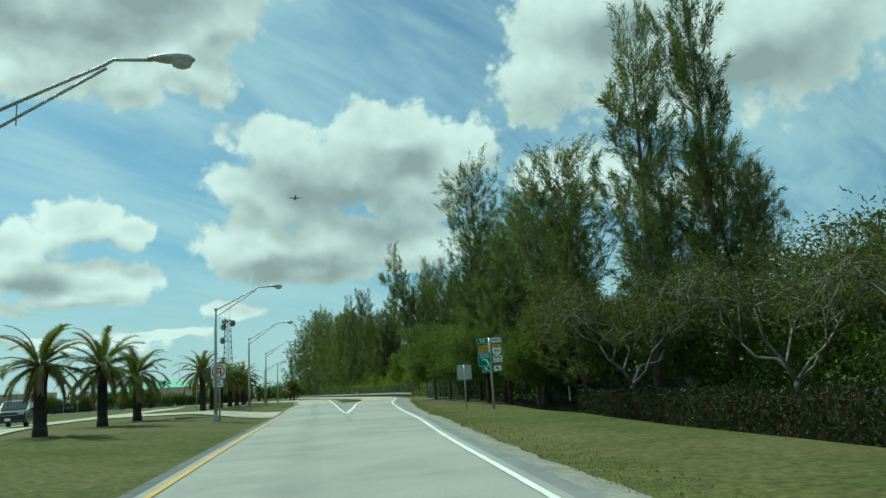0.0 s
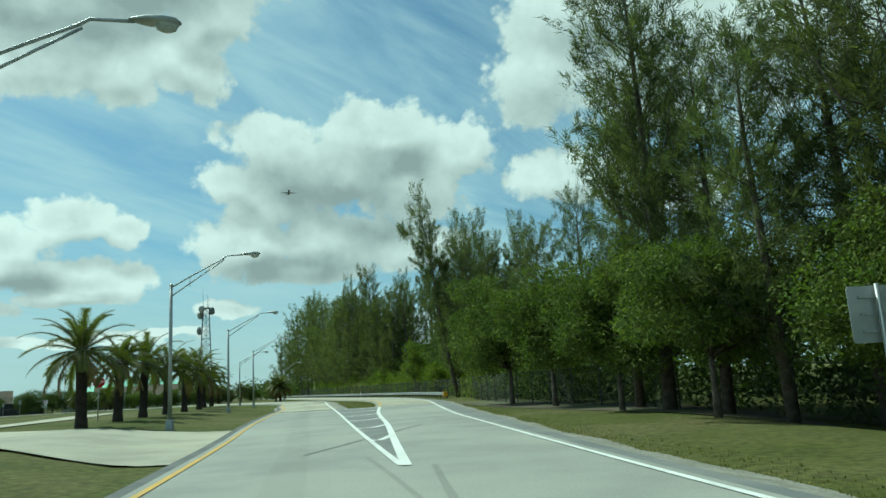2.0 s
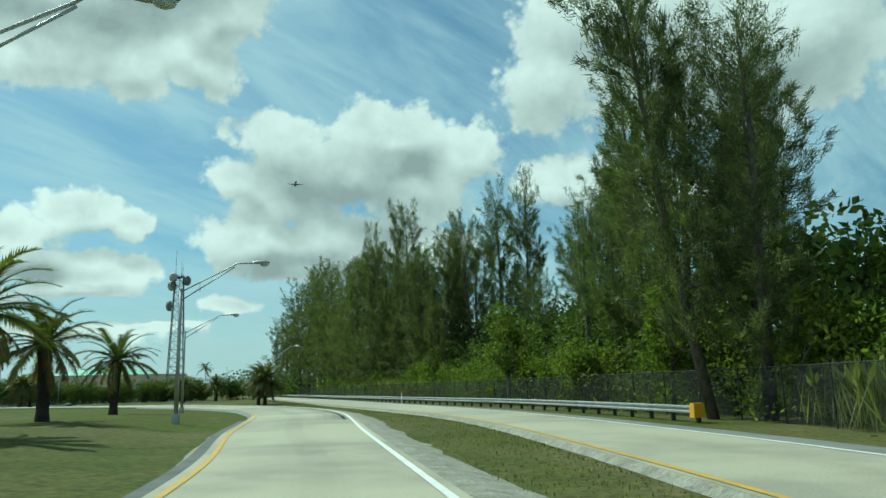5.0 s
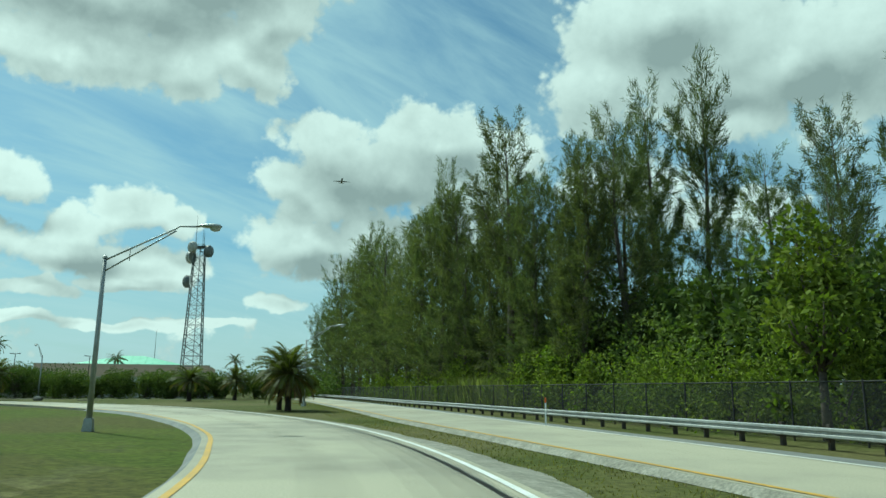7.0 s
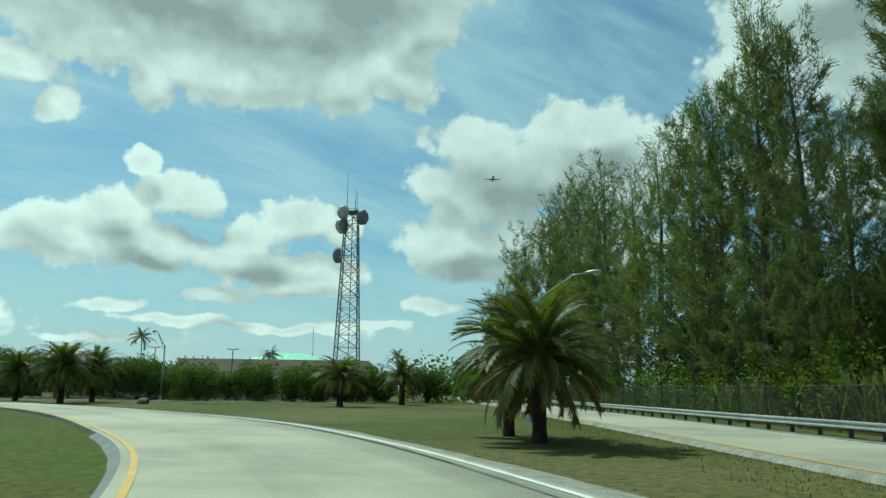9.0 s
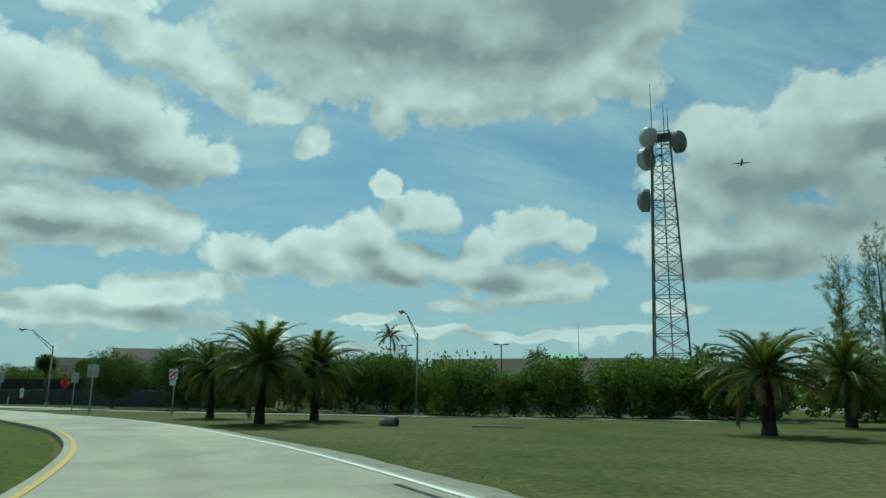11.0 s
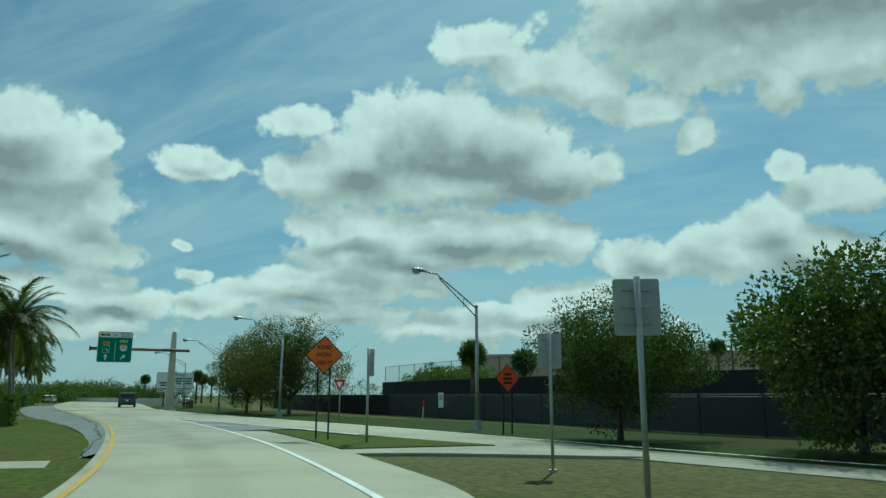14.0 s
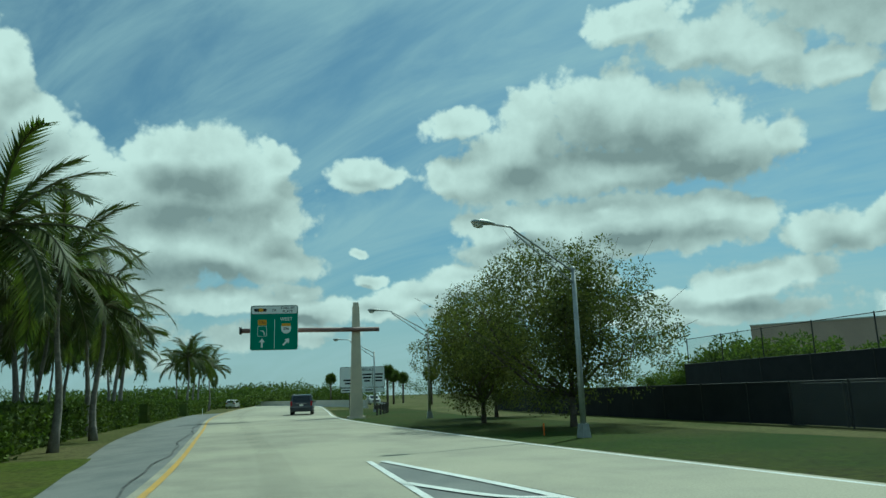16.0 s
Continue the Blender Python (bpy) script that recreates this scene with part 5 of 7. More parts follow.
# coconut palms on the inside after the bend
for i, (x, y, h, ln) in enumerate(((-143.5, 184.8, 8.6, 0.06), (-147.5, 182.5, 8.2, -0.05), (-151, 184.0, 7.8, 0.08), (-155, 181.5, 8.4, 0.05), (-159, 183, 7.6, -0.06), (-163, 180.5, 8.2, 0.07), (-168, 181, 7.8, 0.05),
                                   (-173, 178.5, 8.0, -0.04), (-179, 179, 7.6, 0.06), (-186, 176.5, 8.0, 0.05), (-196, 177.5, 7.6, 0.04), (-206, 176, 7.8, -0.05), (-146, 187.2, 7.2, 0.05), (-153, 186.6, 7.4, -0.03), (-161, 185.8, 7.0, 0.05), (-212, 182, 7.6, 0.04), (-222, 181, 7.8, 0.03), (-233, 180, 8.0, -0.04), (-245, 180, 7.8, 0.04), (-240, 176, 8.2, 0.03), (-149, 176, 8.0, 0.05), (-158, 173, 8.2, 0.06), (-169, 171, 8.2, 0.04), (-145.5, 179.5, 8.4, 0.05), (-152, 179, 8.6, -0.03), (-157, 178, 8.0, 0.05), (-163, 176.5, 8.6, 0.04), (-166, 184, 7.4, 0.03), (-176, 183, 7.2, 0.05), (-184, 181.5, 7.4, 0.03), (-191, 173, 8.0, 0.04), (-201, 171, 8.2, 0.03), (-141.5, 180, 8.8, 0.04))):
    coconut_palm(x, y, h * 0.88, 140 + i, ln, 27)
# bushes along the wall outside the bend
bush = broadleaf(61, "bush", "large rounded green bush by the wall", 4.2, 2.7, 0.25, 10000, LEAF_MID, 0.22, 150, multi=3, low=0.3, puff=(0.13, 0.09))
tagged(bush, category="bush", group="wall bushes")
bush.matrix_basis = pose(-81.2, 217.0, -0.15)
for i, (x, y, s) in enumerate(((-78.4, 218.9, 0.82), (-75.4, 219.9, 1.06), (-71.2, 221.2, 1.0), (-68.6, 223.4, 0.8), (-62.5, 226.5, 0.85), (-57.5, 228, 1.05), (-52, 231, 0.9), (-66.2, 224.6, 1.1), (-63.6, 223.0, 1.0), (-69.6, 224.8, 1.05), (-85.0, 219.5, 0.9))):
    copy_thing(bush, pose(x, y, -0.15, 0, 0, 67 * i + 20) @ Matrix.Scale(s, 4))
tr = broadleaf(62, "tree", "small dark green tree with several stems", 5.0, 2.7, 1.0, 9000, LEAF_DARK, 0.19, 70, multi=4)
tr.matrix_basis = pose(-89.7, 218.2, -0.15)
big = broadleaf(63, "tree", "dense dark green tree reaching to the ground", 5.9, 3.8, 0.4, 26000, LEAF_DARK, 0.165, 200, low=0.25, puff=(0.16, 0.09))
big.matrix_basis = pose(-107.3, 212.3, -0.15)
for i, (x, y, s) in enumerate(((-101.8, 213.5, 0.95), (-96.8, 215.2, 0.92), (-91.5, 222.5, 0.85), (-92.5, 217.6, 0.8))):
    copy_thing(big, pose(x, y, -0.15, 0, 0, 80 * i + 30) @ Matrix.Scale(s, 4))
tr2 = broadleaf(64, "tree", "round dark green tree on a short trunk", 5.1, 3.7, 1.0, 40000, LEAF_DARK, 0.115, 240, low=0.0, puff=(0.15, 0.08))
tr2.matrix_basis = pose(-115.6, 210.4, -0.15)
oak = broadleaf(65, "oak_tree", "spreading olive green oak tree on the verge", 8.4, 4.5, 1.3, 44000, LEAF_OAK, 0.135, 400, low=0.2, twigs=60, puff=(0.12, 0.08))
oak.matrix_basis = pose(-156.0, 207.0, -0.2)
for x, y, s, r in ((-163.0, 204.6, 0.84, 90), (-171.5, 207.5, 0.8, 200)):
    copy_thing(oak, pose(x, y, -0.2, 0, 0, r) @ Matrix.Scale(s, 4))


def box_hedge(name, label, p0, p1, depth, h, n, seed, mat=HEDGE, leaf=0.12):
    """A clipped hedge: a twiggy core box and a skin of small leaves."""
    rs = np.random.RandomState(seed)
    a, b = np.array(p0, float), np.array(p1, float)
    L = np.linalg.norm(b - a)
    d = (b - a) / L
    nrm = np.array([-d[1], d[0]])
    t = thing(name, None, label, "hedge")
    z = ground_at(*a)
    g = Geo()
    g.box((L - 0.2, depth - 0.3, h - 0.15), pose((a[0] + b[0]) / 2, (a[1] + b[1]) / 2, z + h / 2 - 0.08, 0, 0, math.degrees(math.atan2(d[1], d[0]))))
    part("core", g, mat, t)
    u, v, w = rs.rand(n) * L, (rs.rand(n) - 0.5) * depth, rs.rand(n) * h
    face = rs.rand(n)
    v = np.where(face < 0.35, -depth / 2, np.where(face < 0.6, depth / 2, v))
    w = np.where(face >= 0.6, h, w)
    bulge = 1 + 0.05 * np.sin(u * 1.1) + 0.04 * np.sin(u * 2.7)
    v, w = v * bulge, w * (1 + 0.05 * np.sin(u * 0.8 + 1))
    c = np.stack([a[0] + d[0] * u + nrm[0] * v, a[1] + d[1] * u + nrm[1] * v, z + w], 1) + rs.normal(size=(n, 3)) * 0.05
    dd = rs.normal(size=(n, 3)) + (0, 0, 0.4)
    dd /= np.linalg.norm(dd, axis=1)[:, None]
    part("foliage", quads_mesh("foliage", leaf_quads(c, dd, rs, leaf, leaf * 0.6)), mat, t)
    return t


box_hedge("hedge", "long clipped dark green hedge on the verge", (9.1, 46.9), (14.9, -6), 1.9, 1.46, 42000, 71)
for i, (p0, p1, h) in enumerate((((-137, 187.2), (-150, 184.9), 1.25), ((-151.5, 184.2), (-167, 182.6), 1.4), ((-168, 182.6), (-184, 181.4), 1.4), ((-187, 181.6), (-205, 180.8), 1.5), ((-210, 181), (-232, 180), 1.4))):
    box_hedge("hedge", "rounded green hedge under the coconut palms", p0, p1, 2.6, h + 0.15, 9000, 72 + i, LEAF_DARK, 0.2)


# ---------------------------------------------------------------- street furniture
def street_lamp(x, y, h, toward, arm=3.35, rise=1.15, label="galvanised street lamp with a long truss arm and cobra head"):
    """Tapered pole on a base, a two-tube arm and an oval head. toward: the arm's heading in degrees from +x."""
    z = ground_at(x, y) - 0.02
    t = thing("street_lamp", pose(x, y, z, 0, 0, toward), label, "street lamp", "street lamps")
    part("base", Geo().box((0.36, 0.36, 0.5), pose(0, 0, 0.25), 0.72), GALV, t)
    part("pole", Geo().tube([(0, 0, 0.4), (0, 0, h * 0.5), (0, 0, h)], [0.11, 0.09, 0.075], 12), GALV, t, smooth=True)
    part("cap", Geo().tube([(0, 0, h - 0.05), (0, 0, h + 0.03), (0, 0, h + 0.08)], [0.085, 0.085, 0.03], 12), GALV, t)
    tip = (arm - 0.75, 0, h + rise)
    part("arm", Geo().tube([(0, 0, h - 0.12), (arm * 0.4, 0, h - 0.12 + (rise + 0.1) * 0.52), (arm * 0.72, 0, h + rise * 0.90), tip, (arm, 0, h + rise + 0.02)], [0.035] * 5, 8), GALV, t, smooth=True)
    part("brace", Geo().tube([(0, 0, h - 0.55), (arm * 0.45, 0, h + rise * 0.36), (arm * 0.74, 0, h + rise * 0.86)], [0.03] * 3, 8), GALV, t, smooth=True)
    part("strut", Geo().tube([(arm * 0.26, 0, h + 0.22 - 0.20 - 0.14), (arm * 0.26, 0, h + 0.33)], [0.015, 0.015], 6), GALV, t)
    head = Geo()
    prof = [(-0.1, 0.05), (0.0, 0.09), (0.2, 0.16), (0.5, 0.19), (0.72, 0.15), (0.82, 0.04)]
    vs, fs = [], []
    for px, pr in prof:
        for k in range(12):
            a = 2 * math.pi * k / 12
            vs.append((arm + px, pr * math.cos(a), h + rise + 0.05 + pr * (0.62 if math.sin(a) > 0 else 0.42) * math.sin(a)))
    for i in range(len(prof) - 1):
        for k in range(12):
            fs.append((i * 12 + k, i * 12 + (k + 1) % 12, (i + 1) * 12 + (k + 1) % 12, (i + 1) * 12 + k))
    fs += [tuple(range(11, -1, -1)), tuple(60 + k for k in range(12))]
    hd = part("lamp_head", head.face_set(vs, fs), GALV, t, "grey cobra head", smooth=True)
    lens = Geo()
    vs = [(arm + 0.56 + 0.22 * math.cos(2 * math.pi * k / 12) * s, 0.15 * math.sin(2 * math.pi * k / 12) * s, h + rise + 0.0 - dz) for s, dz in ((1, 0), (0.8, 0.10), (0.4, 0.14)) for k in range(12)]
    fs = [(i * 12 + k, i * 12 + (k + 1) % 12, (i + 1) * 12 + (k + 1) % 12, (i + 1) * 12 + k) for i in range(2) for k in range(12)] + [tuple(24 + k for k in range(12))]
    part("lens", lens.face_set(vs, fs), LENS, hd, "clear glass bowl", smooth=True)
    return t


for x, y, h, a in ((-8.9, 12.8, 6.95, 12), (-14.5, 45.05, 7.0, 16), (-18.6, 67.5, 6.75, 5), (-23.7, 94.0, 6.75, 8), (-27.8, 117.7, 6.4, 12), (-35.8, 140.8, 6.4, 13), (-38.6, 183.4, 6.2, -20),
                   (-85.9, 217.2, 6.2, -72), (-124.7, 209.1, 5.95, -72), (-148.9, 204.7, 5.9, -72), (-174, 203.5, 6.0, -85), (-199, 202, 6.0, -90)):
    street_lamp(x, y, h, a, rise=1.3)


# ---------------------------------------------------------------- guardrail and fences
def heading(line, i):
    d = line[min(i + 1, len(line) - 1)] - line[max(i - 1, 0)]
    return math.degrees(math.atan2(d[1], d[0]))


def guardrail(line, label, terminal=True, z0=-0.16):
    t = thing("guardrail", None, label, "guardrail")
    prof = [(0.0, 0.44), (-0.07, 0.47), (-0.07, 0.53), (0.0, 0.57), (0.0, 0.61), (-0.07, 0.65), (-0.07, 0.71), (0.0, 0.74), (0.012, 0.74), (-0.058, 0.70), (-0.058, 0.66), (0.012, 0.62), (0.012, 0.56), (-0.058, 0.52), (-0.058, 0.48), (0.012, 0.44)]
    post = Geo().box((0.11, 0.15, 1.0), pose(0, 0, 0.35)).mesh("post")
    post.materials.append(WOODPOST)
    block = Geo().box((0.10, 0.18, 0.34), pose(0, 0, 0.59)).mesh("block")
    block.materials.append(WOODPOST)
    for s in range(0, len(line) - 4, 4):
        seg = line[s:s + 5]
        g = Geo()
        n = len(prof)
        for i, p in enumerate(seg):
            j = s + i
            a = radians(heading(line, j))
            nx, ny = math.sin(a), -math.cos(a)
            lift = 0.006 * (s // 4 % 2)
            for o, z in prof:
                g.v.append((p[0] + nx * (o + lift), p[1] + ny * (o + lift), z0 + z + 0.15))
        g.f = [(i * n + k, i * n + (k + 1) % n, (i + 1) * n + (k + 1) % n, (i + 1) * n + k) for i in range(len(seg) - 1) for k in range(n)]
        part("beam", g, GALV, t)
    for s in range(0, len(line), 2):
        m = pose(line[s][0], line[s][1], z0 + 0.12, 0, 0, heading(line, s))
        part("post", post, None, t, m=m @ pose(0, -0.25, 0))
        part("block", block, None, t, m=m @ pose(0, -0.10, 0))
    if terminal:
        part("end_terminal", Geo().box((0.35, 0.46, 0.52), pose(line[0][0] + 0.1, line[0][1] - 0.3, z0 + 0.72, 0, 0, heading(line, 0)), 0.9), SIGN_YELLOW, t, "orange-yellow impact head")
    return t


guardrail(rail_line, "long galvanised steel guardrail along the ramp", True, -0.41)
guardrail(curve([(-186, 200.8), (-192, 202.2), (-199, 203.0), (-210, 203.4)], 0.95), "short galvanised guardrail behind the gantry column", False, -0.2)


def mesh_fence(line, h, step, label, mat, posts=DARKSTEEL, z=None, bottom=0.05, name="fence", panel_label=""):
    """Posts, a top rail and one woven panel to a bay."""
    t = thing(name, None, label, "fence")
    pm = Geo().tube([(0, 0, -0.2), (0, 0, h + 0.06)], 0.035, 8).mesh("post")
    pm.materials.append(posts)
    idx = list(range(0, len(line) - 1, step)) + [len(line) - 1]
    for a, b in zip(idx[:-1], idx[1:]):
        p, q = line[a], line[b]
        za, zb = (ground_at(*p), ground_at(*q)) if z is None else (z, z)
        part("post", pm, None, t, m=pose(p[0], p[1], za))
        part("rail", Geo().tube([(p[0], p[1], za + h), (q[0], q[1], zb + h)], 0.022, 6), posts, t)
        d = (q - p) / (np.linalg.norm(q - p) + 1e-9) * 0.02
        nrm = np.array([-d[1], d[0]]) * 0.3
        g = Geo()
        for s in (0, 0.25, 0.5, 0.75, 1):
            c = p + (q - p) * s
            sag = 0.03 * math.sin(s * math.pi * 2)
            for zz in (bottom, h * 0.5, h - 0.02):
                g.v.append((c[0] + nrm[0] * sag * 40, c[1] + nrm[1] * sag * 40, za + zz))
        g.f = [(i * 3 + k, (i + 1) * 3 + k, (i + 1) * 3 + k + 1, i * 3 + k + 1) for i in range(4) for k in range(2)]
        part("panel", g, mat, t, panel_label)
    return t


mesh_fence(fence_line[:215], 1.95, 3, "dark chain-link fence along the verge", CHAIN_DARK)
mesh_fence(curve([(-190, 212.5), (-175, 212.6), (-163, 212.8), (-150.2, 214.2)], 1.0), 1.72, 3, "fence covered with black windscreen fabric", SCREEN, DARKSTEEL, -0.2)
mesh_fence(curve([(-150.8, 214.1), (-140, 214.8), (-129, 215.9), (-119, 216.2), (-108, 218.5)], 1.0), 1.72, 3, "grey chain-link fence with dark fabric behind", CHAIN_GREY, DARKSTEEL, -0.2)
mesh_fence(curve([(-151.6, 214.5), (-140, 215.2), (-129, 216.3), (-119, 216.6), (-107, 219.0)], 1.0), 1.62, 3, "dark fabric screen behind the chain-link", SCREEN, DARKSTEEL, -0.2)
court = curve([(-170.5, 220.6), (-157.5, 221.0), (-140, 222.5), (-112, 227)], 1.0)
mesh_fence(court, 3.1, 4, "tall court fence with black windscreen", SCREEN, DARKSTEEL, -0.2)
mesh_fence(court + np.array([0, 0.3]), 4.8, 4, "tall court fence of open mesh above the windscreen", CHAIN_THIN, DARKSTEEL, -0.2, 3.1)


# ---------------------------------------------------------------- signs
def rrect(w, h, r=0.04, n=4):
    out = []
    for cx, cz, a0 in ((w / 2 - r, h / 2 - r, 0), (-w / 2 + r, h / 2 - r, 90), (-w / 2 + r, -h / 2 + r, 180), (w / 2 - r, -h / 2 + r, 270)):
        for k in range(n + 1):
            a = radians(a0 + 90 * k / n)
            out.append((cx + r * math.cos(a), cz + r * math.sin(a)))
    return out


def panel(parent, name, outline, mat, m, edge=None, border=0.02, label="", plain=0.006):
    """A sign blank with a coloured edge and a face a hair proud of it."""
    base = part(name, Geo().prism(outline, plain), edge or mat, parent, label, m)
    if edge:
        xs, zs = [p[0] for p in outline], [p[1] for p in outline]
        cx, cz = (max(xs) + min(xs)) / 2, (max(zs) + min(zs)) / 2
        fx, fz = 1 - 2 * border / (max(xs) - min(xs)), 1 - 2 * border / (max(zs) - min(zs))
        part("face", Geo().prism([((x - cx) * fx + cx, (z - cz) * fz + cz) for x, z in outline], 0.004), mat, base, m=pose(0, -plain / 2 - 0.003, 0))
    return base


def words(parent, body, size, mat, x, z, y=-0.012, squeeze=1.0, turn=0):
    cu = bpy.data.curves.new("lettering", "FONT")
    cu.body, cu.size, cu.align_x, cu.align_y, cu.extrude = body, size, "CENTER", "CENTER", 0.002
    cu.resolution_u = 3
    cu.offset = size * 0.012
    tmp = bpy.data.objects.new("lettering", cu)
    me = bpy.data.meshes.new_from_object(tmp)
    bpy.data.objects.remove(tmp)
    me.name = "lettering"
    return part("lettering", me, mat, parent, m=pose(x, y, z, 0, turn, 0) @ pose(0, 0, 0, 90, 0, 0) @ Matrix.Diagonal((squeeze, 1, 1, 1)))


def bars(parent, rows, w, size, mat, x, z, y=-0.012):
    """Lettering too small to read, as plain bars."""
    g = Geo()
    for i, f in enumerate(rows):
        g.box((w * f, 0.003, size), pose(x, y, z - i * size * 1.9))
    return part("lettering", g, mat, parent)


def shape(parent, name, outline, mat, x, z, y=-0.012, turn=0, scale=1.0):
    return part(name, Geo().prism(outline, 0.004), mat, parent, m=pose(x, y, z, 0, turn, 0) @ Matrix.Scale(scale, 4))


ARROW = [(-0.035, -0.16), (0.035, -0.16), (0.035, 0.03), (0.11, 0.03), (0.0, 0.17), (-0.11, 0.03), (-0.035, 0.03)]
FLORIDA = [(-0.16, 0.12), (0.05, 0.13), (0.08, 0.08), (0.13, 0.0), (0.16, -0.10), (0.13, -0.17), (0.09, -0.13), (0.06, -0.02), (0.02, 0.06), (-0.03, 0.05), (-0.06, 0.08), (-0.16, 0.09)]
SHIELD = [(-0.28, 0.17), (0.28, 0.17), (0.28, -0.05), (0.25, -0.16), (0.15, -0.26), (0.0, -0.30), (-0.15, -0.26), (-0.25, -0.16), (-0.28, -0.05)]


def ring(r0, r1, n=40):
    g = Geo()
    for k in range(n):
        a, b = 2 * math.pi * k / n, 2 * math.pi * (k + 1) / n
        q = [(r0 * math.cos(a), r0 * math.sin(a)), (r1 * math.cos(a), r1 * math.sin(a)), (r1 * math.cos(b), r1 * math.sin(b)), (r0 * math.cos(b), r0 * math.sin(b))]
        g.face_set([(x, -0.002, z) for x, z in q], [(0, 1, 2, 3)])
    return g


def sign_post(parent, h, r=0.035, x=0.0, mat=GALV):
    return part("post", Geo().tube([(x, 0.03 + r, -0.25), (x, 0.03 + r, h)], r, 8), mat, parent, smooth=True)


def route_assembly(x, y, rz):
    z = -0.18
    t = thing("route_sign", pose(x, y, z, 0, 0, rz), "cluster of toll route signs on one white post", "road sign")
    part("post", Geo().tube([(0, 0.11, -0.2), (0, 0.11, 4.15)], 0.065, 10), GALV, t, smooth=True)
    for zz in (3.95, 3.75, 3.45, 3.2, 2.9, 2.7, 2.4, 2.2):
        part("bracket", Geo().box((0.75, 0.03, 0.035), pose(0, 0.035, zz)), GALV, t)
    px = lambda v: -0.02 + (783 - v) * 0.01372
    a = panel(t, "panel", rrect(0.68, 0.32), SIGN_GREEN, pose(-0.42, 0, px(491.5)), SIGN_WHITE, 0.012, "green plate")
    words(a, "TO", 0.24, SIGN_WHITE, 0, 0)
    a = panel(t, "panel", rrect(0.66, 0.36), SIGN_YELLOW, pose(-0.39, 0, px(523)), BLACK, 0.015, "yellow toll plate")
    words(a, "TOLL", 0.25, BLACK, 0, 0, squeeze=0.95)
    a = panel(t, "panel", rrect(0.74, 0.82), SIGN_GREEN, pose(-0.35, 0, px(568.5)), SIGN_WHITE, 0.015, "green turnpike plate")
    words(a, "FLORIDA'S", 0.15, SIGN_WHITE, 0, 0.27, squeeze=0.8)
    words(a, "TURNPIKE", 0.15, SIGN_WHITE, 0, 0.12, squeeze=0.8)
    shape(a, "state_outline", FLORIDA, SIGN_WHITE, 0.05, -0.17, scale=1.35)
    a = panel(t, "panel", rrect(0.47, 0.36), SIGN_GREEN, pose(-0.27, 0, px(612)), SIGN_WHITE, 0.012, "green arrow plate")
    shape(a, "arrow", ARROW, SIGN_WHITE, 0, 0, turn=-48, scale=0.9)
    a = panel(t, "panel", rrect(0.64, 0.32), SIGN_WHITE, pose(0.40, 0, px(490)), BLACK, 0.012, "white plate")
    words(a, "WEST", 0.22, BLACK, 0, 0)
    a = panel(t, "panel", SHIELD, SIGN_WHITE, pose(0.39, 0, px(534)), BLACK, 0.014, "white route shield with a yellow head")
    shape(a, "toll_band", rrect(0.54, 0.17, 0.03), SIGN_YELLOW, 0, 0.25)
    words(a, "TOLL", 0.14, BLACK, 0, 0.25, -0.016, 0.9)
    words(a, "836", 0.23, BLACK, 0, -0.03)
    a = panel(t, "panel", rrect(0.56, 0.40), SIGN_WHITE, pose(0.42, 0, px(570)), BLACK, 0.01, "white plate with a coloured emblem")
    shape(a, "emblem", rrect(0.42, 0.09, 0.04), SIGN_GREEN, 0, 0.09)
    shape(a, "emblem", rrect(0.13, 0.13, 0.06), SIGN_YELLOW, 0.01, 0.10, -0.016)
    words(a, "NO CASH", 0.13, BLACK, 0, -0.08, squeeze=0.85)
    a = panel(t, "panel", rrect(0.47, 0.34), SIGN_WHITE, pose(0.38, 0, px(609.5)), BLACK, 0.015, "white arrow plate")
    shape(a, "arrow", ARROW, BLACK, 0, 0, turn=-48, scale=0.85)
    return t


route_assembly(2.5, 42.6, -3)


def sign_back(x, y, rz, w, h, top, label, post_r=0.035, bars_n=3, z=-0.18):
    """A sign seen from behind: bare sheet, stiffening bars and the post."""
    t = thing("road_sign", pose(x, y, z, 0, 0, rz), label, "road sign")
    part("panel", Geo().prism(rrect(w, h, 0.05), 0.008), ALU, t, "bare aluminium sheet", pose(0, 0.06 + post_r, top - h / 2))
    for k in range(bars_n):
        part("bar", Geo().box((w * 0.62, 0.03, 0.03), pose(0, 0.035 + post_r, top - h * (0.2 + 0.6 * k / max(bars_n - 1, 1)))), GALV, t)
    part("post", Geo().tube([(0, 0, -0.25), (0, 0, top + 0.02)], post_r, 8), GALV, t, smooth=True)
    part("foot", Geo().box((0.16, 0.16, 0.12), pose(0, 0, 0.02)), GALV, t)
    return t


sign_back(0.95, 44.9, 0, 0.88, 0.90, 2.72, "square road sign seen from its bare aluminium back")
sign_back(-102.5, 200.7, 62, 0.75, 0.92, 3.5, "tall road sign seen from its bare aluminium back", 0.05)
sign_back(-107.0, 201.9, 62, 0.52, 0.78, 3.0, "small white sign seen from behind")
sign_back(-116.2, 200.75, -5, 0.76, 0.90, 3.15, "road sign seen from its bare aluminium back", 0.045)


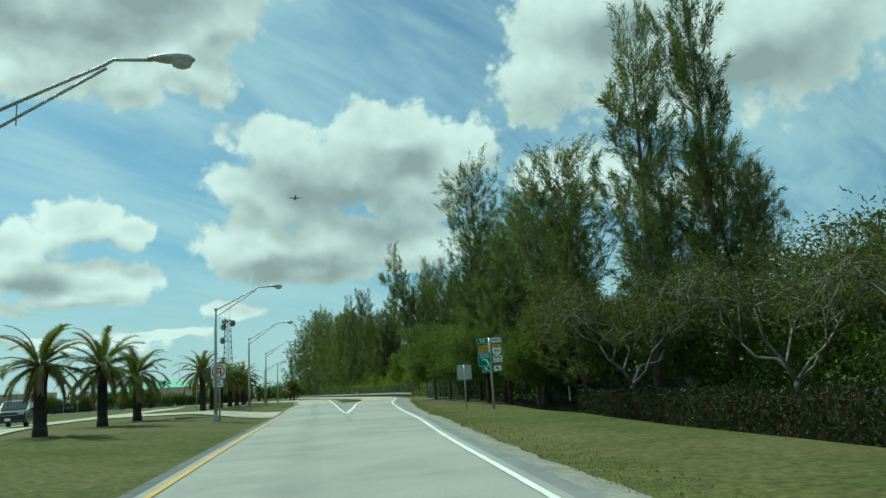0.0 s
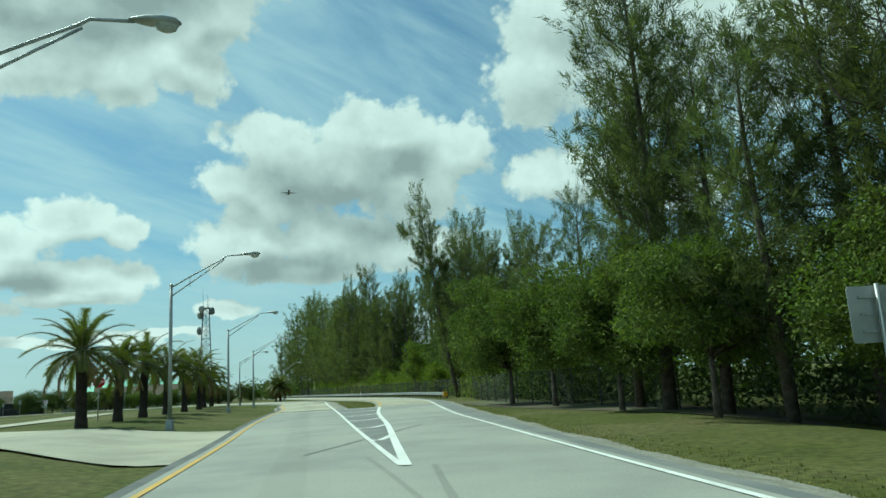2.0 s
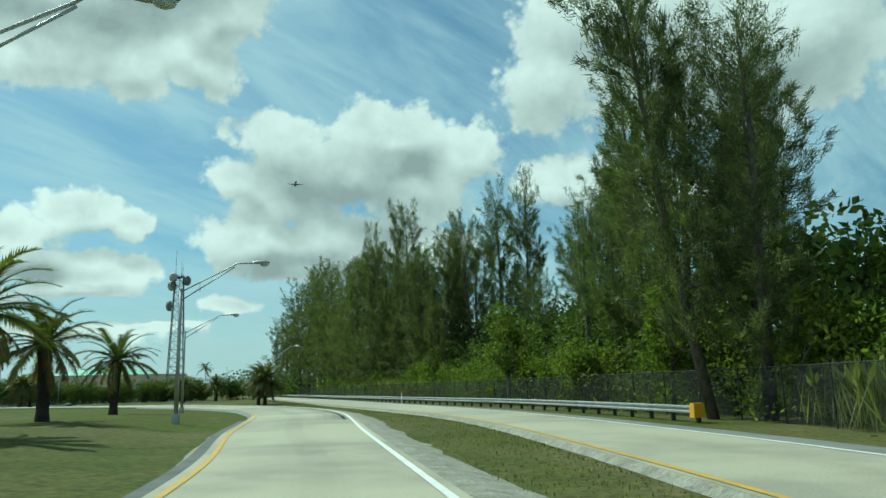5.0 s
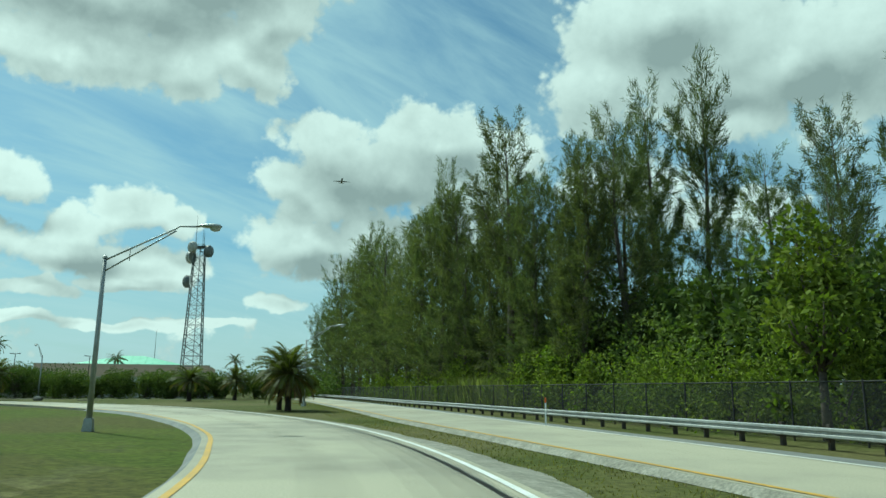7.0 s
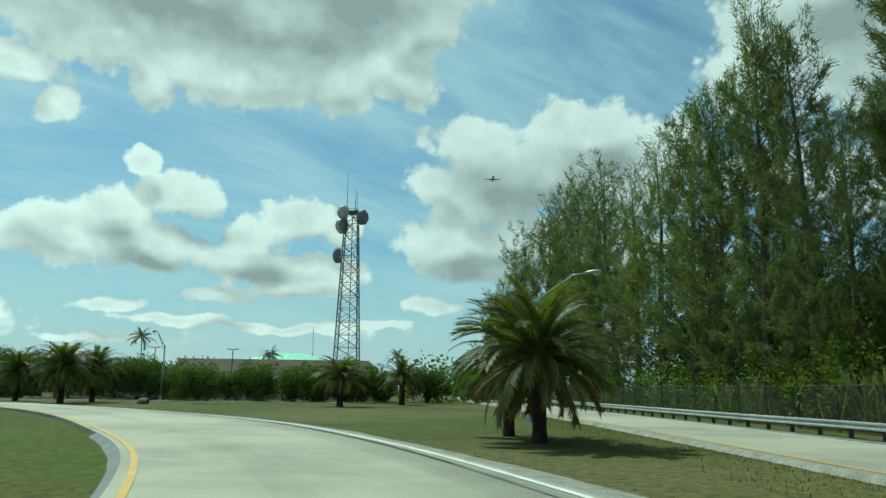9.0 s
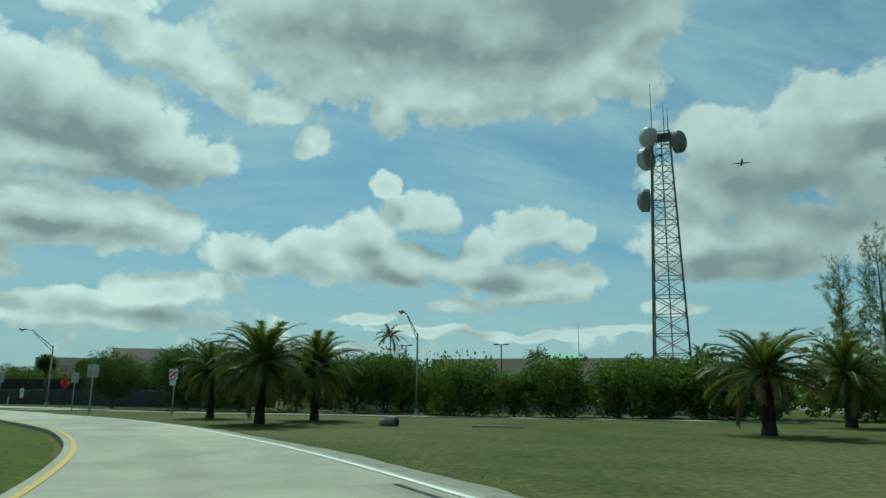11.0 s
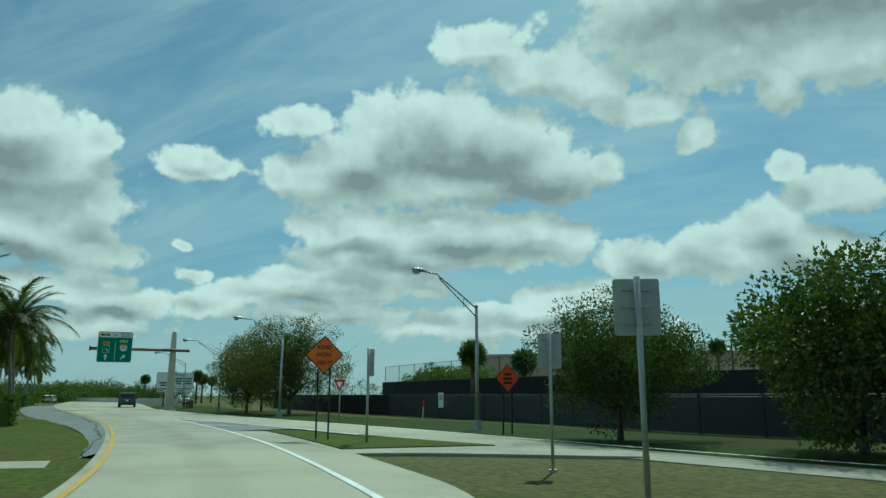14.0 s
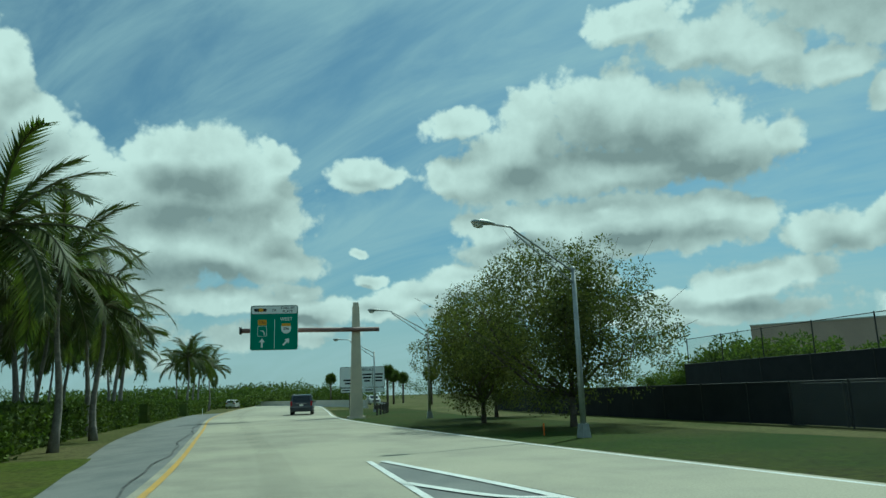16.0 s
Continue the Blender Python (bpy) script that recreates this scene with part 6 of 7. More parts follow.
def no_u_turn(x, y, rz, base, size, words_below=True, own_post=True):
    t = thing("no_u_turn_sign", pose(x, y, ground_at(x, y), 0, 0, rz), "white no U-turn sign with a red ring and a plate below", "road sign")
    a = panel(t, "panel", rrect(size, size, 0.05), SIGN_WHITE, pose(0, 0, base + size / 2), BLACK, 0.012)
    part("ring", ring(size * 0.36, size * 0.44), SIGN_RED, a, "red ring", m=pose(0, -0.014, 0))
    u = Geo()
    s = size
    pts = [(0.17 * s, -0.24 * s), (0.17 * s, 0.08 * s), (0.12 * s, 0.17 * s), (0.03 * s, 0.21 * s), (-0.06 * s, 0.17 * s), (-0.11 * s, 0.08 * s), (-0.11 * s, -0.05 * s)]
    for (x0, z0), (x1, z1) in zip(pts[:-1], pts[1:]):
        L = math.hypot(x1 - x0, z1 - z0)
        u.box((0.085 * s, 0.003, L + 0.03 * s), pose((x0 + x1) / 2, -0.013, (z0 + z1) / 2, 0, math.degrees(math.atan2(x1 - x0, z1 - z0)), 0))
    u.face_set([(-0.24 * s, -0.0135, -0.05 * s), (0.02 * s, -0.0135, -0.05 * s), (-0.11 * s, -0.0135, -0.24 * s)], [(0, 2, 1)])
    part("u_arrow", u, BLACK, a, "black U-turn arrow")
    part("slash", Geo().box((0.075 * s, 0.003, 0.78 * s), pose(0, -0.018, 0, 0, -45, 0)), SIGN_RED, a, "red slash")
    if words_below:
        b = panel(t, "plate", rrect(size * 0.72, size * 0.5, 0.03), SIGN_WHITE, pose(-0.02, 0, base - size * 0.30), BLACK, 0.01)
        bars(b, (0.45,), size * 0.6, size * 0.10, BLACK, 0, size * 0.10)
        words(b, "USE ONLY", size * 0.15, BLACK, 0, -size * 0.09, squeeze=0.85)
    if own_post:
        sign_post(t, base + size * 0.9, 0.05, 0.06)
    return t


no_u_turn(-14.7, 46.2, 0, 2.62, 0.95)
no_u_turn(-98.8, 204.7, 15, 2.45, 0.78)


def stop_back(x, y, rz):
    t = thing("stop_sign", pose(x, y, ground_at(x, y), 0, 0, rz), "red octagonal stop sign on a steel post", "road sign")
    octa = [(0.38 * math.cos(radians(22.5 + 45 * k)), 0.38 * math.sin(radians(22.5 + 45 * k))) for k in range(8)]
    a = panel(t, "panel", octa, SIGN_RED, pose(0, 0, 2.4), SIGN_WHITE, 0.02)
    words(a, "STOP", 0.22, SIGN_WHITE, 0, 0)
    sign_post(t, 2.75)
    return t


stop_back(-27.8, 80.0, 25)


def diamond_sign(x, y, rz, size, low, mat, lines, label, post_mat=BLACK, gap=0.5):
    t = thing("work_sign", pose(x, y, -0.18, 0, 0, rz), label, "road sign")
    d = size / math.sqrt(2)
    a = panel(t, "panel", [(0, d), (-d, 0), (0, -d), (d, 0)], mat, pose(0, 0, low + d), BLACK, 0.05)
    if lines:
        for (txt, sz), zz in zip(lines, (0.33, 0.0, -0.36)):
            words(a, txt, sz, BLACK, 0, zz * size / 1.22, squeeze=0.9)
    else:
        bars(a, (0.6, 0.75, 0.7), size * 0.7, size * 0.11, BLACK, 0, size * 0.2)
    for sx in (-gap / 2, gap / 2):
        p = part("post", Geo().box((0.055, 0.055, low + d * 0.9 + 0.2), pose(sx, 0.045, (low + d * 0.9) / 2 - 0.1)), post_mat, t, "perforated black post")
    return t


diamond_sign(-118.4, 199.85, 66, 0.96, 2.36, SIGN_ORANGE, (("ROAD", 0.20), ("WORK", 0.20), ("1000 FT", 0.20)), "orange road work diamond sign on two black posts", gap=0.42)
diamond_sign(-121.0, 208.7, 95, 0.88, 1.75, SIGN_REDORANGE, None, "faded red-orange diamond sign on two black posts", gap=0.45)


def yield_sign(x, y, rz):
    t = thing("yield_sign", pose(x, y, -0.18, 0, 0, rz), "red and white yield triangle on a thin post", "road sign")
    tri = [(-0.38, 0.33), (0, -0.33), (0.38, 0.33)]
    a = panel(t, "panel", tri, SIGN_RED, pose(0, 0, 2.2))
    shape(a, "centre", [(-0.19, 0.20), (0, -0.12), (0.19, 0.20)], SIGN_WHITE, 0, 0, -0.008)
    sign_post(t, 2.5)
    return t


yield_sign(-134.4, 205.1, 50)


def fence_notice(x, y, rz):
    t = thing("notice_board", pose(x, y, -0.2, 0, 0, rz), "white notice with small print fixed to the fence", "sign")
    a = panel(t, "panel", rrect(0.6, 1.05, 0.02), SIGN_WHITE, pose(0, 0, 1.35))
    bars(a, (0.9, 0.8, 0.9, 0.7, 0.85), 0.5, 0.04, BLACK, 0, 0.35, -0.006)
    return t


fence_notice(-140.9, 214.45, 12)


def leaning_stake(x, y):
    t = thing("leaning_stake", pose(x, y, -0.2, 0, 9, 0), "short leaning white stake with a red head", "stake")
    part("stake", Geo().tube([(0, 0, -0.1), (0, 0, 0.95)], 0.045, 8), SIGN_WHITE, t)
    part("head", Geo().box((0.16, 0.1, 0.42), pose(0, 0, 1.1), 0.8), SIGN_RED, t, "red head")
    return t


leaning_stake(-142.2, 213.6)


def delineator(x, y, h, mat=SIGN_WHITE, top=SIGN_ORANGE, label="thin white marker post with an orange head"):
    t = thing("marker_post", pose(x, y, -0.16), label, "marker post")
    part("post", Geo().box((0.07, 0.03, h), pose(0, 0, h / 2 - 0.05)), mat, t)
    part("reflector", Geo().box((0.075, 0.036, 0.22), pose(0, 0, h - 0.15)), top, t, "orange reflector")
    return t


delineator(-18.9, 147.6, 1.35)
delineator(8.3, 51.0, 1.0, SIGN_WHITE, SIGN_WHITE, "thin white stake in the verge")
delineator(-207.5, 184.2, 0.9, SIGN_WHITE, SIGN_WHITE, "short white marker post by the hedge")
delineator(-150.8, 203.9, 0.5, SIGN_ORANGE, SIGN_ORANGE, "short faded orange stake in the grass")


def gantry():
    t = thing("sign_gantry", pose(-179.3, 198.9, -0.2, 0, 0, 0), "cream tapered concrete column carrying a green road sign on a beam", "gantry")
    g = Geo()
    g.box((1.05, 0.95, 8.3), pose(0, 0, 4.15), 0.52)
    part("column", g, CREAM, t)
    part("cap", Geo().box((0.50, 0.46, 0.35), pose(0, 0, 8.45), 0.8), CREAM, t)
    part("plinth", Geo().box((1.5, 1.4, 0.25), pose(0, 0, 0.1), 0.9), CREAM, t)
    part("beam", Geo().tube([(0.55, 1.7, 6.55), (0.55, -8.4, 6.55)], 0.17, 10), ROSE, t, "dusty red painted beam", smooth=True)
    part("beam_end", Geo().box((0.45, 0.14, 0.5), pose(0.55, -8.35, 6.55)), DARKSTEEL, t)
    m = pose(1.0, -5.95, 6.72, 0, 0, 86)
    a = panel(t, "sign_board", rrect(3.4, 3.25, 0.18), SIGN_GREEN, m, SIGN_WHITE, 0.03, "green direction board", 0.05)
    f = -0.04
    b = panel(a, "header", rrect(3.3, 0.60, 0.14), SIGN_WHITE, pose(0, f, 1.28), BLACK, 0.025)
    shape(b, "emblem", rrect(0.9, 0.22, 0.1), BLACK, -1.0, 0)
    shape(b, "emblem", rrect(0.34, 0.26, 0.12), SIGN_YELLOW, -0.95, 0.0, -0.016)
    words(b, "OR", 0.22, BLACK, -0.02, -0.03)
    words(b, "TOLL-BY", 0.24, BLACK, 0.95, 0.13, squeeze=1.1)
    words(b, "PLATE", 0.24, BLACK, 0.95, -0.13, squeeze=1.1)
    shape(a, "divider", rrect(0.04, 2.1, 0.01), SIGN_WHITE, 0.03, -0.45, f)
    shape(a, "shield", rrect(0.62, 0.40, 0.04), SIGN_YELLOW, -0.85, 0.38, f)
    words(a, "TOLL", 0.24, BLACK, -0.85, 0.38, f - 0.006, 0.9)
    s = shape(a, "shield", rrect(0.66, 0.75, 0.04), SIGN_WHITE, -0.85, -0.25, f)
    shape(a, "shield", rrect(0.60, 0.69, 0.04), SIGN_GREEN, -0.85, -0.25, f - 0.005)
    shape(a, "state_outline", FLORIDA, SIGN_WHITE, -0.82, -0.34, f - 0.009, scale=1.1)
    shape(a, "arrow", ARROW, SIGN_WHITE, -0.85, -1.1, f, 0, 2.0)
    words(a, "WEST", 0.34, SIGN_WHITE, 0.85, 0.60, f)
    shape(a, "shield", SHIELD, SIGN_WHITE, 0.85, -0.08, f, 0, 1.25)
    shape(a, "shield", rrect(0.62, 0.2, 0.03), SIGN_YELLOW, 0.85, 0.19, f - 0.005)
    words(a, "836", 0.28, BLACK, 0.85, -0.10, f - 0.005)
    shape(a, "arrow", ARROW, SIGN_WHITE, 0.85, -1.05, f, 42, 2.0)
    return t


gantry()


def schedule_board():
    t = thing("toll_board", pose(-213, 201.8, -0.2, 0, 0, 88), "large white toll schedule board on two posts", "road sign")
    a = panel(t, "board", rrect(5.4, 2.45, 0.2), SIGN_WHITE, pose(0, 0, 3.9), BLACK, 0.05, "", 0.05)
    words(a, "SCHEDULE", 0.42, BLACK, 0.3, 0.85, -0.04)
    bars(a, (0.9, 0.7), 1.7, 0.2, BLACK, -1.5, -0.35, -0.04)
    bars(a, (1.0, 0.9, 0.6), 1.1, 0.2, BLACK, 0.55, 0.3, -0.04)
    bars(a, (1.0, 0.9, 0.9), 1.1, 0.2, BLACK, 1.9, 0.3, -0.04)
    part("divider", Geo().box((0.05, 0.01, 1.7), pose(1.2, -0.04, -0.2)), BLACK, a)
    b = panel(t, "plate", rrect(5.2, 0.55, 0.1), SIGN_WHITE, pose(0, 0, 2.35), BLACK, 0.04)
    bars(b, (1,), 0.9, 0.14, BLACK, -2.0, 0, -0.02)
    bars(b, (1,), 0.9, 0.14, BLACK, 0.8, 0, -0.02)
    for sx in (-1.5, 1.5):
        part("post", Geo().box((0.2, 0.15, 5.0), pose(sx, 0.16, 2.4)), DARKSTEEL, t)
    return t


schedule_board()


# ---------------------------------------------------------------- the radio tower
def tower(x, y, h, w0, w1, turn):
    t = thing("radio_tower", pose(x, y, -0.2, 0, 0, turn), "tall steel lattice radio tower with dish antennas", "tower")
    corner = lambda k, s: Vector(((w0 + (w1 - w0) * s) / 2 * (1 if k in (0, 3) else -1), (w0 + (w1 - w0) * s) / 2 * (1 if k in (0, 1) else -1), h * s))
    for k in range(4):
        part("leg", Geo().tube([corner(k, 0), corner(k, 1)], 0.09, 6), TOWERSTEEL, t)
    n = 15
    for i in range(n):
        s0, s1 = i / n, (i + 1) / n
        for k in range(4):
            k2 = (k + 1) % 4
            part("brace", Geo().tube([corner(k, s0), corner(k2, s1)], 0.035, 4), TOWERSTEEL, t)
            part("brace", Geo().tube([corner(k2, s0), corner(k, s1)], 0.035, 4), TOWERSTEEL, t)
            part("strut", Geo().tube([corner(k, s1), corner(k2, s1)], 0.04, 4), TOWERSTEEL, t)
    part("ladder", Geo().tube([(0, w0 / 2 - 0.1, 0), (0, w1 / 2 - 0.1, h)], 0.06, 4), TOWERSTEEL, t)
    part("platform", Geo().box((w1 + 0.7, w1 + 0.7, 0.12), pose(0, 0, h * 0.985)), TOWERSTEEL, t)
    for px, py, top in ((-0.8, 0.2, 5.6), (0.35, 0.7, 3.6), (0.75, -0.5, 2.4)):
        part("whip_antenna", Geo().tube([(px, py, h), (px, py, h + top)], [0.05, 0.02], 6), DARKSTEEL, t)
    def dish(a, zz, off, mat, r):
        g = Geo()
        prof = [(0.0, r), (0.55 * r, r), (0.62 * r, 0.96 * r), (0.85 * r, 0.72 * r), (1.0 * r, 0.25 * r)]
        vs = [(px, pr * math.cos(2 * math.pi * k / 20), pr * math.sin(2 * math.pi * k / 20)) for px, pr in prof for k in range(20)]
        fs = [(i * 20 + k, i * 20 + (k + 1) % 20, (i + 1) * 20 + (k + 1) % 20, (i + 1) * 20 + k) for i in range(len(prof) - 1) for k in range(20)]
        fs += [tuple(range(19, -1, -1)), tuple(80 + k for k in range(20))]
        d = part("dish", g.face_set(vs, fs), mat, t, "round shrouded dish antenna", pose(0, 0, zz, 0, 0, a) @ pose(off, 0, 0), smooth=False)
        part("mount", Geo().tube([(-0.1 if off > 0 else 0.8, 0, 0), (-off, 0, 0)], 0.07, 6), TOWERSTEEL, d)
    dish(150, h - 2.2, 1.4, DISH, 1.15)
    dish(225, h - 0.6, 1.3, DISH, 1.0)
    dish(-20, h - 1.2, 1.4, DISH_GREY, 1.1)
    dish(190, h - 6.8, 1.4, DISH_GREY, 1.15)
    return t


tower(-73.0, 240.0, 27.2, 3.6, 1.7, 15)


# ---------------------------------------------------------------- buildings and the far edge
def building(name, x0, x1, y0, y1, h, rz, mat, label, parapet=0.5, roof_mat=STUCCO_PALE, windows=(), wall_t=0.3):
    cx, cy = (x0 + x1) / 2, (y0 + y1) / 2
    w, d = abs(x1 - x0), abs(y1 - y0)
    t = thing(name, pose(cx, cy, -0.2, 0, 0, rz), label, "building")
    for nm, sx, sy, px, py in (("wall", w, wall_t, 0, -d / 2), ("wall", w, wall_t, 0, d / 2), ("wall", wall_t, d - 2 * wall_t, -w / 2 + wall_t / 2, 0), ("wall", wall_t, d - 2 * wall_t, w / 2 - wall_t / 2, 0)):
        part(nm, Geo().box((sx, sy, h), pose(px, py, h / 2)), mat, t)
    part("roof", Geo().box((w - 0.7, d - 0.7, 0.25), pose(0, 0, h - parapet)), roof_mat, t)
    part("coping", Geo().box((w + 0.16, wall_t + 0.16, 0.14), pose(0, -d / 2, h + 0.07)), roof_mat, t)
    for wx, wz, ww, wh in windows:
        win = part("window", Geo().box((ww, 0.06, wh), pose(wx, -d / 2 - wall_t / 2 - 0.01, wz)), GLASS_DARK, t)
        part("frame", Geo().box((ww + 0.2, 0.05, 0.1), pose(wx, -d / 2 - wall_t / 2 - 0.02, wz - wh / 2)), mat, win)
    return t


building("low_building", -108, -68, 229, 244, 3.3, 20, STUCCO_PALE, "long low pale stucco building behind the bushes")
building("building", -118, -84, 262, 290, 6.4, 18, STUCCO_PINK, "flat-roofed beige stucco building", windows=((-8, 3.5, 1.5, 1.5), (6, 3.5, 1.5, 1.5)))
building("building", -214.3, -154.3, 260.6, 285.6, 7.8, 47, STUCCO_PINK, "large flat-roofed pinkish stucco hall beyond the courts", windows=((10, 3.4, 1.4, 1.8), (13, 3.4, 1.4, 1.8), (24, 3.4, 1.4, 1.8)))
building("building", -194.8, -181.8, 257.4, 267.4, 10.0, 47, STUCCO_PINK, "taller pinkish stucco block rising behind the hall")


def pavilion():
    t = thing("pavilion", pose(-132, 338, -0.2, 0, 0, 20), "broad building with a bright green hipped metal roof", "building")
    part("wall", Geo().box((44, 30, 6.5), pose(0, 0, 3.25)), STUCCO, t)
    g = Geo()
    vs = [(-25, -17, 6.5), (25, -17, 6.5), (25, 17, 6.5), (-25, 17, 6.5), (-3, 0, 11.6), (3, 0, 11.6)]
    g.face_set(vs, [(0, 1, 5, 4), (1, 2, 5), (2, 3, 4, 5), (3, 0, 4), (3, 2, 1, 0)])
    roof = part("roof", g, GREENROOF, t, "green standing-seam roof")
    for k in range(-11, 12):
        x = k * 2.1
        top = 11.6 if abs(x) < 3 else 6.5 + 5.1 * (25 - abs(x)) / 22
        yy = 0 if abs(x) < 3 else -17 * (1 - (25 - abs(x)) / 22)
        part("seam", Geo().tube([(x, -17, 6.53), (x, yy, top + 0.03)], 0.05, 4), GREENROOF, roof)
    part("mast", Geo().tube([(6, 0, 8), (6, 0, 20)], [0.1, 0.04], 6), DARKSTEEL, t)
    return t


pavilion()
# distant belt of trees closing the horizon
far_belt = curve([(60, 420), (-40, 430), (-120, 420), (-220, 390), (-330, 340), (-400, 270), (-430, 200), (-420, 130), (-360, 90), (-300, 60)], 3.0)


def belt(name, line, n, hmax, leaf, mat, seed, width, label, hmin=2.0):
    rs = np.random.RandomState(seed)
    cs, ds = [], []
    for k in range(n):
        x, y = line[rs.randint(len(line))] + rs.normal(size=2) * width
        h = hmax * (0.55 + 0.45 * abs(math.sin(x * 0.09) * math.sin(y * 0.07 + 1))) * (0.12 + 0.88 * rs.rand())
        m = 46
        v = fan_dirs(rs, m)
        cs.append(np.array([x, y, max(h, 0.8)]) + v * 1.7 * rs.rand(m, 1) ** 0.4)
        d = v + rs.normal(size=(m, 3)) * 0.6
        ds.append(d / np.linalg.norm(d, axis=1)[:, None])
    solid(name, quads_mesh(name, leaf_quads(np.concatenate(cs), np.concatenate(ds), rs, leaf, leaf * 0.6)), mat, label, "trees", kind="stuff")


belt("tree_line", far_belt, 1150, 9.0, 0.6, LEAF_DARK, 81, 6, "distant belt of green trees along the horizon")
belt("tree_line", curve([(34, -20), (34, 40), (27, 70), (18, 95), (13, 125), (9, 150), (3, 180), (-8, 205), (-22, 235)], 1.5), 900, 8.0, 0.6, LEAF_DARK, 86, 2.0, "dark woods behind the pines")
for i, (x, y, sc) in enumerate(((-187.5, 233, 1.2), (-184, 234.5, 1.4), (-180.3, 233.5, 1.35), (-176.5, 235, 1.25), (-172, 237, 1.1), (-192, 236, 0.95), (-197, 235, 0.9), (-160, 236, 0.95), (-152, 237, 0.95), (-205, 236, 0.8), (-143, 238, 0.95))):
    copy_thing(bush, pose(x, y, -0.2, 0, 0, 41 * i) @ Matrix.Scale(sc, 4))
belt("tree_line", curve([(-240, 160), (-262, 170), (-285, 178), (-310, 190), (-330, 205)], 1.5), 900, 3.7, 0.50, LEAF_DARK, 83, 4, "green trees beyond the far road")
belt("tree_line", curve([(-96, 217), (-92, 221), (-88, 226)], 0.8), 60, 4.6, 0.35, LEAF_DARK, 84, 1.5, "dark bushes in front of the wall")
belt("tree_line", curve([(-60, 240), (-54, 262), (-58, 290), (-70, 310)], 1.5), 200, 6.0, 0.6, LEAF_DARK, 85, 4, "dark green trees beyond the ramp")
for i, (x, y, h) in enumerate(((-124, 262, 10.6),  (-86, 300, 8.5), (-118, 300, 9.0), (-165, 250, 7.5))):
    coconut_palm(x, y, h, 180 + i, 0.03, 18, 0.9)


def fan_palm(x, y, h, seed):
    """A sabal palm: a straight trunk with a round head of stiff fans."""
    rs = np.random.RandomState(seed)
    t = thing("fan_palm", pose(x, y, -0.2), "fan palm with a round head of stiff leaves", "palm tree")
    part("trunk", Geo().tube([(0, 0, -0.1), (0.05, 0, h)], [0.2, 0.17], 10), BARK, t, smooth=True)
    n = 2400
    v = fan_dirs(rs, n)
    c = np.array([0.05, 0, h + 0.4]) + v * (0.15 + 0.75 * rs.rand(n, 1))
    hang = v + rs.normal(size=(n, 3)) * 0.35 + (0, 0, -0.25)
    part("crown", quads_mesh("crown", leaf_quads(c, hang / np.linalg.norm(hang, axis=1)[:, None], rs, 0.55, 0.09)), LEAF_DARK, t)
    return t


for i, (x, y, h) in enumerate(((-147.7, 220.4, 4.7), (-149.8, 226.6, 4.3), (-166, 266, 7.6), (-150, 268, 7.2), (-243, 208, 5.0), (-252, 210, 4.6), (-262, 205, 5.2), (-270, 214, 4.6), (-236, 214, 4.4), (-280, 200, 5.0))):
    fan_palm(x, y, h, 200 + i)


def area_light_pole(x, y, h):
    t = thing("light_pole", pose(x, y, -0.2), "dark slim parking lot light pole", "light pole")
    part("pole", Geo().tube([(0, 0, 0), (0, 0, h)], [0.1, 0.07], 8), DARKSTEEL, t)
    part("crossarm", Geo().box((1.6, 0.1, 0.08), pose(0, 0, h)), DARKSTEEL, t)
    for sx in (-0.75, 0.75):
        part("luminaire", Geo().box((0.5, 0.35, 0.12), pose(sx, 0, h + 0.05)), DARKSTEEL, t)
    return t


for x, y, h in ((-96, 248, 7.5), (-112, 250, 8.0), (-170, 254, 8.5), (-150, 252, 8.0), (-260, 230, 9.0), (-232, 226, 8.5)):
    area_light_pole(x, y, h)


def wall_barrier(pts, h, label):
    line = curve(pts, 3.0)
    t = thing("barrier", None, label, "barrier")
    for a, b in zip(line[:-1], line[1:]):
        L = float(np.linalg.norm(b - a))
        g = Geo()
        out = [(-0.3, 0), (0.3, 0), (0.28, 0.08), (0.16, 0.33), (0.1, h), (-0.1, h), (-0.16, 0.33), (-0.28, 0.08)]
        m = pose((a[0] + b[0]) / 2, (a[1] + b[1]) / 2, -0.18, 0, 0, math.degrees(math.atan2(b[1] - a[1], b[0] - a[0])) + 90)
        part("block", g.prism(out, L - 0.02, m), STUCCO_PALE, t)
    return t


wall_barrier([(-222, 203), (-246, 200), (-268, 193), (-292, 184)], 1.1, "low pale concrete barrier beyond the merge")


# ---------------------------------------------------------------- vehicles
def wheel(parent, x, y, r=0.34):
    t = part("wheel", Geo().tube([(x, y - 0.11, r), (x, y + 0.11, r)], r, 20), RUBBER, parent, "black tyre")
    part("rim", Geo().tube([(x, y - 0.118, r), (x, y + 0.118, r)], r * 0.62, 14), RIM, t, "alloy rim")
    return t


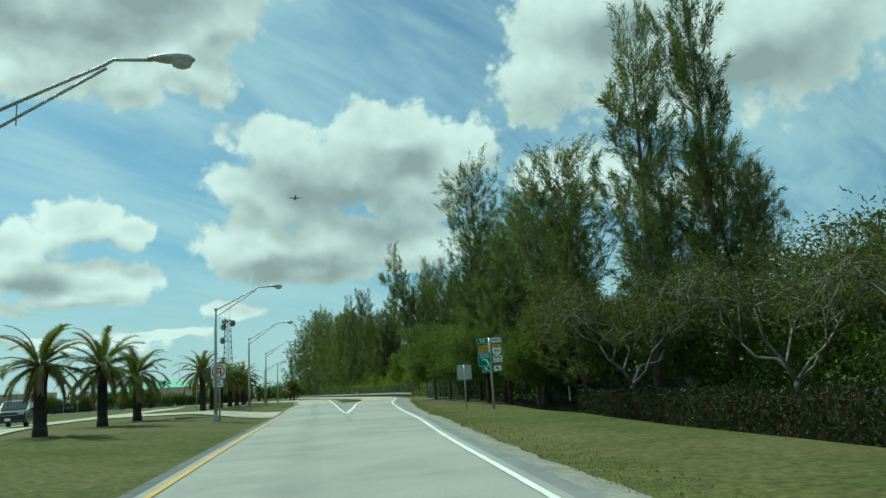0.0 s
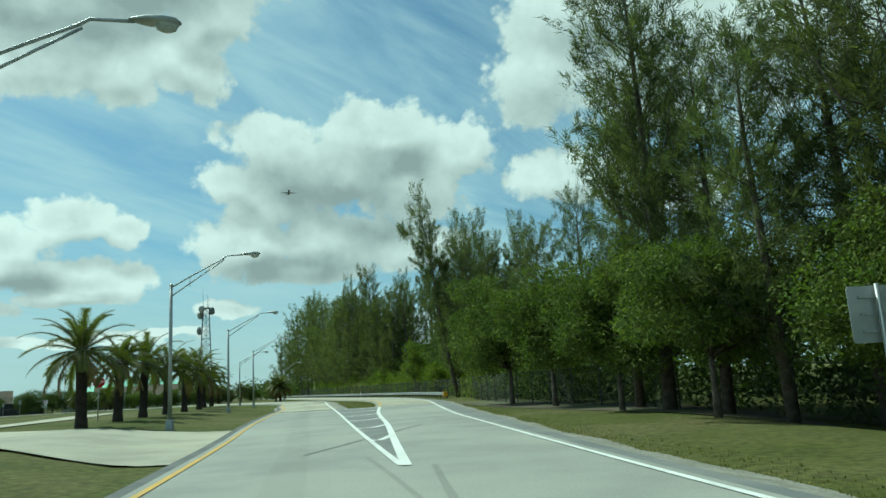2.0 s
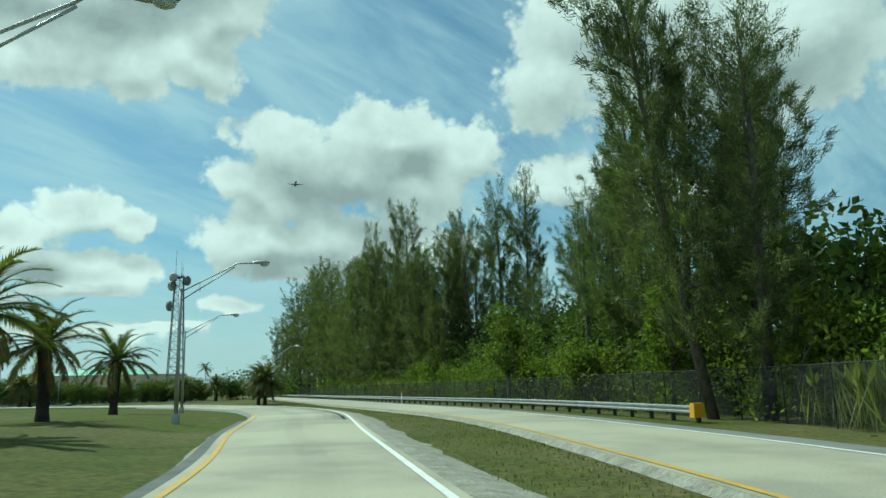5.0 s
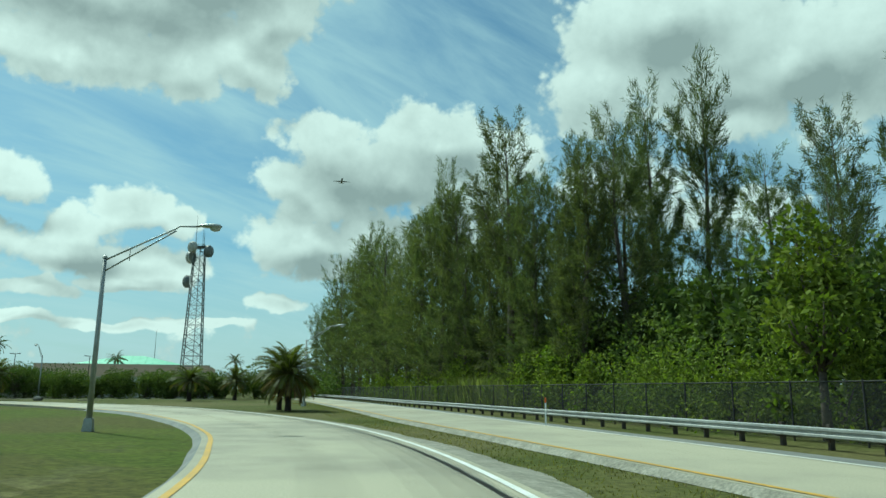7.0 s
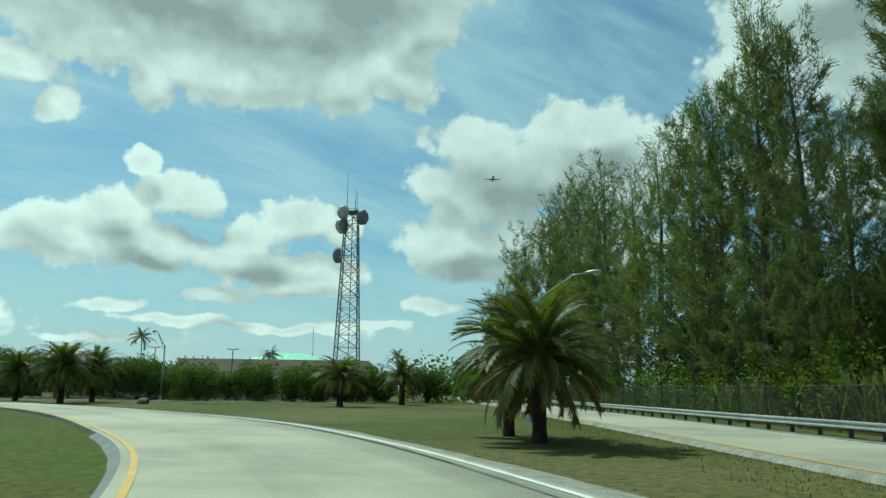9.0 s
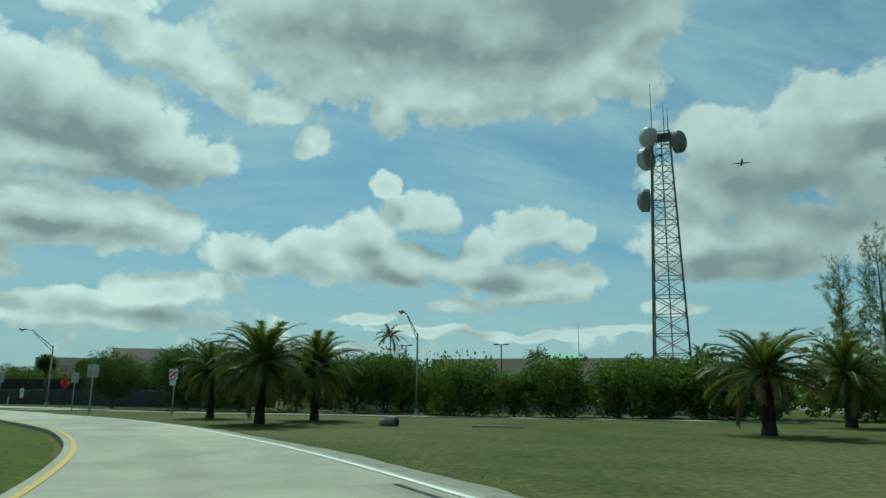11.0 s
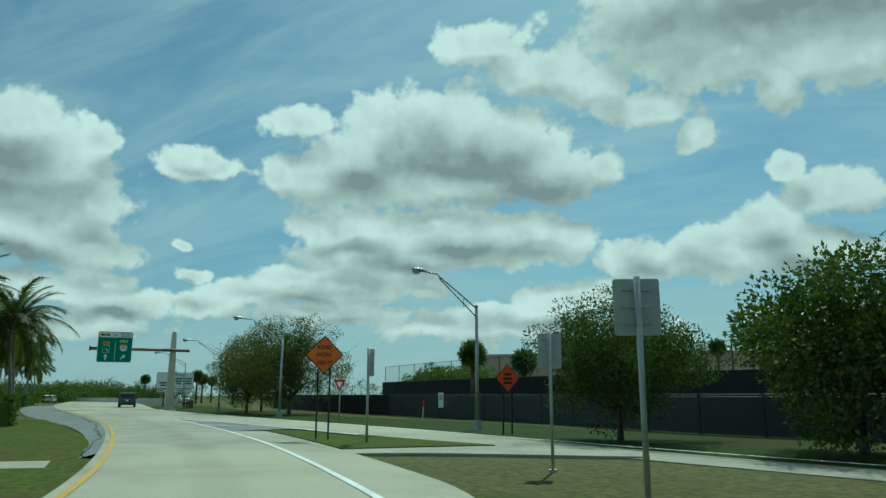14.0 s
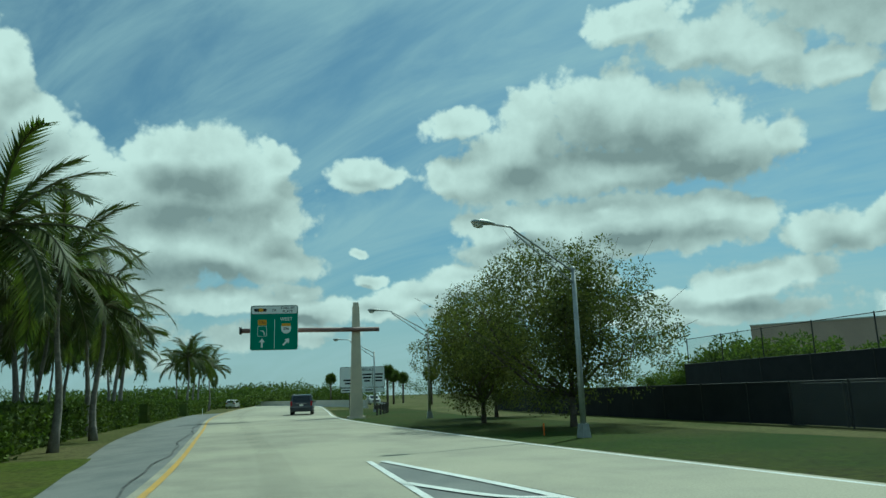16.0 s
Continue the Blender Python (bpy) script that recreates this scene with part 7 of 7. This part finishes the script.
def vehicle(name, label, m, side, L, W, paint, roof_in=0.16, win=None, van=True):
    """A car from its side outline (x along its length, z up), narrowed towards the roof. It faces +x."""
    t = thing(name, m, label, "car")
    g = Geo()
    zs = [p[1] for p in side]
    belt_z = 0.95
    n = len(side)
    half = lambda z: W / 2 - (roof_in * max(0, (z - belt_z) / (max(zs) - belt_z)) if z > belt_z else 0.05 * max(0, (0.45 - z) / 0.25))
    vs = [(x, -half(z), z) for x, z in side] + [(x, half(z), z) for x, z in side]
    fs = [tuple(range(n)), tuple(range(2 * n - 1, n - 1, -1))] + [((i + 1) % n, i, n + i, n + (i + 1) % n) for i in range(n)]
    body = part("body", g.face_set(vs, fs), paint, t)
    me = body.data
    bm = bmesh.new()
    bm.from_mesh(me)
    bmesh.ops.bevel(bm, geom=[e for e in bm.edges if e.calc_face_angle(0) > 0.5], offset=0.045, segments=2, affect="EDGES")
    bm.to_mesh(me)
    bm.free()
    for wx in (-L / 2 + 0.95, L / 2 - 0.95):
        for wy in (-W / 2 + 0.12, W / 2 - 0.12):
            wheel(t, wx, wy)
    for sgn in (-1, 1):
        for x0, x1, x2, x3 in win:
            z0, z1 = 1.02, max(zs) - 0.17
            g = Geo()
            q = [(x0, z0), (x1, z0), (x2, z1), (x3, z1)]
            g.face_set([(x, sgn * (half(z) + 0.006), z) for x, z in q] + [(x, sgn * (half(z) - 0.02), z) for x, z in q], [(0, 1, 2, 3) if sgn < 0 else (3, 2, 1, 0), (0, 4, 5, 1), (1, 5, 6, 2), (2, 6, 7, 3), (3, 7, 4, 0)])
            part("side_window", g, GLASS_DARK, t, "dark tinted glass")
    return t, half, max(zs)


def minivan(m, paint, label, L=5.1, W=1.98):
    side = [(-2.50, 0.28), (2.42, 0.28), (2.52, 0.55), (2.45, 0.85), (1.55, 1.08), (0.75, 1.66), (0.2, 1.74), (-1.7, 1.75), (-2.15, 1.70), (-2.45, 1.05), (-2.55, 0.62)]
    t, half, top = vehicle("minivan", label, m, side, L, W, paint, 0.17, ((-2.2, -1.15, -1.2, -2.0), (-1.05, 0.0, -0.05, -1.1), (0.08, 1.35, 0.72, 0.03)))
    tilt = math.degrees(math.atan2(0.30, 0.65))
    part("rear_window", Geo().box((0.02, 1.42, 0.50), pose(-2.335, 0, 1.37, 0, tilt, 0)), GLASS_DARK, t, "dark tinted rear window")
    part("windscreen", Geo().box((0.02, 1.5, 0.95), pose(1.18, 0, 1.375, 0, -54, 0)), GLASS_DARK, t, "dark windscreen")
    for sy in (-1, 1):
        part("tail_lamp", Geo().box((0.12, 0.16, 0.42), pose(-2.47, sy * 0.86, 0.98, 0, 8, 0), 0.9), TAIL, t, "red tail lamp")
        part("headlight", Geo().box((0.2, 0.36, 0.16), pose(2.40, sy * 0.72, 0.78)), LENS, t, "clear headlight")
        part("mirror", Geo().box((0.12, 0.2, 0.14), pose(1.05, sy * 1.06, 1.08)), paint, t)
    part("bumper", Geo().box((0.16, 1.92, 0.26), pose(-2.54, 0, 0.46), 0.95), paint, t)
    part("bumper", Geo().box((0.16, 1.90, 0.26), pose(2.50, 0, 0.44), 0.95), paint, t)
    part("number_plate", Geo().box((0.02, 0.32, 0.16), pose(-2.555, 0, 0.84)), SIGN_WHITE, t, "pale blank plate")
    part("handle_trim", Geo().box((0.02, 0.9, 0.05), pose(-2.52, 0, 0.98)), RIM, t, "chrome strip")
    part("wiper", Geo().box((0.02, 0.45, 0.02), pose(-2.42, 0.1, 1.17)), BLACK, t)
    part("roof_rail", Geo().tube([(-1.7, -0.72, 1.79), (0.1, -0.72, 1.79)], 0.02, 6), RIM, t)
    part("roof_rail", Geo().tube([(-1.7, 0.72, 1.79), (0.1, 0.72, 1.79)], 0.02, 6), RIM, t)
    return t


def suv(m, paint, label):
    side = [(-2.30, 0.30), (2.28, 0.30), (2.40, 0.60), (2.32, 0.92), (1.20, 1.08), (0.45, 1.60), (-0.1, 1.68), (-1.55, 1.66), (-2.0, 1.52), (-2.35, 1.05), (-2.40, 0.62)]
    t, half, top = vehicle("suv", label, m, side, 4.75, 1.9, paint, 0.17, ((-2.0, -1.2, -1.25, -1.7), (-1.1, -0.15, -0.2, -1.15), (-0.07, 1.0, 0.42, -0.12)))
    part("windscreen", Geo().box((0.02, 1.4, 0.86), pose(0.86, 0, 1.36, 0, -55, 0)), GLASS_DARK, t, "dark windscreen")
    part("rear_window", Geo().box((0.02, 1.3, 0.42), pose(-2.20, 0, 1.30, 0, 35, 0)), GLASS_DARK, t, "dark rear window")
    for sy in (-1, 1):
        part("headlight", Geo().box((0.18, 0.4, 0.14), pose(2.30, sy * 0.68, 0.85)), LENS, t, "clear headlight")
        part("tail_lamp", Geo().box((0.1, 0.35, 0.16), pose(-2.36, sy * 0.72, 0.98)), TAIL, t, "red tail lamp")
        part("mirror", Geo().box((0.12, 0.2, 0.14), pose(0.75, sy * 1.02, 1.08)), paint, t)
    part("grille", Geo().box((0.05, 1.1, 0.3), pose(2.40, 0, 0.72)), BLACK, t, "dark grille with a chrome bar")
    part("chrome_bar", Geo().box((0.03, 1.0, 0.04), pose(2.44, 0, 0.76)), RIM, t, "chrome bar")
    part("bumper", Geo().box((0.15, 1.8, 0.22), pose(2.36, 0, 0.42), 0.95), paint, t)
    part("number_plate", Geo().box((0.02, 0.32, 0.16), pose(2.45, 0, 0.5)), SIGN_WHITE, t, "pale blank plate")
    return t


minivan(pose(-192.5, 194.9, 0.01, 0, 0, 178), CARPAINT, "dark blue-grey minivan driving ahead on the road")
suv(pose(-28.2, 47.5, ground_at(-28.2, 47.5) + 0.07, 0, 0, -72), CARPAINT_DARK, "dark blue SUV on the road beyond the palms")
for x, y, r, pnt, lb_ in ((-258, 207, 5, CARPAINT_WHITE, "white SUV parked far beyond the merge"), (-244, 170, 175, CARPAINT_WHITE, "white SUV on the far road"), (-272, 181, 175, CARPAINT_WHITE, "white SUV beyond the barrier")):
    suv(pose(x, y, -0.17, 0, 0, r), pnt, lb_)


# ---------------------------------------------------------------- the airliner, small bits on the verge
def airliner(m):
    t = thing("airliner", m, "twin-engined airliner on approach low in the sky", "aeroplane")
    part("fuselage", Geo().tube([(-18, 0, 0.8), (-14, 0, 0.5), (-6, 0, 0), (12, 0, 0), (16, 0, 0), (18.5, 0, -0.4)], [0.3, 1.2, 1.95, 1.95, 1.6, 0.2], 16), DISH_GREY, t, smooth=True)
    for s in (-1, 1):
        g = Geo().face_set([(3, s * 1.5, -0.6), (-3.5, s * 1.5, -0.6), (-5.5, s * 17, 0.9), (-4, s * 17, 0.9), (3, s * 1.5, -1.0), (-3.5, s * 1.5, -1.0), (-5.5, s * 17, 0.8), (-4, s * 17, 0.8)], [(0, 1, 2, 3), (7, 6, 5, 4), (0, 3, 7, 4), (1, 5, 6, 2), (3, 2, 6, 7), (0, 4, 5, 1)])
        part("wing", g, DISH_GREY, t)
        part("engine", Geo().tube([(3.5, s * 5.7, -1.7), (0, s * 5.7, -1.7)], [1.0, 0.75], 14), DARKSTEEL, t)
        g = Geo().face_set([(-14, s * 0.8, 0.9), (-17, s * 0.8, 0.9), (-18.5, s * 6.2, 1.4), (-17.2, s * 6.2, 1.4), (-14, s * 0.8, 0.7), (-17, s * 0.8, 0.7), (-18.5, s * 6.2, 1.3), (-17.2, s * 6.2, 1.3)], [(0, 1, 2, 3), (7, 6, 5, 4), (0, 3, 7, 4), (1, 5, 6, 2), (3, 2, 6, 7), (0, 4, 5, 1)])
        part("tailplane", g, DISH_GREY, t)
    part("fin", Geo().prism([(-13, 1.0), (-17.5, 7.0), (-19, 7.0), (-17.5, 1.0)], 0.3), DISH_GREY, t)
    return t


PLANE_AZ, PLANE_EL, PLANE_D = radians(11.3), radians(16.4), 1500
airliner(pose(-33 - PLANE_D * math.sin(PLANE_AZ) * math.cos(PLANE_EL), 120 + PLANE_D * math.cos(PLANE_AZ) * math.cos(PLANE_EL), 1.5 + PLANE_D * math.sin(PLANE_EL), 0, -3, -75))


def reeds(x, y, n, h, seed):
    rs = np.random.RandomState(seed)
    c = np.stack([x + rs.normal(size=n) * 1.2, y + rs.normal(size=n) * 1.2, np.full(n, -0.2)], 1)
    d = np.stack([rs.normal(size=n) * 0.22, rs.normal(size=n) * 0.22, np.ones(n)], 1)
    d /= np.linalg.norm(d, axis=1)[:, None]
    t = thing("reed_clump", None, "clump of tall pale plumed reeds behind the fence", "reeds", kind="stuff")
    part("stems", quads_mesh("stems", leaf_quads(c, d, rs, h, 0.055)), STRAW, t)
    k = n // 3
    part("plumes", quads_mesh("plumes", leaf_quads(c[:k] + d[:k] * h * 0.75, d[:k], rs, h * 0.35, 0.22)), STRAW, t)
    return t


for i, (x, y, h) in enumerate(((-22.0, 178.5, 3.4), (-20.2, 175.5, 3.2), (-18.2, 171, 3.0), (-0.5, 98, 2.6), (-1.2, 104, 2.6), (-25.5, 191, 3.0))):
    reeds(x, y, 800, h * 0.72, 300 + i)


def branch_litter(x, y, rz, L):
    t = thing("fallen_frond", pose(x, y, ground_at(x, y) + 0.06, 0, 0, rz), "dry fallen palm frond lying on the grass", "fallen frond")
    part("stalk", Geo().tube([(-L / 2, 0, 0), (0, 0.08, 0.03), (L / 2, 0, 0)], [0.05, 0.04, 0.02], 6), BARK_PALE, t)
    return t


branch_litter(-70.2, 202.5, 10, 2.6)
branch_litter(-16.8, 48.0, 10, 1.8)
branch_litter(-17.3, 47.4, 60, 1.4)


def stump(x, y):
    t = thing("stump", pose(x, y, -0.17), "weathered grey palm stump lying in the grass", "stump")
    g = Geo().tube([(-0.5, 0, 0.16), (-0.1, 0, 0.24), (0.45, 0.05, 0.22)], [0.2, 0.3, 0.26], 10)
    part("log", g, BARK_PALE, t)
    # the log is solid: a flat black disc imitates the shade inside its end
    part("hollow", Geo().tube([(0.44, 0.05, 0.22), (0.47, 0.05, 0.22)], [0.2, 0.18], 10), BLACK, t, "black disc that paints the shade inside the log end")
    return t


stump(-75.6, 200.9)
